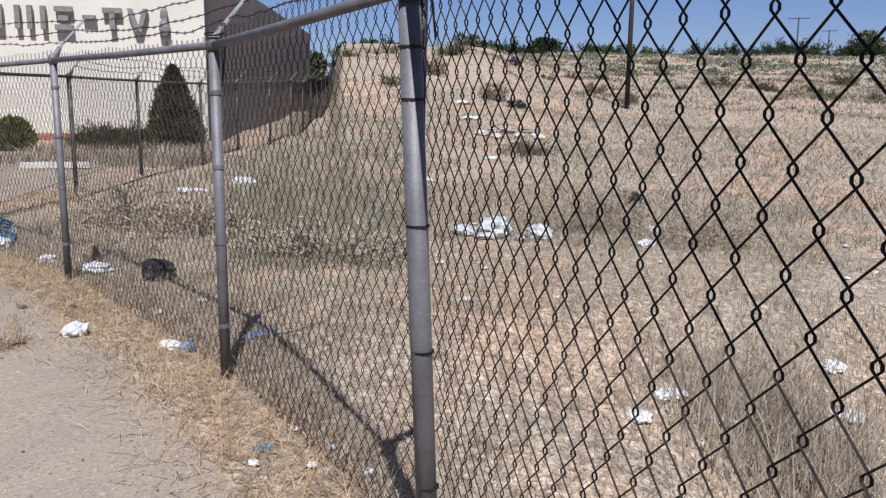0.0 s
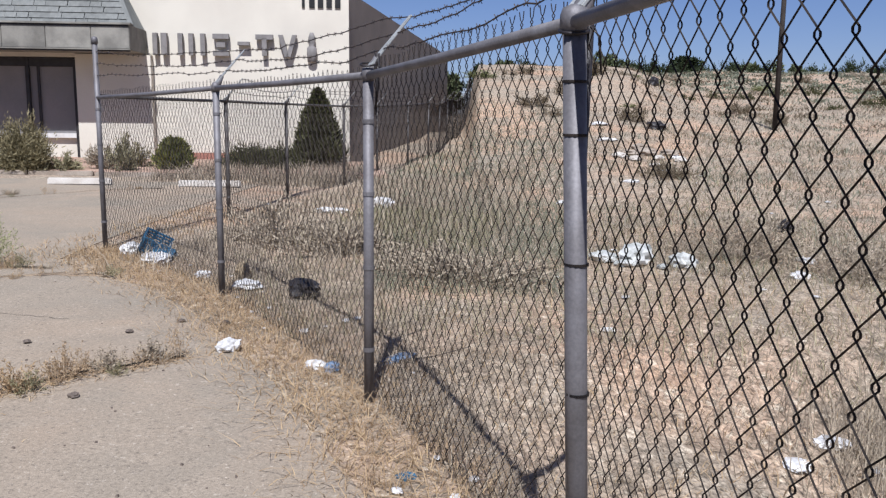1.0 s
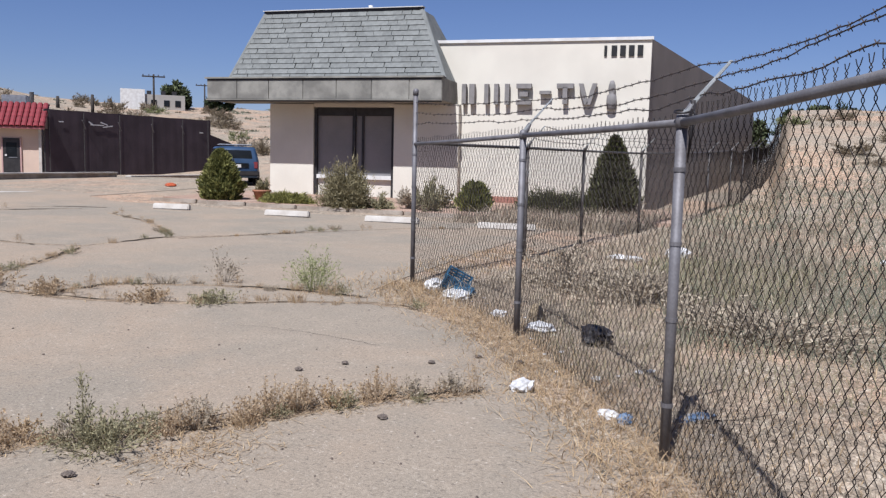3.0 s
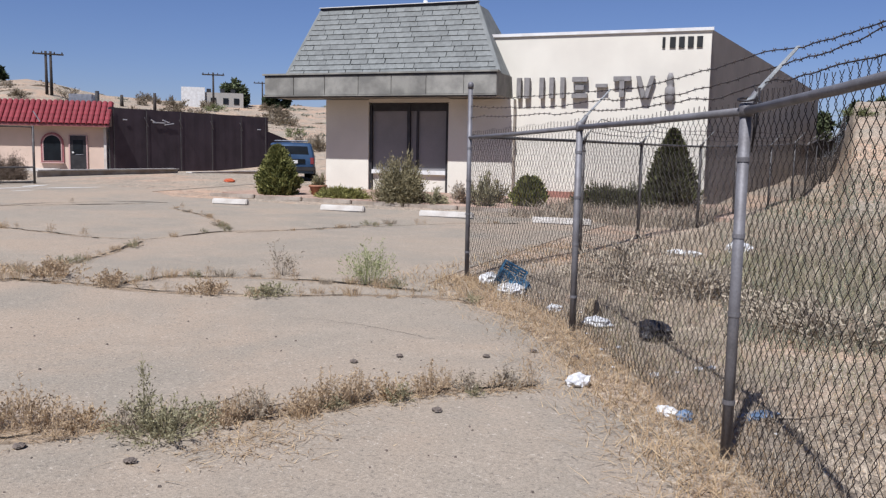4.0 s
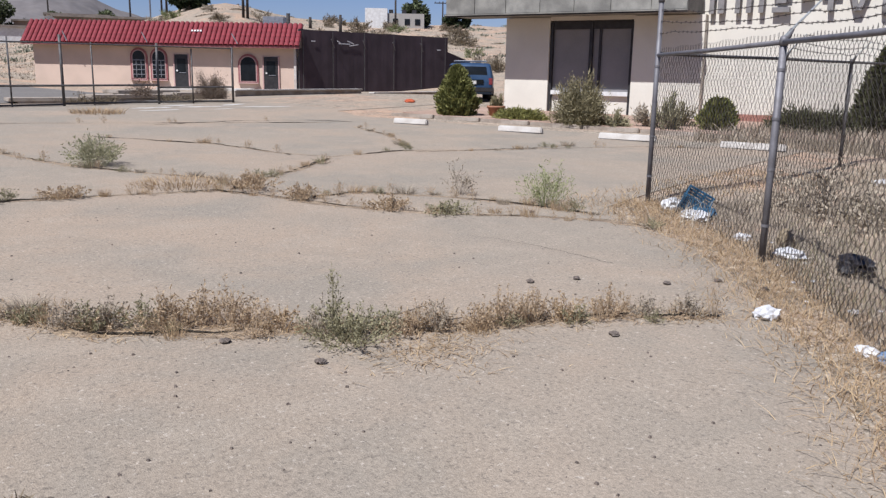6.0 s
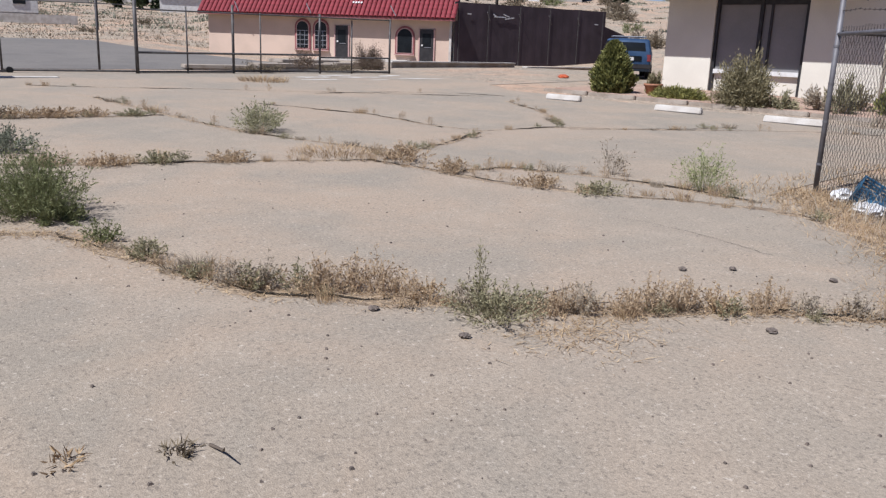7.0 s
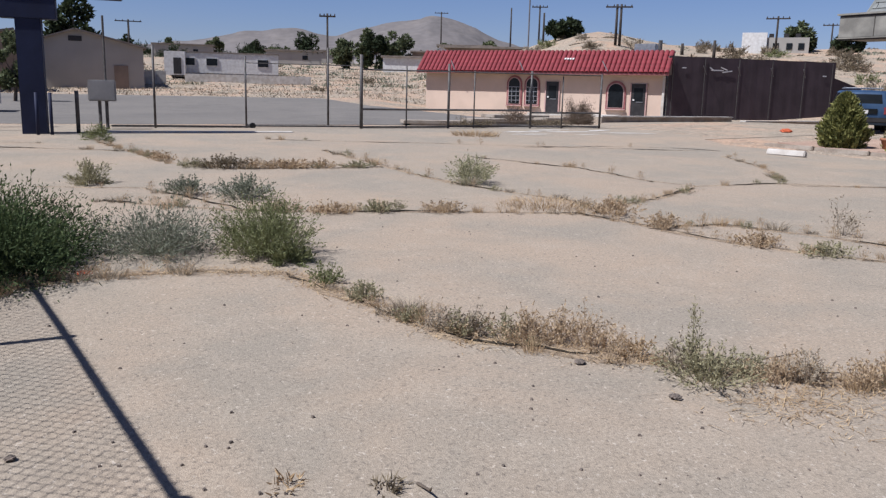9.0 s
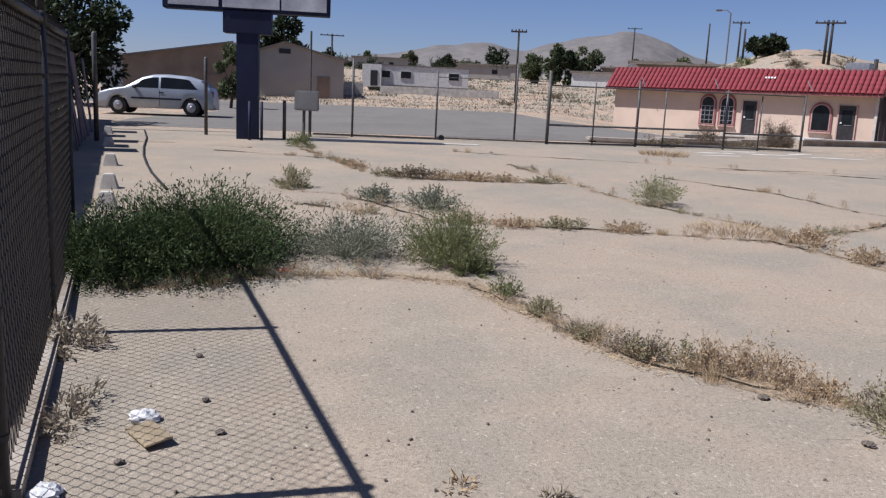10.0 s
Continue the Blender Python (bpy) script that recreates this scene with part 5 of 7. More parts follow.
# worn white paint on the asphalt near the gate
def paint_patch(x, y, w, h, rz, seed):
    rng = random.Random(seed)
    s = Shape()
    n = 18
    for i in range(n):
        a = 2 * math.pi * i / n
        k = rng.uniform(0.55, 1.1)
        px, py = w * k * math.cos(a), h * k * math.sin(a)
        s.v.append((px, py, 0.0))
    m = ground(x, y, rz)
    s.v = [(m @ Vector(v)) for v in s.v]
    s.v = [(v.x, v.y, gz(v.x, v.y) + 0.018) for v in s.v]
    s.f = [tuple(range(n))]
    solo("paint_mark", s, CONCRETE, "worn white paint patch on the asphalt", "paint mark", kind="structure")


for x, y, w, h, rz, sd in ((-24.3, 11.3, 0.22, 0.9, 0.1, 1), (-25.2, 12.7, 0.18, 1.0, 0.2, 2), (-24.3, 13.1, 0.22, 1.1, 0.0, 3), (-25.0, 14.5, 0.2, 0.8, 0.3, 4), (-23.7, 14.7, 0.2, 1.2, -0.1, 5), (-23.2, 11.1, 0.15, 0.9, 0.1, 6), (-23.1, 13.0, 0.12, 0.6, 0.2, 7)):
    paint_patch(x, y, w, h, rz, sd)

# ---- plants ----
def unit(v):
    return v / np.maximum(np.linalg.norm(v, axis=-1, keepdims=True), 1e-9)


def tuft(seed, n, radius, height, width, material, name="weed_tuft", spread=0.55, base_z=0.0):
    """A clump of bent blades."""
    rng = np.random.RandomState(seed)
    a, r = rng.uniform(0, 2 * np.pi, n), radius * np.sqrt(rng.uniform(0, 1, n)) * 0.75
    base = np.stack([r * np.cos(a), r * np.sin(a), np.full(n, base_z - 0.01)], -1)
    out = np.stack([np.cos(a), np.sin(a), np.zeros(n)], -1) + rng.normal(0, 0.5, (n, 3))
    h = height * rng.uniform(0.35, 1.0, n)
    along = np.stack([out[:, 0] * spread * h, out[:, 1] * spread * h, h], -1)
    b = rng.uniform(0, 2 * np.pi, n)
    side = np.stack([np.cos(b), np.sin(b), np.zeros(n)], -1) * (width / 2)
    bend = -along * np.array([0.25, 0.25, -0.06])
    return quads(rng, base, along, side, material, name, bend)


def thistle(seed, n, size, leaf, material, name="bush", twigs=None):
    """A lumpy bush: stems that fork from the root, each set with narrow leaves."""
    rng = np.random.RandomState(seed)
    stems = max(24, n // 70)
    a, e = rng.uniform(0, 2 * np.pi, stems), np.arcsin(rng.uniform(0.02, 0.98, stems))
    ln = rng.uniform(0.72, 1.08, stems) * (1 + 0.16 * np.sin(3 * a + seed))
    tips = np.stack([np.cos(a) * np.cos(e) * size[0], np.sin(a) * np.cos(e) * size[1], np.sin(e) * size[2]], -1) * ln[:, None]
    who = rng.randint(0, stems, n)
    f = rng.uniform(0.3, 1.03, n) ** 0.75
    p = tips[who] * f[:, None] + rng.normal(0, 1, (n, 3)) * np.array(size) * 0.085
    p[:, 2] = np.maximum(p[:, 2], 0.01)
    d = unit(unit(tips[who]) * 0.9 + rng.normal(0, 0.6, (n, 3)) + np.array([0, 0, 0.35]))
    along = d * leaf * rng.uniform(0.5, 1.3, n)[:, None]
    side = unit(np.cross(d, rng.normal(0, 1, (n, 3)))) * leaf * 0.11
    bx = tips * 0.06
    me1 = (np.concatenate([bx, p]), np.concatenate([tips * 0.9, along]), np.concatenate([unit(np.cross(tips, rng.normal(0, 1, (stems, 3)))) * 0.006 * max(size), side]))
    return quads(rng, *me1, material, name)


def wispy(seed, stems, size, material, name="foliage", twigs=7, head=0.016):
    """Open weed: bent thin stems from one root, side twigs along them, small seed heads at the ends."""
    rng = np.random.RandomState(seed)
    a = rng.uniform(0, 2 * np.pi, stems)
    out = np.stack([np.cos(a) * size[0], np.sin(a) * size[1], np.zeros(stems)], -1) * rng.uniform(0.15, 1.0, stems)[:, None]
    base = out * 0.3 + rng.normal(0, 0.012, (stems, 3)) * np.array([1, 1, 0])
    tall = size[2] * rng.uniform(0.35, 1.0, stems) * (1.15 - 0.5 * np.linalg.norm(out[:, :2] / np.array(size[:2]), axis=1))
    along = out * 0.7 + np.array([0, 0, 1.0]) * tall[:, None]
    wide = lambda d, w: unit(np.cross(d, rng.normal(0, 1, d.shape))) * w
    who, f = np.repeat(np.arange(stems), twigs), rng.uniform(0.3, 1.0, stems * twigs)
    tb = base[who] + along[who] * f[:, None]
    td = unit(unit(along[who]) * 0.7 + rng.normal(0, 0.55, (len(who), 3)) + np.array([0, 0, 0.15])) * (size[2] * 0.28 * (1.2 - f) * rng.uniform(0.5, 1.3, len(who)))[:, None]
    k = 3
    hw = np.repeat(np.arange(len(who)), k)
    hb = tb[hw] + td[hw] * rng.uniform(0.45, 1.0, len(hw))[:, None]
    hd = unit(td[hw] + rng.normal(0, 0.02, (len(hw), 3))) * head * rng.uniform(0.6, 1.4, len(hw))[:, None]
    hb[:, 2], tb[:, 2] = np.maximum(hb[:, 2], 0.004), np.maximum(tb[:, 2], 0.002)
    return quads(rng, np.concatenate([base, tb, hb]), np.concatenate([along, td, hd]), np.concatenate([wide(along, 0.0022), wide(td, 0.0012), wide(hd, head * 0.24)]), material, name)


def cone_foliage(seed, n, r, h, leaf, material, name="foliage", profile=lambda t: (1 - t) ** 0.75 * (0.35 + 0.65 * np.minimum(1, t / 0.2))):
    """A dense upright conifer: sprays of foliage over a lumpy cone."""
    rng = np.random.RandomState(seed)
    t = rng.uniform(0, 1, n) ** 1.25
    a = rng.uniform(0, 2 * np.pi, n)
    lump = 1 + 0.13 * np.sin(5 * a + 9 * t + seed) + 0.10 * np.sin(11 * a - 17 * t)
    q = r * profile(t) * lump * rng.uniform(0.68, 1.12, n)
    p = np.stack([q * np.cos(a), q * np.sin(a), t * h], -1)
    d = unit(np.stack([np.cos(a) * 0.6, np.sin(a) * 0.6, np.full(n, 0.8)], -1) + rng.normal(0, 0.35, (n, 3)))
    along = d * leaf * rng.uniform(0.6, 1.4, n)[:, None]
    side = unit(np.cross(d, rng.normal(0, 1, (n, 3)))) * leaf * 0.22
    return quads(rng, p, along, side, material, name)


def crown(seed, n, size, z0, leaf, material, clumps=26, name="crown"):
    """A tree crown: clumps of leaves with gaps between."""
    rng = np.random.RandomState(seed)
    c = rng.normal(0, 1, (clumps, 3))
    c = unit(c) * rng.uniform(0.25, 1.0, clumps)[:, None] ** 0.6 * np.array(size)
    c[:, 2] += z0
    rad = rng.uniform(0.22, 0.42, clumps) * min(size)
    who = rng.randint(0, clumps, n)
    o = unit(rng.normal(0, 1, (n, 3))) * (rad[who] * rng.uniform(0.3, 1.0, n) ** 0.5)[:, None]
    p = c[who] + o
    d = unit(o + rng.normal(0, 0.5, (n, 3)) * rad[who][:, None])
    along = d * leaf * rng.uniform(0.6, 1.4, n)[:, None]
    side = unit(np.cross(d, rng.normal(0, 1, (n, 3)))) * leaf * 0.3
    return quads(rng, p, along, side, material, name), c


def tree(m, seed, size, h, leaf, n, material, label, trunk=0.18, clumps=26, group="trees"):
    t = thing("tree", label, "tree", m, group)
    me, c = crown(seed, n, size, h - size[2], leaf, material, clumps)
    s = Shape().tube([(0, 0, -0.2), (0.1, 0.05, (h - size[2]) * 0.5), (0, 0, h - size[2])], trunk, 8, trunk * 0.6)
    for q in c[:9]:
        s.tube([(0, 0, (h - size[2]) * 0.75), tuple(q * np.array([0.5, 0.5, 0.85])), tuple(q)], trunk * 0.4, 5, trunk * 0.1)
    part("trunk", s, BARK, t)
    part("crown", me, None, t)


# bushes that grow out of the cracks beside the shaded fence
def bush(name, label, x, y, me, stem=0.008, h=0.1, category="bush", group="bushes", rz=0.0, lift=0.0):
    t = thing(name, label, category, ground(x, y, rz, lift), group)
    part("stem", Shape().tube([(0, 0, -0.05), (0.01, 0, h * 0.5), (0, 0.01, h)], stem, 6, stem * 0.4), BARK, t)
    part("foliage", me, None, t)
    return t


bush("thistle_bush", "large dense dark green tumbleweed bush in the fence shadow", -7.75, -1.35, thistle(1, 40000, (1.2, 1.0, 0.62), 0.042, BUSH_GREEN), 0.03)
bush("thistle_bush", "feathery green sprouts over the large bush", -7.7, -1.3, wispy(66, 260, (1.2, 0.95, 0.82), BUSH_MID, twigs=9, head=0.024), 0.02)
bush("thistle_bush", "large dense dark green tumbleweed bush in the fence shadow", -7.15, -1.95, thistle(2, 17000, (0.75, 0.62, 0.56), 0.046, BUSH_GREEN), 0.03)
bush("thistle_bush", "grey dried tumbleweed bush over a pavement crack", -7.95, 0.0, thistle(3, 4600, (0.66, 0.7, 0.42), 0.035, BUSH_GREY))
bush("thistle_bush", "open silvery weed over a pavement crack", -7.95, -0.05, wispy(65, 110, (0.7, 0.7, 0.56), BUSH_GREY, twigs=9, head=0.02))
bush("thistle_bush", "yellow-green tumbleweed bush over a pavement crack", -7.75, 0.85, thistle(4, 1500, (0.44, 0.38, 0.36), 0.033, BUSH_LIGHT))
bush("thistle_bush", "feathery yellow-green weed over a pavement crack", -7.7, 0.95, wispy(64, 320, (0.7, 0.58, 0.6), BUSH_LIGHT, twigs=10, head=0.018))
bush("thistle_bush", "yellow-green tumbleweed bush over a pavement crack", -7.35, 1.1, thistle(5, 1400, (0.24, 0.2, 0.18), 0.045, BUSH_LIGHT))
bush("thistle_bush", "small grey-green weed bush on the lot", -11.7, 0.45, wispy(6, 80, (0.38, 0.36, 0.32), BUSH_GREY, twigs=9, head=0.024))
bush("thistle_bush", "small grey-green weed bush on the lot", -11.2, 1.15, wispy(7, 130, (0.6, 0.5, 0.36), BUSH_GREY, twigs=9, head=0.024))
bush("thistle_bush", "small grey-green weed bush on the lot", -13.1, -0.85, thistle(8, 1700, (0.35, 0.33, 0.36), 0.055, WEED_GREEN))
bush("thistle_bush", "small grey-green weed bush on the lot", -21.2, -1.1, thistle(9, 1500, (0.5, 0.45, 0.4), 0.06, BUSH_LIGHT))
bush("thistle_bush", "pale airy dried weed bush on the lot", -12.2, 4.75, wispy(10, 120, (0.55, 0.5, 0.5), AIRY, twigs=10, head=0.025))
bush("thistle_bush", "airy light green weed bush near the fence corner", -6.1, 7.5, wispy(11, 75, (0.36, 0.36, 0.58), AIRY_GREEN, twigs=10, head=0.018))
bush("thistle_bush", "thin grey-green weed with bare stems", -7.25, 7.25, wispy(12, 22, (0.24, 0.22, 0.5), STRAW_GREY, twigs=9, head=0.02))
bush("tumbleweed", "pale dry tumbleweed against the gate fence", -27.0, 14.8, thistle(13, 9000, (0.62, 0.62, 0.95), 0.06, BROWN_BRUSH), lift=0.1)
bush("tumbleweed", "pale dry tumbleweed against the gate fence", -27.2, 12.3, wispy(14, 70, (0.5, 0.5, 0.8), BROWN_BRUSH, twigs=9, head=0.04), lift=0.05)
bush("tumbleweed", "low heap of dark dry weeds along the gate", -26.7, 10.4, thistle(15, 1800, (0.5, 1.1, 0.35), 0.08, SCRUB))
bush("tumbleweed", "low heap of dark dry weeds along the gate", -26.8, 13.4, thistle(16, 1800, (0.5, 1.1, 0.35), 0.08, SCRUB))

# planting bed
def conifer(x, y, r, h, material, label, seed, n, name="conifer_shrub"):
    t = thing(name, label, "shrub", ground(x, y, 0.0, 0.09), "shrubs of the planting bed")
    part("trunk", Shape().tube([(0, 0, -0.1), (0, 0, h * 0.6)], 0.05, 8, 0.02), BARK, t)
    part("foliage", cone_foliage(seed, n, r, h, 0.13, material), None, t)


EGG = lambda t: np.maximum(0, 1 - t) ** 0.6 * (0.72 + 0.5 * np.minimum(1, t / 0.28))
t = thing("conifer_shrub", "dense rounded dark green conifer shrub", "shrub", ground(-17.1, 17.15, 0, 0.02), "shrubs of the planting bed")
part("trunk", Shape().tube([(0, 0, -0.1), (0, 0, 0.8)], 0.06, 8, 0.03), BARK, t)
part("foliage", cone_foliage(21, 10000, 0.53, 1.45, 0.10, CONIFER, profile=EGG), None, t)
t = thing("conifer_shrub", "small compact rounded dark green shrub", "shrub", ground(-10.12, 19.35, 0, 0.09), "shrubs of the planting bed")
part("trunk", Shape().tube([(0, 0, -0.1), (0, 0, 0.4)], 0.03, 8, 0.02), BARK, t)
part("foliage", cone_foliage(25, 3000, 0.40, 0.72, 0.15, CONIFER, profile=lambda q: np.maximum(0, 1 - q) ** 0.42 * (0.7 + 0.4 * np.minimum(1, q / 0.3))), None, t)
conifer(-7.1, 21.75, 0.74, 2.08, CONIFER_DARK, "tall pointed dark green conifer against the wall", 22, 9000)
for x, y, sz, n, mt, lab, sd in ((-8.55, 20.6, (0.85, 0.55, 0.6), 5200, CONIFER_DARK, "spreading dark green juniper", 23), (-7.85, 20.95, (0.75, 0.5, 0.6), 4200, CONIFER_DARK, "spreading dark green juniper", 24),
                                 (-15.15, 17.65, (0.84, 0.5, 0.27), 4200, CONIFER_YELLOW, "low spreading yellow-green juniper", 26),
                                 (-13.15, 17.75, (0.74, 0.6, 1.15), 7500, SHRUB_OLIVE, "olive-green rounded leafy shrub", 27), (-16.33, 18.0, (0.26, 0.24, 0.62), 900, SHRUB_OLIVE, "small potted olive shrub", 28),
                                 (-10.9, 18.35, (0.4, 0.3, 0.95), 900, WEED_GREEN, "thin tall dry weeds", 29), (-11.6, 18.5, (0.4, 0.3, 0.75), 800, STRAW_GREY, "thin tall dry weeds", 30), (-12.2, 17.9, (0.35, 0.3, 0.5), 600, WEED_GREEN, "thin dry weeds in the bed", 31),
                                 (-11.25, 19.6, (0.3, 0.3, 0.7), 700, SHRUB_OLIVE, "small thin olive shrub", 32), (-7.0, 22.4, (0.5, 0.4, 0.6), 1500, STRAW_GREY, "dry brush at the wall corner", 33)):
    bush("bed_shrub", lab, x, y, thistle(sd, int(n * 1.9), sz, 0.10, mt), 0.02, sz[2] * 0.6, "shrub", "shrubs of the planting bed", lift=0.09)
solo("plant_pot", Shape().lathe([(0.16, 0), (0.24, 0.3), (0.27, 0.3), (0.27, 0.36), (0.22, 0.36), (0.2, 0.3)], 16), TERRACOTTA, "terracotta plant pot beside the pier", "pot", ground(-16.33, 18.0, 0, 0.03), smooth=True)

# weeds along the cracks of the lot
CRACKS = [
    ([(-6.6, -1.7), (-7.2, -0.6), (-7.2, 0.3), (-6.95, 1.0), (-6.0, 1.4), (-5.4, 1.62), (-4.9, 1.85), (-4.75, 2.05), (-4.5, 2.35), (-4.2, 2.75), (-3.85, 3.2), (-3.6, 3.6), (-3.4, 4.0), (-3.1, 4.5), (-2.65, 5.0)], 0.11, 1.0),
    ([(-11.4, -0.6), (-10.7, 0.3), (-10.3, 1.0), (-10.0, 1.8), (-9.85, 2.8), (-9.6, 3.8), (-9.2, 5.0), (-8.2, 5.4), (-7.4, 5.55), (-6.6, 6.05), (-5.9, 6.7), (-5.1, 7.25), (-4.6, 7.3)], 0.10, 0.9),
    ([(-18.2, 3.6), (-15.4, 4.0), (-13.9, 4.2), (-12.2, 4.5), (-10.9, 5.1), (-10.0, 5.5), (-9.2, 5.2)], 0.09, 0.55),
    ([(-20.6, -1.1), (-17.8, -0.2), (-15.8, 0.4), (-14.8, 1.4), (-14.75, 2.4), (-14.7, 4.0)], 0.10, 0.75),
    ([(-21.4, 2.8), (-20.6, 4.6), (-20.0, 6.7), (-19.2, 8.4), (-17.3, 12.8)], 0.05, 0.08),
    ([(-16.4, 6.4), (-14.0, 7.7), (-12.4, 7.8), (-11.3, 8.3), (-11.4, 9.9), (-10.6, 11.4), (-9.4, 14.6), (-8.4, 15.6)], 0.05, 0.16),
    ([(-16.0, 12.5), (-14.0, 11.8), (-11.6, 10.4)], 0.10, 0.6),
    ([(-9.2, 5.2), (-10.1, 6.6), (-11.1, 8.1)], 0.10, 0.6),
    ([(-8.2, 5.4), (-8.1, 6.3), (-7.2, 7.0), (-6.3, 7.35), (-5.4, 7.45)], 0.08, 0.9),
    ([(-12.9, -1.6), (-12.5, -0.1), (-11.0, 0.7), (-10.3, 1.0)], 0.06, 0.3),
    ([(-19.5, -3.0), (-18.9, -1.6), (-18.4, -0.6)], 0.05, 0.2),
    ([(-21.0, -3.4), (-20.4, -2.2)], 0.05, 0.2),
    ([(-18.53, 8.62), (-18.65, 9.81), (-18.80, 11.10), (-18.16, 12.73), (-17.23, 13.42)], 0.04, 0.08),
    ([(-14.72, 7.57), (-13.69, 7.76), (-12.69, 7.85), (-11.91, 7.87)], 0.04, 0.15),
    ([(-11.06, 10.03), (-10.67, 11.22), (-10.42, 12.31), (-10.23, 13.61)], 0.04, 0.1),
]


def resample(pts, gap):
    out = []
    for (x, y), (x2, y2) in zip(pts[:-1], pts[1:]):
        n = max(1, int(math.hypot(x2 - x, y2 - y) / gap))
        out += [(x + (x2 - x) * i / n, y + (y2 - y) * i / n) for i in range(n)]
    return out + [pts[-1]]


def crack_strip(pts, width, seed):
    rng = random.Random(seed)
    p = resample(pts, 0.14)
    s = Shape()
    for i, (x, y) in enumerate(p):
        a, b = p[max(0, i - 1)], p[min(len(p) - 1, i + 1)]
        dx, dy = b[0] - a[0], b[1] - a[1]
        k = math.hypot(dx, dy) or 1
        nx, ny = -dy / k, dx / k
        w = width * (0.35 + 0.65 * abs(noise.noise(Vector((x * 1.9, y * 1.9, seed)))) * 2) * (0.3 if i in (0, len(p) - 1) else 1)
        o = 0.05 * noise.noise(Vector((x * 1.2, y * 1.2, seed + 9)))
        for q, z in ((-w, 0.0135), (-w * 0.4, 0.017), (w * 0.4, 0.018), (w, 0.0135)):
            xx, yy = x + nx * (q * (0.7 + 0.6 * rng.random()) + o), y + ny * (q * (0.7 + 0.6 * rng.random()) + o)
            s.v.append((xx, yy, gz(xx, yy) + z))
    for i in range(len(p) - 1):
        for j in range(3):
            a = i * 4 + j
            s.f.append((a, a + 4, a + 5, a + 1))
    solo("pavement_crack", s, CRACK, "soil-filled crack in the asphalt", "crack", kind="structure")
    # dark strip on top along one lip, coloured for the gap's shade
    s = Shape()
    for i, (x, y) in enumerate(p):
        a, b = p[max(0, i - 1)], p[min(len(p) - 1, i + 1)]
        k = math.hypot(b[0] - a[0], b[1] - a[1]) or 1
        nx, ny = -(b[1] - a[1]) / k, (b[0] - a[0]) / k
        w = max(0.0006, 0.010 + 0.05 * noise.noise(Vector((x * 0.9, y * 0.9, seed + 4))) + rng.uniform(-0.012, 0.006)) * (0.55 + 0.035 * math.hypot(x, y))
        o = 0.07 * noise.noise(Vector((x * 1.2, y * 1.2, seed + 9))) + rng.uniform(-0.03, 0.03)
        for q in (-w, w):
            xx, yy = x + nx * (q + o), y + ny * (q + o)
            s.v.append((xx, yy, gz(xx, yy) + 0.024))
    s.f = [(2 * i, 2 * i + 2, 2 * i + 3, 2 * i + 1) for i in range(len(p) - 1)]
    solo("pavement_crack", s, GAP, "dark strip coloured as the shade in a crack's gap", "crack", kind="structure")


for i, (pts, w, k) in enumerate(CRACKS):
    crack_strip(pts, w, i)

# hairline cracks across the slabs
HAIRLINES = [
    [(-5.5, 5.56), (-5.2, 5.67), (-4.86, 5.71), (-4.5, 5.74), (-3.98, 5.7)],
    [(-12.54, 13.64), (-12.1, 13.75), (-11.8, 13.72)],
    [(-21.0, -3.02), (-20.6, -2.35), (-20.9, -1.98)],
    [(-20.0, -2.98), (-19.9, -2.4), (-19.5, -1.74)],
]
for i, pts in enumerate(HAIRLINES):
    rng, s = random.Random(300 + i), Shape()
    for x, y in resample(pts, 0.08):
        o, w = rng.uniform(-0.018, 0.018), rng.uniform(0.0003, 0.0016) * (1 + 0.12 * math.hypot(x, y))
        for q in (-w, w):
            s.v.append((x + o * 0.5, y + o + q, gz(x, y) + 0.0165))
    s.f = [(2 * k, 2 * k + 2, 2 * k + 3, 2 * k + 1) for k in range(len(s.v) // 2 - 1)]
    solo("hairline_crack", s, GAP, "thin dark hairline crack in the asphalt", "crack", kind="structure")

TUFTS = [thing("weed_tuft", lab, "weed", Matrix.Translation((0, 0, -50)), "weeds in the cracks") for lab in ("straw-coloured dry grass tuft in a crack", "grey-green weed tuft in a crack", "low brown dry grass tuft in a crack", "thin seeded dry weed in a crack")]
part("foliage", tuft(41, 110, 0.14, 0.2, 0.004, STRAW), None, TUFTS[0])
part("foliage", wispy(42, 30, (0.2, 0.2, 0.19), WEED_GREEN), None, TUFTS[1])
part("foliage", tuft(43, 130, 0.2, 0.16, 0.007, STRAW_GREY, spread=1.0), None, TUFTS[2])
part("foliage", wispy(44, 12, (0.12, 0.12, 0.3), BROWN_WEED, head=0.013), None, TUFTS[3])


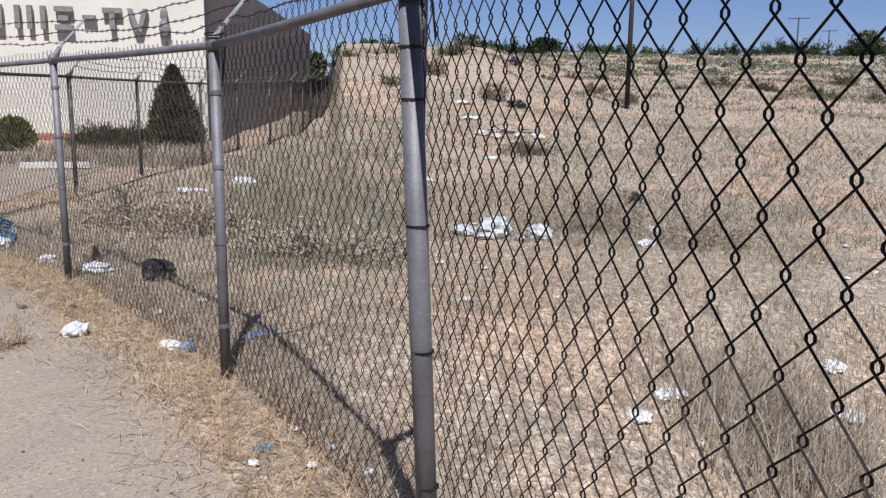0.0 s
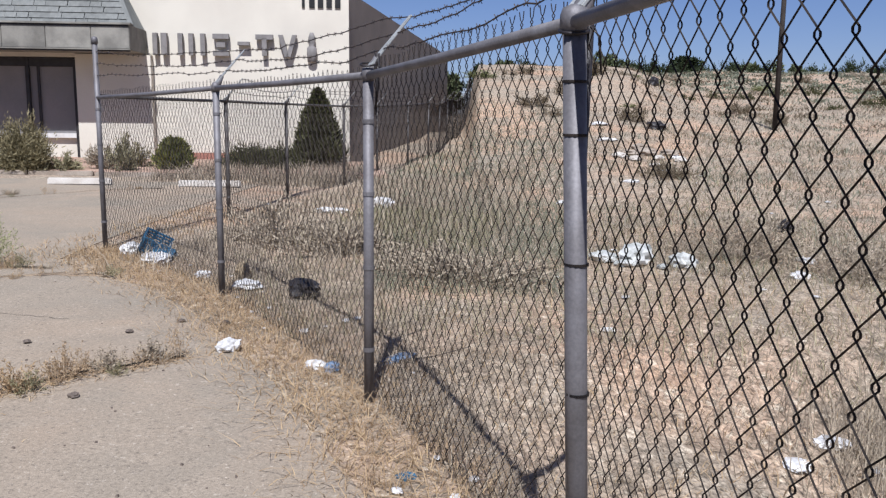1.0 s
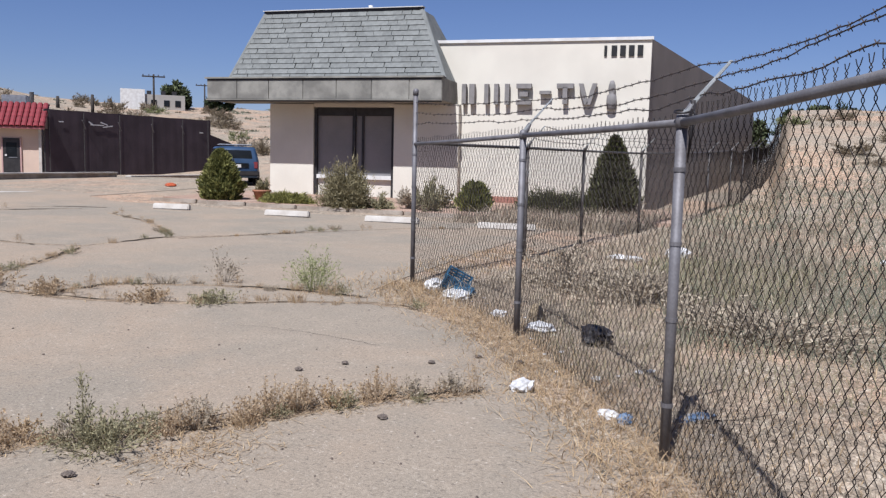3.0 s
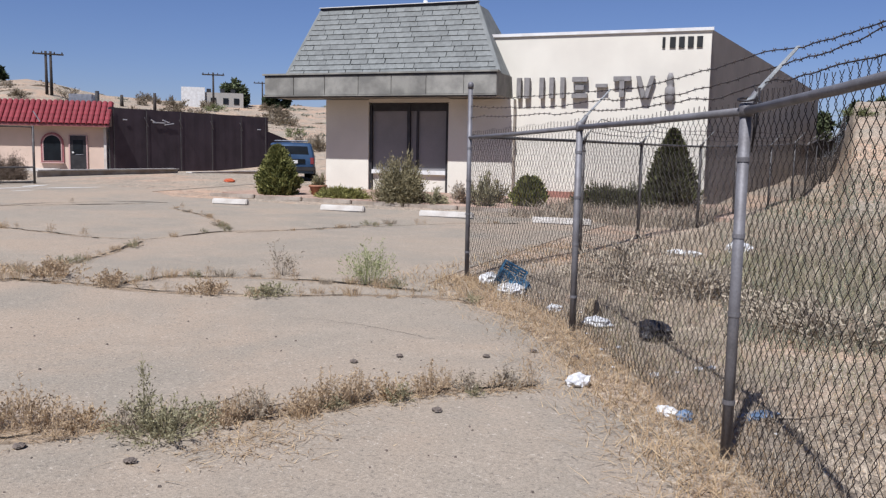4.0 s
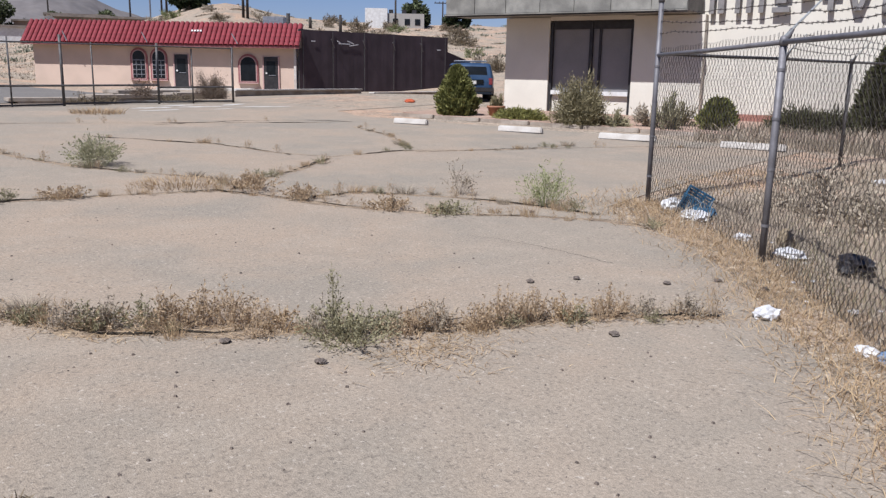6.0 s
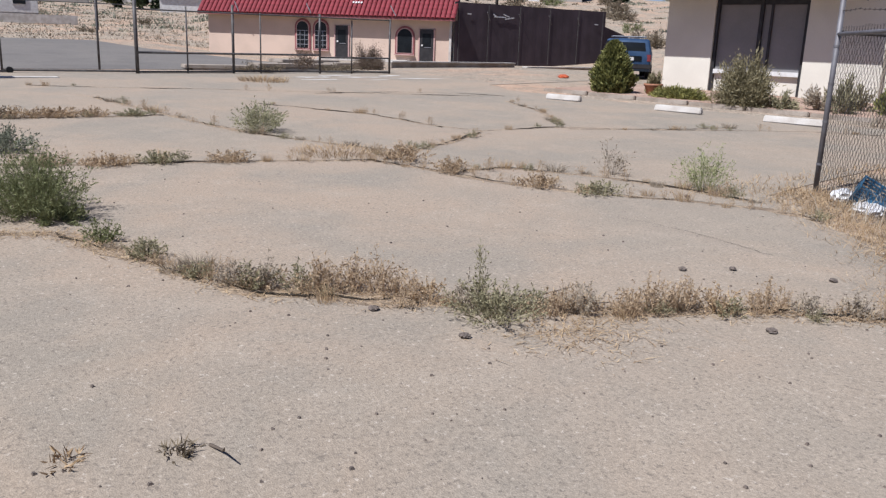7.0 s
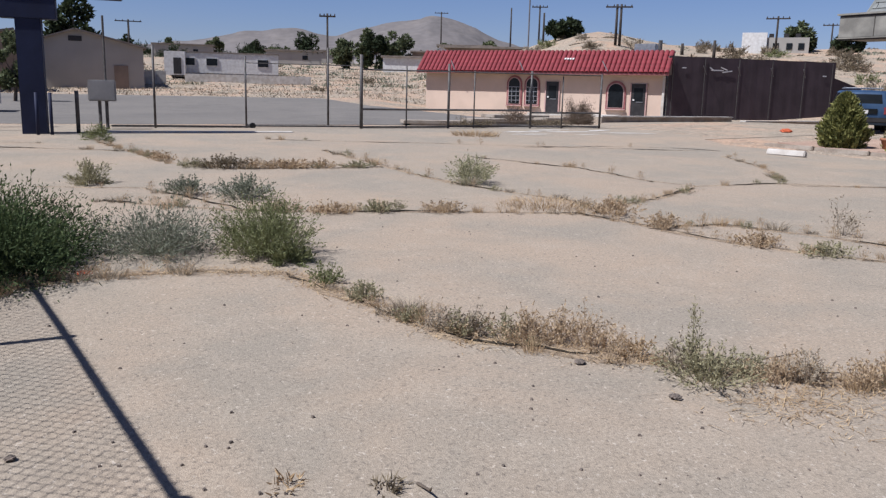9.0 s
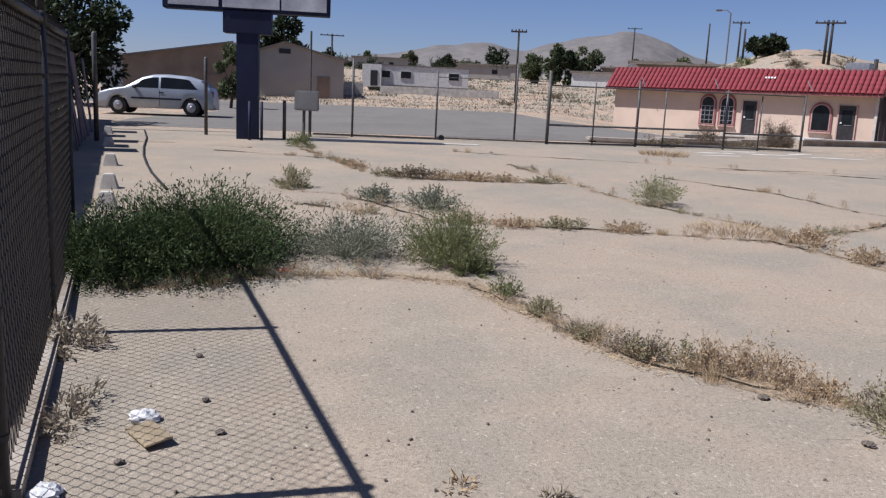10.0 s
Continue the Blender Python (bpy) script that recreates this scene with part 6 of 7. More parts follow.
def place_tufts():
    rng = random.Random(12)
    used = set()
    for i, (pts, w, k) in enumerate(CRACKS):
        for x, y in resample(pts, 0.09 if i == 0 else 0.14):
            if rng.random() > k * (0.66 if i == 0 else 1.0):
                continue
            clump = noise.noise(Vector((x * 0.55, y * 0.55, i * 3.0))) * 0.5 + 0.5
            if clump < (0.40 if i == 0 else 0.2):
                continue
            j = rng.choices((0, 1, 2, 3), ((4, 1.2, 2, 9) if clump > 0.5 else (3, 1, 3, 4)))[0]
            s = rng.uniform(0.5, 1.1) * (0.4 + clump * 0.7)
            x2, y2 = x + rng.gauss(0, w * 0.7), y + rng.gauss(0, w * 0.7)
            m = ground(x2, y2, rng.uniform(0, 6.28), 0.015) @ Matrix.Diagonal((s, s, s * rng.uniform(0.7, 1.1), 1))
            if j not in used:
                used.add(j)
                TUFTS[j].matrix_basis = m
            else:
                o = copy_thing(TUFTS[j], m)
                o.matrix_basis = m


place_tufts()
bush("weed_clump", "bushy green-grey weed growing from the main crack", -3.86, 2.86, wispy(50, 120, (0.36, 0.36, 0.24), WEED_GREEN, twigs=7))
bush("weed_clump", "brown seeded weeds standing in the main crack", -4.75, 2.2, wispy(51, 60, (0.24, 0.34, 0.22), BROWN_WEED, twigs=6))
bush("weed_clump", "brown seeded weeds standing in the main crack", -5.0, 1.9, wispy(52, 40, (0.22, 0.28, 0.17), BROWN_WEED, twigs=6))
bush("weed_clump", "thin upright weed with side twigs in the crack", -4.0, 2.87, wispy(53, 7, (0.07, 0.07, 0.46), WEED_GREEN, twigs=16))
for i, (x, y, hgt, n) in enumerate(((-3.72, 3.42, 0.2, 34), (-3.55, 3.7, 0.17, 26), (-3.46, 4.02, 0.18, 26), (-3.3, 4.3, 0.15, 18), (-3.12, 4.55, 0.14, 16), (-2.9, 4.8, 0.12, 14), (-4.45, 2.5, 0.16, 22), (-4.25, 2.6, 0.12, 14))):
    bush("weed_clump", "sparse brown seeded stems standing in the main crack", x, y, wispy(160 + i, n, (0.2, 0.2, hgt), BROWN_WEED, twigs=5, head=0.012), 0.003, 0.05)
bush("weed_clump", "small grey-green weed in the crack", -6.55, 1.25, wispy(54, 50, (0.22, 0.2, 0.2), BUSH_LIGHT))
bush("weed_clump", "small grey-green weed in the crack", -6.0, 1.45, wispy(55, 40, (0.18, 0.16, 0.17), WEED_GREEN))
bush("weed_clump", "brown dry weeds in a crack", -14.9, 1.2, wispy(56, 90, (0.32, 0.6, 0.26), SCRUB, twigs=8, head=0.03))
bush("weed_clump", "brown dry weeds in a crack", -14.8, 2.3, wispy(57, 80, (0.3, 0.6, 0.2), BROWN_WEED, twigs=8, head=0.03))
bush("weed_clump", "brown dry weeds in a crack", -9.0, 5.4, wispy(58, 70, (0.42, 0.34, 0.26), BROWN_WEED, twigs=8, head=0.024))
for i, (x, y, hgt) in enumerate(((-15.1, 0.7, 0.2), (-14.8, 1.7, 0.24), (-14.75, 2.9, 0.18), (-14.7, 3.5, 0.16), (-16.4, 0.25, 0.18), (-17.3, 0.0, 0.15), (-9.85, 2.6, 0.16), (-9.7, 3.4, 0.18), (-9.9, 2.0, 0.17), (-10.15, 1.4, 0.15), (-8.1, 5.5, 0.2), (-7.0, 5.85, 0.18), (-6.4, 6.2, 0.16))):
    bush("weed_clump", "low brown dry weeds in a crack", x, y, wispy(180 + i, 70, (0.3, 0.34, hgt), BROWN_WEED if i % 3 else WEED_GREEN, twigs=6, head=0.022), 0.003, 0.05)
for i, (x, y, hgt, mt) in enumerate(((-5.38, 1.6, 0.14, WEED_GREEN), (-5.12, 1.74, 0.2, STRAW_GREY), (-5.0, 1.88, 0.26, STRAW_GREY), (-4.86, 2.06, 0.22, WEED_GREEN), (-4.78, 2.2, 0.26, BROWN_WEED), (-4.68, 2.36, 0.28, BROWN_WEED),
                                     (-4.6, 2.5, 0.30, BROWN_WEED), (-4.48, 2.6, 0.24, BROWN_WEED), (-4.32, 2.68, 0.18, STRAW), (-4.1, 2.8, 0.24, STRAW_GREY), (-3.72, 3.18, 0.2, BROWN_WEED), (-3.68, 3.38, 0.24, STRAW_GREY), (-3.52, 3.62, 0.22, BROWN_WEED),
                                     (-3.5, 3.8, 0.28, BROWN_WEED), (-3.4, 3.94, 0.28, BROWN_WEED), (-3.3, 4.15, 0.22, STRAW), (-3.14, 4.42, 0.24, BROWN_WEED), (-2.98, 4.62, 0.18, STRAW_GREY), (-2.8, 4.85, 0.17, STRAW_GREY))):
    bush("weed_clump", "upright thin dry stems along the main crack", x, y, wispy(210 + i, 34, (0.15, 0.15, hgt), mt, twigs=7, head=0.014), 0.003, 0.05)
bush("weed_clump", "dead twig on the asphalt", -3.2, 0.82, thistle(59, 90, (0.085, 0.08, 0.055), 0.035, SCRUB), 0.004, 0.05)
bush("weed_clump", "small dry sprig on the asphalt", -3.35, 0.45, thistle(60, 60, (0.09, 0.08, 0.05), 0.04, STRAW), 0.004, 0.04)
bush("weed_clump", "bright straw patch in a crack", -9.95, 4.9, tuft(61, 700, 0.75, 0.12, 0.008, STRAW, "foliage", 1.2), 0.004, 0.04)
bush("weed_clump", "dry brush at the foot of the shaded fence", -5.2, -1.7, thistle(62, 600, (0.35, 0.22, 0.22), 0.06, STRAW_GREY))
bush("weed_clump", "dry brush at the foot of the shaded fence", -4.1, -1.35, thistle(63, 400, (0.3, 0.15, 0.14), 0.05, STRAW_GREY))
bush("weed_clump", "dry straw beside the gate", -22.6, 9.0, tuft(64, 500, 0.9, 0.22, 0.012, STRAW, "foliage", 0.9), 0.004, 0.04)

# dry grass: along the fence foot, over the field
def grass(name, n, sample, h, w, material, seed, label, spread=0.6, lean=0.0, lift=0.0):
    rng = np.random.RandomState(seed)
    xy = sample(rng, n)
    n = len(xy)
    base = np.stack([xy[:, 0], xy[:, 1], land(xy[:, 0], xy[:, 1]) - 0.005 + lift], -1)
    d = rng.normal(0, spread, (n, 2))
    hh = h * rng.uniform(0.3, 1.0, n)
    along = np.stack([d[:, 0] * hh, d[:, 1] * hh, hh * (1 - lean * rng.uniform(0, 1, n))], -1)
    b = rng.uniform(0, 2 * np.pi, n)
    far = np.maximum(1.0, np.hypot(xy[:, 0], xy[:, 1]) / 9.0)
    side = np.stack([np.cos(b), np.sin(b), np.zeros(n)], -1) * (w / 2 * far)[:, None]
    me = quads(rng, base, along, side, material, name, -along * np.array([0.2, 0.2, 0.0]))
    ob = new(name, me)
    return tagged(ob, label, "grass", kind="stuff")


FENCE_LINE = [A, B, C, D, (0.2, 0.6)]


def beside_fence(lo, hi, power=1.0):
    def f(rng, n):
        pts = np.array(resample(FENCE_LINE, 0.05))
        i = rng.randint(0, len(pts) - 1, n)
        d = unit(pts[i + 1] - pts[i])
        nrm = np.stack([-d[:, 1], d[:, 0]], -1)
        off = lo + (hi - lo) * rng.uniform(0, 1, n) ** power
        return pts[i] + nrm * off[:, None] + rng.normal(0, 0.08, (n, 2))
    return f


def on_field(r0, r1, b0, b1, cell, cut):
    def f(rng, n):
        b = np.radians(rng.uniform(b0, b1, n * 3))
        r = r0 * (r1 / r0) ** rng.uniform(0, 1, n * 3)
        x, y = -r * np.sin(b), r * np.cos(b)
        keep = [noise.noise(Vector((px * cell, py * cell, 5.0))) + 0.35 * noise.noise(Vector((px * cell * 4, py * cell * 4, 1.0))) > cut for px, py in zip(x, y)]
        line = np.array(resample(FENCE_LINE + [(0.4, -0.6)], 0.2))
        q = np.stack([x, y], -1)[np.array(keep)]
        # keep to the field's side of the fence
        fx = np.interp(q[:, 1], line[::-1, 1], line[::-1, 0], left=0.5, right=-5.2)
        return q[q[:, 0] > fx + 0.06][:n]
    return f


grass("dry_grass", 9500, beside_fence(-0.78, 0.1, 0.65), 0.11, 0.006, STRAW, 71, "trampled straw along the asphalt edge", 1.6, 0.7)
grass("dry_grass", 6500, beside_fence(-0.45, 0.35), 0.11, 0.005, STRAW, 72, "dry straw-coloured grass at the fence foot", 0.6)
grass("dry_grass", 6000, beside_fence(0.02, 1.4), 0.15, 0.005, STRAW_GREY, 100, "matted grey dry grass behind the fence", 0.9)
grass("dry_grass", 5000, on_field(1.2, 34, -34, 33, 0.35, -0.05), 0.16, 0.007, STRAW_GREY, 73, "patchy grey dry grass over the field", 0.8)
grass("dry_grass", 5000, on_field(1.2, 40, -34, 33, 0.30, 0.1), 0.11, 0.007, STRAW, 74, "patchy straw grass over the field", 0.9)
grass("dry_grass", 4200, lambda rng, n: np.stack([rng.uniform(-4.9, -1.0, n), rng.uniform(7.5, 19, n)], -1)[:n], 0.34, 0.009, STRAW_GREY, 75, "taller dry weeds behind the fence", 0.5)
grass("dry_grass", 2600, lambda rng, n: np.stack([rng.normal(2.2, 0.38, n), rng.normal(4.95, 0.48, n)], -1), 0.44, 0.007, STRAW_GREY, 76, "pale upright dry grass clump in the field", 0.35)
grass("dry_grass", 700, lambda rng, n: np.stack([rng.normal(3.2, 0.6, n), rng.normal(6.4, 0.6, n)], -1), 0.3, 0.006, STRAW_GREY, 77, "pale upright dry grass clump in the field", 0.35)
grass("dry_grass", 1600, lambda rng, n: np.stack([rng.uniform(-6.4, -5.0, n), rng.uniform(7.3, 13.0, n)], -1), 0.10, 0.008, STRAW, 78, "dry straw at the fence corner", 0.7)
grass("dry_grass", 3000, lambda rng, n: np.stack([rng.uniform(-9.6, -5.3, n), 17.0 + rng.uniform(0.0, 4.5, n)], -1), 0.42, 0.01, STRAW_GREY, 79, "dry weeds in front of the building", 0.5)
grass("dry_grass", 2600, lambda rng, n: np.stack([rng.uniform(-3.6, -1.2, n), rng.uniform(9.5, 13.5, n)], -1), 0.2, 0.01, WEED_GREEN, 80, "greenish low weeds in the field", 0.6)

grass("dry_grass", 14000, on_field(5.0, 42, -34, 22, 0.3, -0.45), 0.13, 0.007, STRAW_GREY, 83, "grey dry grass thinly over the whole field", 0.9)
grass("dry_grass", 7000, on_field(6.0, 30, -30, 24, 0.25, -0.05), 0.16, 0.007, WEED_GREEN, 84, "dull green-brown low weeds over the field", 0.8)
grass("twig_litter", 11000, on_field(1.4, 22, -34, 36, 0.5, -0.1), 0.05, 0.006, STRAW_GREY, 81, "grey broken stalks lying over the field", 2.2, 0.8)
grass("twig_litter", 9000, on_field(1.4, 26, -34, 36, 0.45, -0.1), 0.06, 0.007, SCRUB, 82, "brown broken twigs lying over the field", 2.0, 0.8)

grass("dry_grass", 11000, on_field(4.0, 46, -34, 33, 0.3, -0.5), 0.09, 0.006, BROWN_WEED, 85, "low golden-brown dry grass all over the field", 1.1, 0.4)
grass("dry_grass", 14000, on_field(9.0, 80, -34, 14, 0.12, 0.0), 0.17, 0.007, SCRUB, 86, "bands of brown dead weeds over the slope", 0.9)
grass("dry_grass", 3500, on_field(9.0, 60, -34, 14, 0.12, 0.05), 0.17, 0.007, BUSH_GREY, 87, "bands of grey-green weeds over the slope", 0.9)


grass("dry_grass", 9000, on_field(7.5, 34, 1, 15, 0.3, -0.6), 0.2, 0.007, BUSH_GREY, 93, "grey-green weeds over the field by the fence", 0.7)


def beside_crack(i, spread):
    def f(rng, n):
        pts = np.array(resample(CRACKS[i][0], 0.1))
        k = rng.randint(0, len(pts), n)
        return pts[k] + rng.normal(0, spread, (n, 2))
    return f


grass("straw_litter", 5500, beside_crack(0, 0.085), 0.03, 0.006, STRAW, 88, "pale dry stalks lying along the main crack", 2.6, 0.8, 0.02)
grass("straw_litter", 420, beside_crack(0, 0.1), 0.05, 0.005, STRAW, 105, "long pale fallen stalks along the main crack", 2.4, 0.9, 0.02)
grass("straw_litter", 800, lambda rng, n: np.stack([rng.normal(-3.45, 0.2, n), rng.normal(3.15, 0.24, n)], -1), 0.035, 0.006, STRAW, 95, "pale dry stalks strewn beside the main crack", 2.6, 0.8, 0.02)
for i in (1, 2, 7, 8):
    grass("straw_litter", 500, beside_crack(i, 0.10), 0.03, 0.005, STRAW, 89 + i, "pale dry stalks lying along a crack", 2.4, 0.8, 0.02)

def clumps(b0, b1, r0, r1, count, spread):
    def f(rng, n):
        b, r = np.radians(rng.uniform(b0, b1, count)), rng.uniform(r0, r1, count)
        k, s = rng.randint(0, count, n), rng.uniform(0.4, 1.3, count)
        return np.stack([-r * np.sin(b), r * np.cos(b)], -1)[k] + rng.normal(0, spread, (n, 2)) * s[k][:, None]
    return f


grass("far_scrub", 2600, clumps(38, 66, 62, 125, 90, 0.45), 0.22, 0.012, SCRUB, 96, "scattered brown scrub over the rise", 0.5)
grass("far_scrub", 1500, clumps(38, 55, 62, 125, 40, 0.55), 0.3, 0.012, BUSH_GREY, 97, "scattered dark green scrub over the rise", 0.5)
grass("far_scrub", 4500, clumps(-34, -3, 34, 82, 110, 0.5), 0.2, 0.014, SCRUB, 98, "scattered brown scrub over the field", 0.9)
grass("far_scrub", 9000, clumps(-36, -4, 63, 83, 260, 0.9), 0.22, 0.016, BUSH_GREY, 102, "grey-green scrub over the bank behind the field", 0.9)
grass("dry_grass", 9000, clumps(-34, -5, 12, 60, 240, 1.3), 0.22, 0.01, STRAW_GREY, 103, "pale patches of dry grass over the field", 0.7)
grass("dry_grass", 6000, clumps(-34, -8, 10, 50, 160, 1.2), 0.16, 0.01, BUSH_GREY, 104, "dull grey-green patches of low weeds over the field", 0.8)
grass("far_scrub", 2500, clumps(-34, -4, 50, 84, 70, 0.7), 0.3, 0.016, BUSH_GREY, 99, "scattered dark green scrub over the field", 0.9)
grass("dry_grass", 16000, lambda rng, n: (lambda b, r: np.stack([-r * np.sin(b), r * np.cos(b)], -1))(np.radians(rng.uniform(68, 104, n)), rng.uniform(61, 150, n)), 0.22, 0.012, STRAW_GREY, 101, "thin grey dry grass over the far flats", 0.9)
grass("far_scrub", 9000, clumps(67, 104, 85, 240, 260, 1.1), 0.45, 0.012, BUSH_GREY, 94, "scattered grey-green scrub on the far flats", 0.5)

# scrub over field, mound and hills
def place_scrub():
    rng = random.Random(31)
    kinds = [(SCRUB, "brown desert scrub bush", (0.6, 0.6, 0.5)), (BUSH_LIGHT, "olive desert scrub bush", (0.7, 0.6, 0.5)), (STRAW_GREY, "pale dry desert scrub bush", (0.6, 0.6, 0.4)), (TREE_LEAF, "far dark green bush on the rise", (0.8, 0.7, 0.6)), (CONIFER_DARK, "dark olive-brown desert scrub bush", (0.7, 0.65, 0.55))]
    protos = []
    for i, (mt, lab, sz) in enumerate(kinds):
        t = thing("scrub_bush", lab, "bush", None, "desert scrub")
        part("foliage", thistle(90 + i, 750, sz, 0.13, mt), None, t)
        protos.append([t, False])
    spots = []
    for _ in range(42):
        b, d = rng.uniform(-34, -3), rng.uniform(30, 80)
        spots.append((b, d, rng.uniform(0.5, 1.3)))
    for _ in range(9):
        spots.append((rng.uniform(-2, 7.5), rng.uniform(30, 45), rng.uniform(0.7, 1.5)))
    for _ in range(50):
        spots.append((rng.uniform(38, 66), rng.uniform(64, 125), rng.uniform(1.2, 3.0)))
    for _ in range(70):
        spots.append((rng.uniform(68, 108), rng.uniform(80, 250), rng.uniform(0.6, 1.7)))
    for _ in range(46):
        spots.append((rng.uniform(-35, 7.5), rng.uniform(84, 96), rng.uniform(1.6, 3.2), 3))
    for _ in range(40):
        spots.append((rng.uniform(66, 96), rng.uniform(210, 300), rng.uniform(3.0, 6.5), 3))
    for b, d, s in ((-18.5, 49, 1.35), (-17.6, 50, 0.9), (-20.6, 47, 1.1), (-21.3, 46, 0.8), (-23.3, 41, 1.1), (-24.6, 39, 0.9), (-8.6, 55, 0.9), (-10.5, 52, 1.1), (-12.6, 56, 1.0), (-14.6, 58, 1.2), (-25.7, 52, 1.3), (-28.5, 50, 1.2), (-6.9, 47, 0.8), (-15.9, 44, 0.7)):
        spots.append((b, d, s, 4))
    for b, d, s, *fixed in spots:
        x, y = polar(b, d)
        if -57 < x < -27 and y < 13.5:
            continue
        k = fixed[0] if fixed else rng.choices((0, 1, 2), (4, 2, 3))[0]
        m = ground(x, y, rng.uniform(0, 6.28), -0.02) @ Matrix.Diagonal((s, s, s * rng.uniform(0.7, 1.1), 1))
        t, placed = protos[k]
        if placed:
            copy_thing(t, m).matrix_basis = m
        else:
            t.matrix_basis, protos[k][1] = m, True


place_scrub()
bush("scrub_bush", "large dry grey brush heap in the field", 1.9, 10.3, wispy(95, 160, (1.2, 0.7, 0.6), STRAW_GREY, twigs=9, head=0.03), group="desert scrub")
bush("scrub_bush", "dry brush in the field", 3.0, 9.4, wispy(96, 110, (0.9, 0.6, 0.45), STRAW_GREY, twigs=9, head=0.03), group="desert scrub")
bush("scrub_bush", "dry grey brush behind the fence", -2.8, 9.2, thistle(97, 2400, (0.9, 0.8, 0.45), 0.08, STRAW_GREY), group="desert scrub")
bush("scrub_bush", "dry grey brush behind the fence", -1.2, 8.2, thistle(98, 2400, (1.0, 0.7, 0.4), 0.08, STRAW_GREY), group="desert scrub")
bush("scrub_bush", "dry grey brush beside the fence corner", -3.9, 9.9, thistle(99, 1800, (0.7, 0.7, 0.6), 0.08, STRAW_GREY), group="desert scrub")

# trees
tree(facing(107.6, 46), 101, (3.0, 3.0, 3.4), 7.0, 0.26, 8000, TREE_LEAF, "large dark leafy tree behind the shaded fence", 0.3)
tree(facing(113.0, 30), 102, (2.6, 2.6, 3.0), 6.4, 0.2, 8000, TREE_LEAF, "large dark leafy tree behind the shaded fence", 0.3)
tree(facing(94.0, 104), 103, (3.2, 3.0, 3.2), 8.6, 0.6, 1800, TREE_LEAF, "dark pine behind the beige shed", 0.3, 16)
tree(facing(97.6, 48), 104, (0.9, 0.9, 1.6), 3.4, 0.2, 2200, TREE_OLIVE, "small olive tree beside the parked car", 0.1, 14)
for i, (b, d, w, h) in enumerate(((79.7, 190, 5.0, 6.5), (77.2, 165, 3.2, 6.4), (75.8, 160, 3.4, 8.6), (75.0, 158, 3.2, 7.4), (74.2, 165, 3.6, 8.4), (73.2, 170, 3.8, 7.0), (62.2, 118, 4.6, 2.5), (85.6, 260, 4.0, 5.0), (88.4, 260, 3.5, 4.2), (83.0, 270, 6.0, 4.5), (70.0, 200, 5.0, 5.0), (67.4, 180, 4.0, 4.0), (91.0, 240, 4.0, 5.0), (81.5, 230, 5.0, 3.6), (47.5, 120, 2.6, 3.2), (44.6, 118, 3.0, 2.4),
                                   (8.9, 88, 1.7, 4.6), (4.8, 118, 3.6, 3.6), (3.2, 120, 3.0, 3.0), (-1.6, 112, 3.4, 3.9), (-3.0, 116, 2.8, 3.2), (-6.8, 122, 4.2, 3.8), (-10.4, 126, 4.8, 3.2), (-13.0, 130, 4.0, 3.6), (-17.0, 140, 5.0, 3.0), (-20.5, 145, 5.5, 3.6), (-26.5, 120, 4.5, 4.4), (6.4, 116, 3.0, 2.6))):
    tree(facing(b, d), 110 + i, (w * 0.6, w * 0.6, h * 0.5), h, 0.5, 2600, TREE_OLIVE if i % 3 else TREE_LEAF, "far dark green tree on the rise", 0.16, 20, "far trees")

# ---- things left lying about ----
def crumple(seed, size, material, n=10, squash=0.6):
    """A crumpled lump of sheet."""
    rng = random.Random(seed)
    bm = bmesh.new()
    bmesh.ops.create_icosphere(bm, subdivisions=3, radius=1.0)
    for v in bm.verts:
        k = 1 + 0.35 * noise.noise(v.co * 2.3 + Vector((seed, 0, 0))) + 0.22 * noise.noise(v.co * 5.5 + Vector((0, seed, 0))) + rng.uniform(-0.05, 0.05)
        v.co *= k
        v.co = Vector((v.co.x * size[0], v.co.y * size[1], max(-0.25, v.co.z * squash) * size[2] + size[2] * 0.2))
    me = bpy.data.meshes.new("lump")
    bm.to_mesh(me)
    bm.free()
    me.materials.append(material)
    return me


def litter(name, label, x, y, size, material, seed, category="litter", lift=0.0, group="litter along the fence"):
    solo(name, crumple(seed, size, material), None, label, category, ground(x, y, seed * 1.3, lift), group)


litter("plastic_bag", "crumpled white plastic bag at the asphalt edge", -2.44, 5.24, (0.10, 0.07, 0.09), PLASTIC_WHITE, 1, "bag", 0.02)
litter("plastic_bag", "white plastic bag under the blue crate", -4.55, 8.15, (0.2, 0.14, 0.11), PLASTIC_WHITE, 2, "bag", 0.02)
litter("plastic_bag", "white plastic bag under the blue crate", -5.05, 8.5, (0.12, 0.1, 0.16), PLASTIC_WHITE, 3, "bag", 0.02)
litter("black_bag", "crumpled black plastic sheet behind the fence", -2.5, 7.0, (0.18, 0.14, 0.16), BLACK_BAG, 4, "bag", 0.04)
litter("plastic_bag", "crumpled white paper behind the fence", -3.1, 7.15, (0.13, 0.1, 0.09), PLASTIC_WHITE, 5, "bag", 0.02)
litter("paper_scrap", "pale paper scrap in dry grass", -3.75, 7.6, (0.1, 0.08, 0.07), PLASTIC_WHITE, 6)
litter("brown_scrap", "rusty brown scrap leaning in the weeds", -3.35, 7.65, (0.09, 0.06, 0.2), CARDBOARD, 7)
litter("plastic_bottle", "crushed pale blue plastic behind a fence post", -1.25, 5.35, (0.14, 0.06, 0.045), PLASTIC_LIGHT_BLUE, 8)
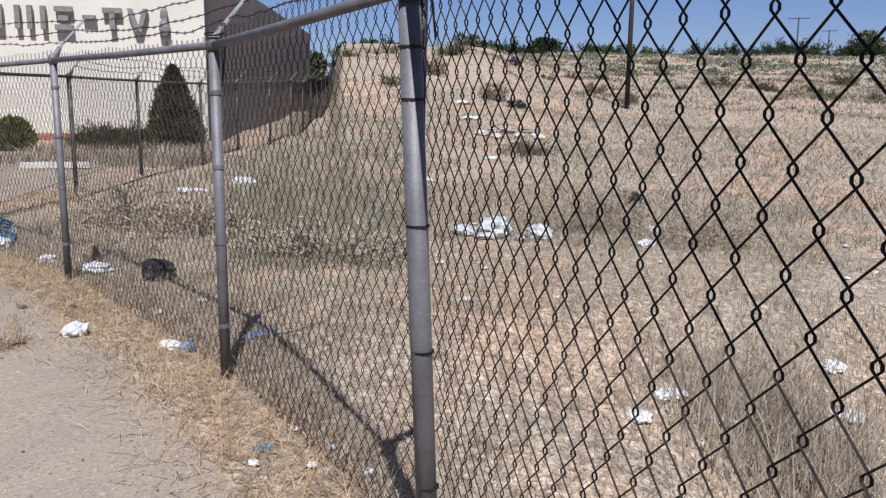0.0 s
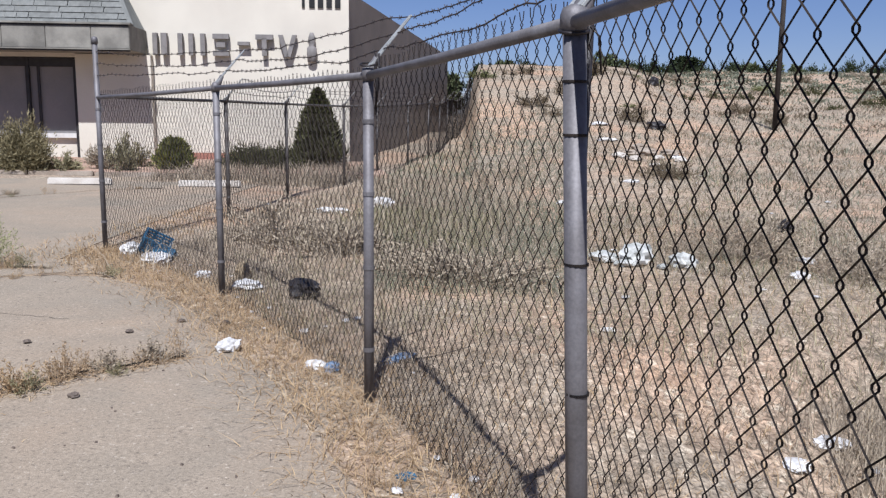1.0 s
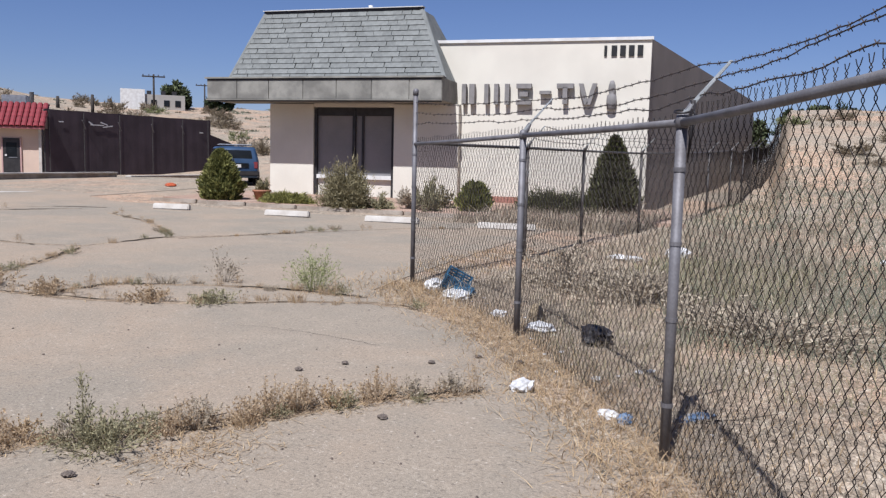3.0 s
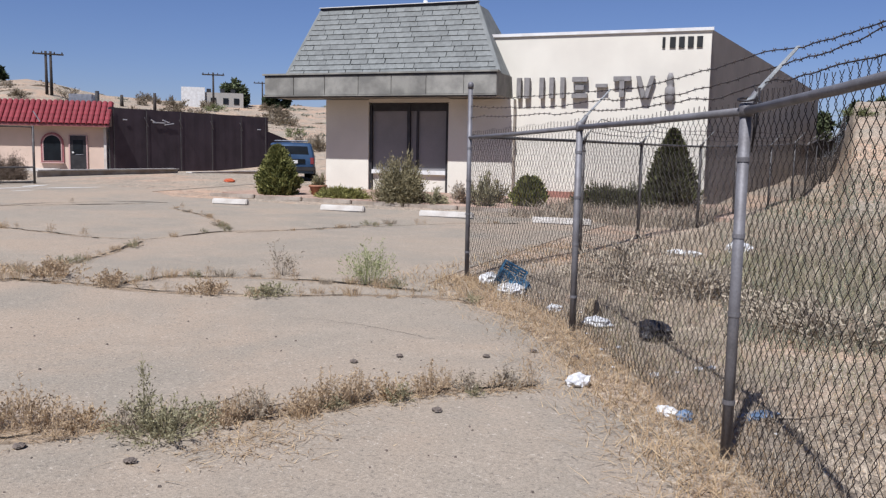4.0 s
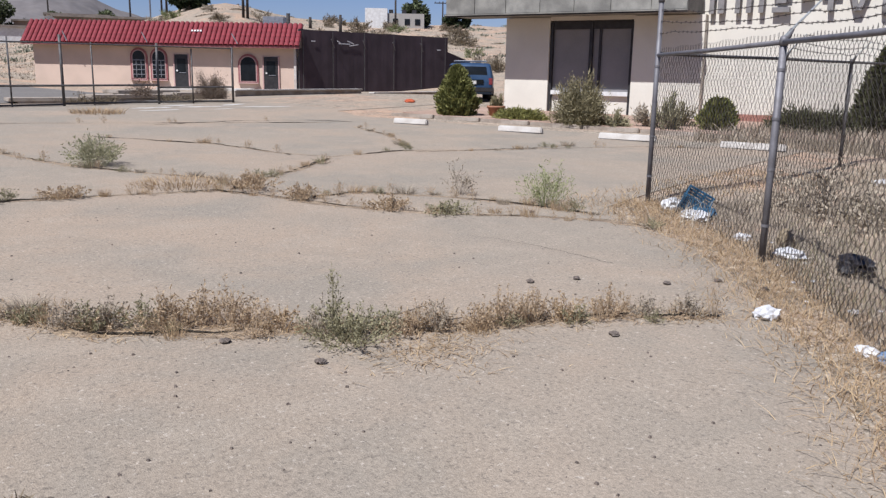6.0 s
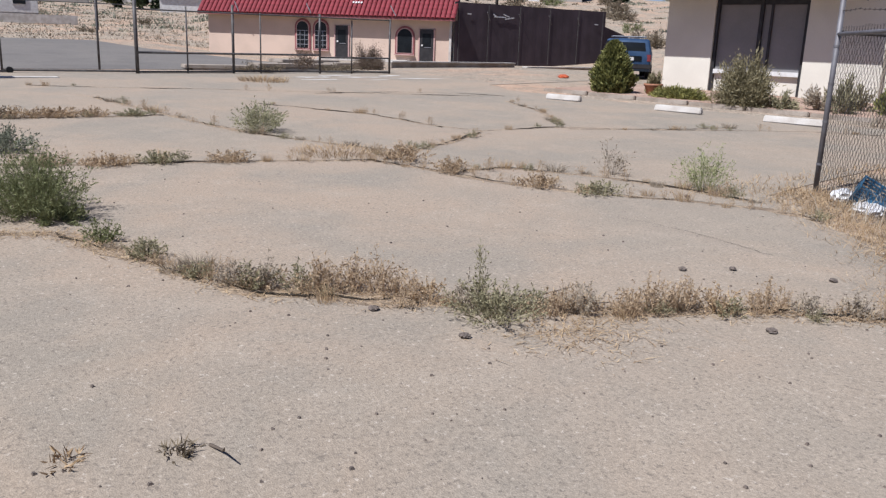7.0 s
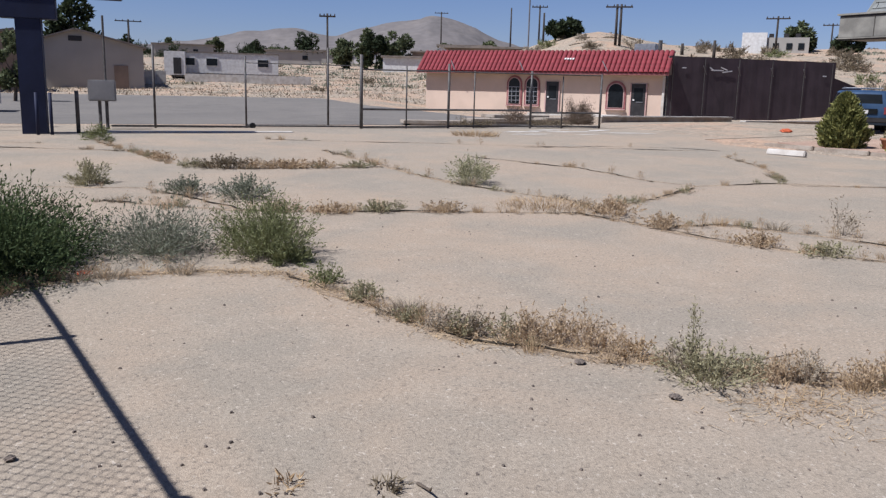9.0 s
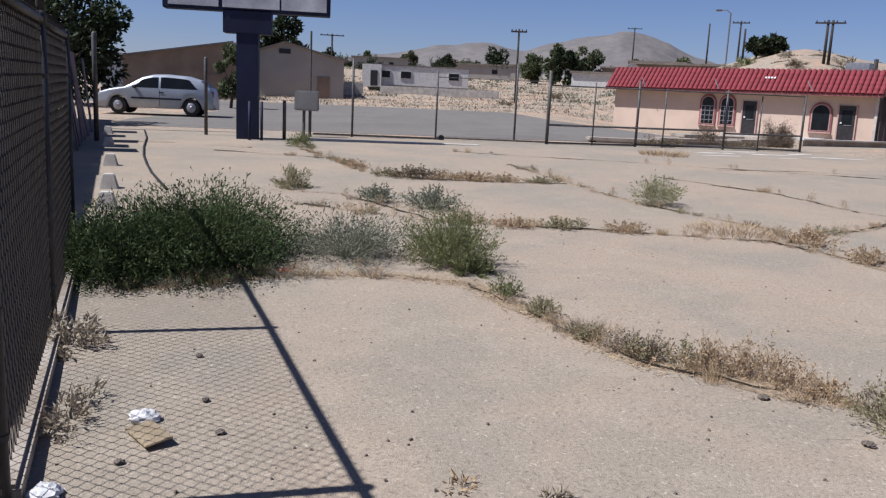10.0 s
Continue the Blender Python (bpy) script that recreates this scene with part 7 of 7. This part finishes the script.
litter("plastic_bottle", "crushed pale blue and white bottle at the fence foot", -1.62, 5.0, (0.045, 0.05, 0.075), PLASTIC_LIGHT_BLUE, 9)
litter("paper_scrap", "crumpled white paper at the fence foot", -1.75, 5.05, (0.07, 0.06, 0.06), PLASTIC_WHITE, 10)
litter("plastic_bottle", "blue plastic scrap at the fence foot", -0.82, 3.55, (0.035, 0.045, 0.03), PLASTIC_BLUE, 11)
litter("paper_scrap", "crumpled white paper under the near post", -0.02, 2.65, (0.06, 0.06, 0.05), PLASTIC_WHITE, 12)
litter("white_tarp", "crumpled white tarp in the dry field", 0.62, 9.7, (0.27, 0.18, 0.27), TARP, 13, "tarp", 0.02)
litter("white_tarp", "crumpled white tarp in the dry field", 1.14, 9.6, (0.16, 0.13, 0.18), TARP, 14, "tarp", 0.02)
for i, (x, y, w) in enumerate(((0.26, 9.75, 0.2), (0.5, 9.45, 0.13), (0.9, 9.4, 0.08))):
    litter("white_tarp", "torn crumpled piece of white tarp", x, y, (w, w * 0.7, w * 0.62), TARP, 120 + i, "tarp", 0.02)
litter("paper_scrap", "white paper scrap in the field", 2.35, 9.3, (0.12, 0.1, 0.09), PLASTIC_WHITE, 15)
litter("paper_scrap", "white paper scrap in the field", 2.7, 10.4, (0.14, 0.1, 0.08), PLASTIC_WHITE, 16)
litter("paper_scrap", "white plastic scrap in dry grass", 1.56, 5.3, (0.11, 0.08, 0.07), PLASTIC_WHITE, 17)
litter("paper_scrap", "white plastic scrap in dry grass", 1.28, 5.0, (0.1, 0.08, 0.04), PLASTIC_WHITE, 18)
litter("paper_scrap", "white plastic scrap in dry grass", 1.85, 5.12, (0.09, 0.07, 0.05), PLASTIC_WHITE, 19)
litter("paper_scrap", "white plastic scrap in dry grass", 3.0, 6.0, (0.12, 0.09, 0.07), PLASTIC_WHITE, 20)
litter("paper_scrap", "white plastic scrap in dry grass", 2.8, 5.4, (0.15, 0.12, 0.04), PLASTIC_WHITE, 21)
litter("paper_scrap", "pale litter heap in the weeds", -4.1, 13.1, (0.28, 0.18, 0.1), PLASTIC_WHITE, 22)
litter("paper_scrap", "pale litter heap in the weeds", -3.5, 14.2, (0.3, 0.2, 0.2), PLASTIC_WHITE, 23)
x, y = polar(-4.95, 30.0)
litter("tyre_scrap", "dark lump of scrap on the field slope", x, y, (0.34, 0.28, 0.36), BLACK_BAG, 24)
x, y = polar(-4.7, 42.0)
litter("tyre_scrap", "dark lump of scrap on the mound", x, y, (0.32, 0.25, 0.5), BLACK_BAG, 25)
for i, (b, d, w) in enumerate(((-1.8, 27.0, 0.3), (-5.6, 21.0, 0.25), (-1.2, 30.0, 0.35), (-6.4, 24.0, 0.22), (1.2, 16.0, 0.2), (-3.4, 19.0, 0.18))):
    x, y = polar(b, d)
    litter("paper_scrap", "pale rubbish on the field slope", x, y, (w, w * 0.6, w * 0.4), PLASTIC_WHITE, 70 + i)
for i, (b, d, w) in enumerate(((-2.6, 23.0, 0.22), (-3.1, 23.6, 0.3), (-3.6, 22.6, 0.2), (-4.3, 24.2, 0.34), (-5.2, 23.3, 0.2), (-5.9, 24.5, 0.28), (-6.6, 23.2, 0.18), (-3.9, 25.4, 0.26), (-5.0, 21.6, 0.16))):
    x, y = polar(b, d)
    litter("rubble", "broken piece of dusty concrete rubble", x, y, (w, w * 0.7, w * 0.7), DULL_CONCRETE if i % 2 else CONCRETE, 130 + i, "rubble", 0.02, "rubble on the field slope")
x, y = polar(-5.7, 20.0)
bush("scrub_bush", "dark dry brush on the field slope", x, y, thistle(71, 1200, (0.7, 0.5, 0.35), 0.1, SCRUB), group="desert scrub")
litter("tyre_scrap", "small dark scrap in the field", 3.1, 13.2, (0.12, 0.1, 0.24), BLACK_BAG, 26)
litter("orange_scrap", "orange plastic scrap at the back of the lot", -24.2, 21.75, (0.2, 0.15, 0.16), ORANGE, 27, "litter", 0.02)
litter("plastic_bag", "crumpled clear plastic by the shaded fence", -4.05, -1.0, (0.07, 0.06, 0.06), PLASTIC_WHITE, 28, "bag", 0.02)
litter("plastic_bag", "white plastic scrap by the shaded fence", -3.3, -1.2, (0.08, 0.06, 0.06), PLASTIC_WHITE, 29, "bag", 0.02)
solo("cardboard_piece", Shape().box((0, 0, 0.03), (0.25, 0.13, 0.010)), CARDBOARD, "flattened cardboard piece by the shaded fence", "cardboard", ground(-3.85, -0.93, 0.6, 0.012) @ Matrix.Rotation(0.12, 4, "X"), bevel=0.003)
litter("yellow_scrap", "small yellow scrap beside the bushes", -7.3, -0.55, (0.07, 0.05, 0.05), ORANGE, 30)


def blue_crate():
    c = thing("blue_crate", "tipped faded blue plastic crate among rubbish", "crate", ground(-4.72, 8.45, 0.5, 0.14) @ Matrix.Rotation(radians(28), 4, "Y") @ Matrix.Rotation(radians(20), 4, "X"))
    w, d, h, t = 0.29, 0.24, 0.19, 0.014
    part("base", Shape().box((0, 0, -h / 2), (w, d, t)), PLASTIC_BLUE, c)
    for s in (-1, 1):
        for k in range(5):
            part("slat", Shape().box((0, s * d / 2, -h / 2 + 0.03 + k * 0.038), (w, t, 0.022)), PLASTIC_BLUE, c)
            part("slat", Shape().box((s * w / 2, 0, -h / 2 + 0.03 + k * 0.038), (t, d, 0.022)), PLASTIC_BLUE, c)
        for x in (-w / 2, -w / 6, w / 6, w / 2):
            part("rib", Shape().box((x, s * (d / 2 + 0.004), 0), (0.03, t, h)), PLASTIC_BLUE, c)
    litter("blue_sheet", "torn blue plastic sheet over the crate", -4.58, 8.36, (0.17, 0.13, 0.12), PLASTIC_BLUE, 31, "litter", 0.03)


blue_crate()
rng = random.Random(77)
STONES = [(-2.9, 4.15), (-4.02, 4.7), (-3.32, 5.47), (-3.68, 2.52), (-3.85, 5.05), (-4.3, 2.3), (-3.1, 5.85), (-2.75, 5.9), (-5.9, 7.0), (-5.0, -0.9), (-4.3, -0.75), (-3.9, -0.62), (-3.6, -1.0)]
for i, (x, y) in enumerate(STONES):
    k = 0.03 if i < 9 else 0.022
    solo("stone", crumple(40 + i, (k * rng.uniform(0.8, 1.3), k, k * 0.8), ROCK), None, "small brown stone lying on the asphalt", "stone", ground(x, y, rng.uniform(0, 6), 0.02), "stones on the lot")
g = Shape()
for _ in range(420):
    r, b = 1.3 * (9.0) ** rng.random(), radians(rng.uniform(18, 118))
    x, y = -r * math.sin(b), r * math.cos(b)
    if x > -0.9 - 0.5 * max(0, y - 3) or y < -1.2 + 0.25 * (x + 3.2):
        continue
    k = rng.uniform(0.003, 0.011)
    g.box((x, y, gz(x, y) + 0.012 + k * 0.4), (k * 2, k * 1.5, k * 1.2), rng.uniform(0, 3), 0.6)
tagged(new("gravel", g.mesh("gravel", ROCK)), "loose dark gravel scattered on the asphalt", "gravel", kind="stuff")

# loose sticks and stalks
def stick(x, y, length, rz, label):
    solo("stick", Shape().tube([(-length / 2, 0, 0.02), (0, 0.02, 0.035), (length / 2, -0.01, 0.1)], 0.008, 5, 0.003), BARK, label, "stick", ground(x, y, rz), "loose sticks")


# first stick stands in for the shadow cast by a barb arm
stick(-1.0, 5.35, 0.5, 0.4, "thin stick in place of a barb arm's shadow")
stick(-4.0, 3.35, 0.35, 0.9, "dry stalk lying in the crack")
stick(-3.75, 3.45, 0.4, 0.2, "dry stalk lying in the crack")
stick(-3.1, 0.95, 0.2, 0.0, "dry stalk lying on the asphalt")

# concrete blocks in a row along the shaded fence, kerb under it, siding and boards behind it
for x, y in ((-10.6, -2.95), (-12.5, -3.43), (-15.6, -4.24), (-19.6, -5.35), (-23.6, -6.44)):
    solo("concrete_block", Shape().box((0, 0, 0.10), (0.28, 0.26, 0.22), 0, 0.58), CONCRETE, "pale pyramid-topped concrete block beside the fence", "block", ground(x, y, 0.2, 0.01), "concrete blocks", bevel=0.012)
FB = [(0.4, -0.45), (-0.93, -0.74), (-3.19, -1.31), (-5.45, -1.88), (-7.7, -2.45)]
for (x, y), (x2, y2) in zip(FB[1:-1], FB[2:]):
    d = math.hypot(x2 - x, y2 - y)
    solo("fence_kerb", Shape().box((0, 0, 0.05), (d - 0.02, 0.12, 0.10)), DULL_CONCRETE, "low concrete kerb under the shaded fence", "kerb", ground((x + x2) / 2, (y + y2) / 2, math.atan2(y2 - y, x2 - x)), "fence kerbs", bevel=0.02)

for b, d, h, rz, ln in ((107.1, 19.5, 2.1, 0.3, 0.25), (106.9, 20.6, 1.9, 0.25, 0.3), (106.7, 22.0, 2.1, 0.2, 0.22), (106.4, 23.8, 1.8, 0.25, 0.35), (106.2, 25.5, 2.0, 0.25, 0.2)):
    x, y = polar(b, d)
    solo("leaning_board", Shape().box((0, 0, h / 2), (0.9, 0.03, h), 0, 1.0, (0.0, -ln)), PURPLE_BOARD, "weathered board leaning beyond the end of the fence", "board", ground(x, y, rz), "leaning boards", bevel=0.004)
x, y = polar(105.95, 22.0)
solo("bollard", Shape().lathe([(0.06, -0.1), (0.06, 2.55), (0.03, 2.6)], 12), GALV_DARK, "tall dark steel post beyond the boards", "post", ground(x, y), "bollards", smooth=True)


def build_slat_wall():
    """A shaded wall of horizontal boards that runs along behind the fence."""
    t = thing("slat_wall", "grey weathered wall of horizontal boards behind the shaded fence", "wall")
    u, n0, rz = Vector((-0.969, -0.245, 0)), Vector((0.545, -2.15, 0)), math.atan2(-0.245, -0.969)
    plank = Shape().box((0, 0, 0), (3.46, 0.03, 0.165)).mesh("plank", SIDING)
    for k in range(9):
        c = n0 + u * (2.5 + 3.5 * k)
        z0 = gz(c.x, c.y)
        # unseen dark panel added to block the sun behind the plank gaps
        part("backing", Shape().box((0, 0, 1.28), (3.5, 0.06, 2.56)), DARK_METAL, t, at=Matrix.Translation((c.x + 0.02, c.y - 0.06, z0)) @ Matrix.Rotation(rz, 4, "Z"))
        for r in range(12):
            part("plank", plank, None, t, at=Matrix.Translation((c.x, c.y, z0 + 0.16 + r * 0.208)) @ Matrix.Rotation(rz, 4, "Z") @ Matrix.Rotation(0.06 + 0.02 * math.sin(r * 5 + k), 4, "X"))


build_slat_wall()

# black tube laid along the line of the fence rail's cast shadow
SHADOW_LINE = [(-25.5, -5.92), (-22.4, -5.15), (-19.6, -4.58), (-17.5, -4.1), (-15.8, -3.65), (-14.6, -3.31), (-13.5, -2.96), (-12.4, -2.6)]
hose = [(hx, hy, gz(hx, hy) + 0.03) for hx, hy in SHADOW_LINE]
solo("hose", Shape().tube(hose, 0.022, 8), RUBBER, "thin black tube in place of a rail's cast shadow", "hose", smooth=True)

# small pale scraps blown against the fence and over the field
rng = random.Random(5)
for i in range(46):
    if i < 24:
        k = rng.random()
        a, b = rng.choice(((A, B), (B, C), (C, D)))
        x, y = a[0] + (b[0] - a[0]) * k + rng.uniform(-0.35, 0.7), a[1] + (b[1] - a[1]) * k + rng.uniform(-0.2, 0.5)
    else:
        r, q = 5.0 * 4.5 ** rng.random(), radians(rng.uniform(-30, 24))
        x, y = -r * math.sin(q), r * math.cos(q)
    w = rng.uniform(0.014, 0.034) * (1.0 if i < 24 else 1.8)
    litter("paper_scrap", "small pale paper scrap in the dry grass", x, y, (w, w * 0.7, w * 0.5), PLASTIC_WHITE, 100 + i, lift=0.015)

# ---- shingles and roof tiles ----
lay_shingles()
lay_tiles()
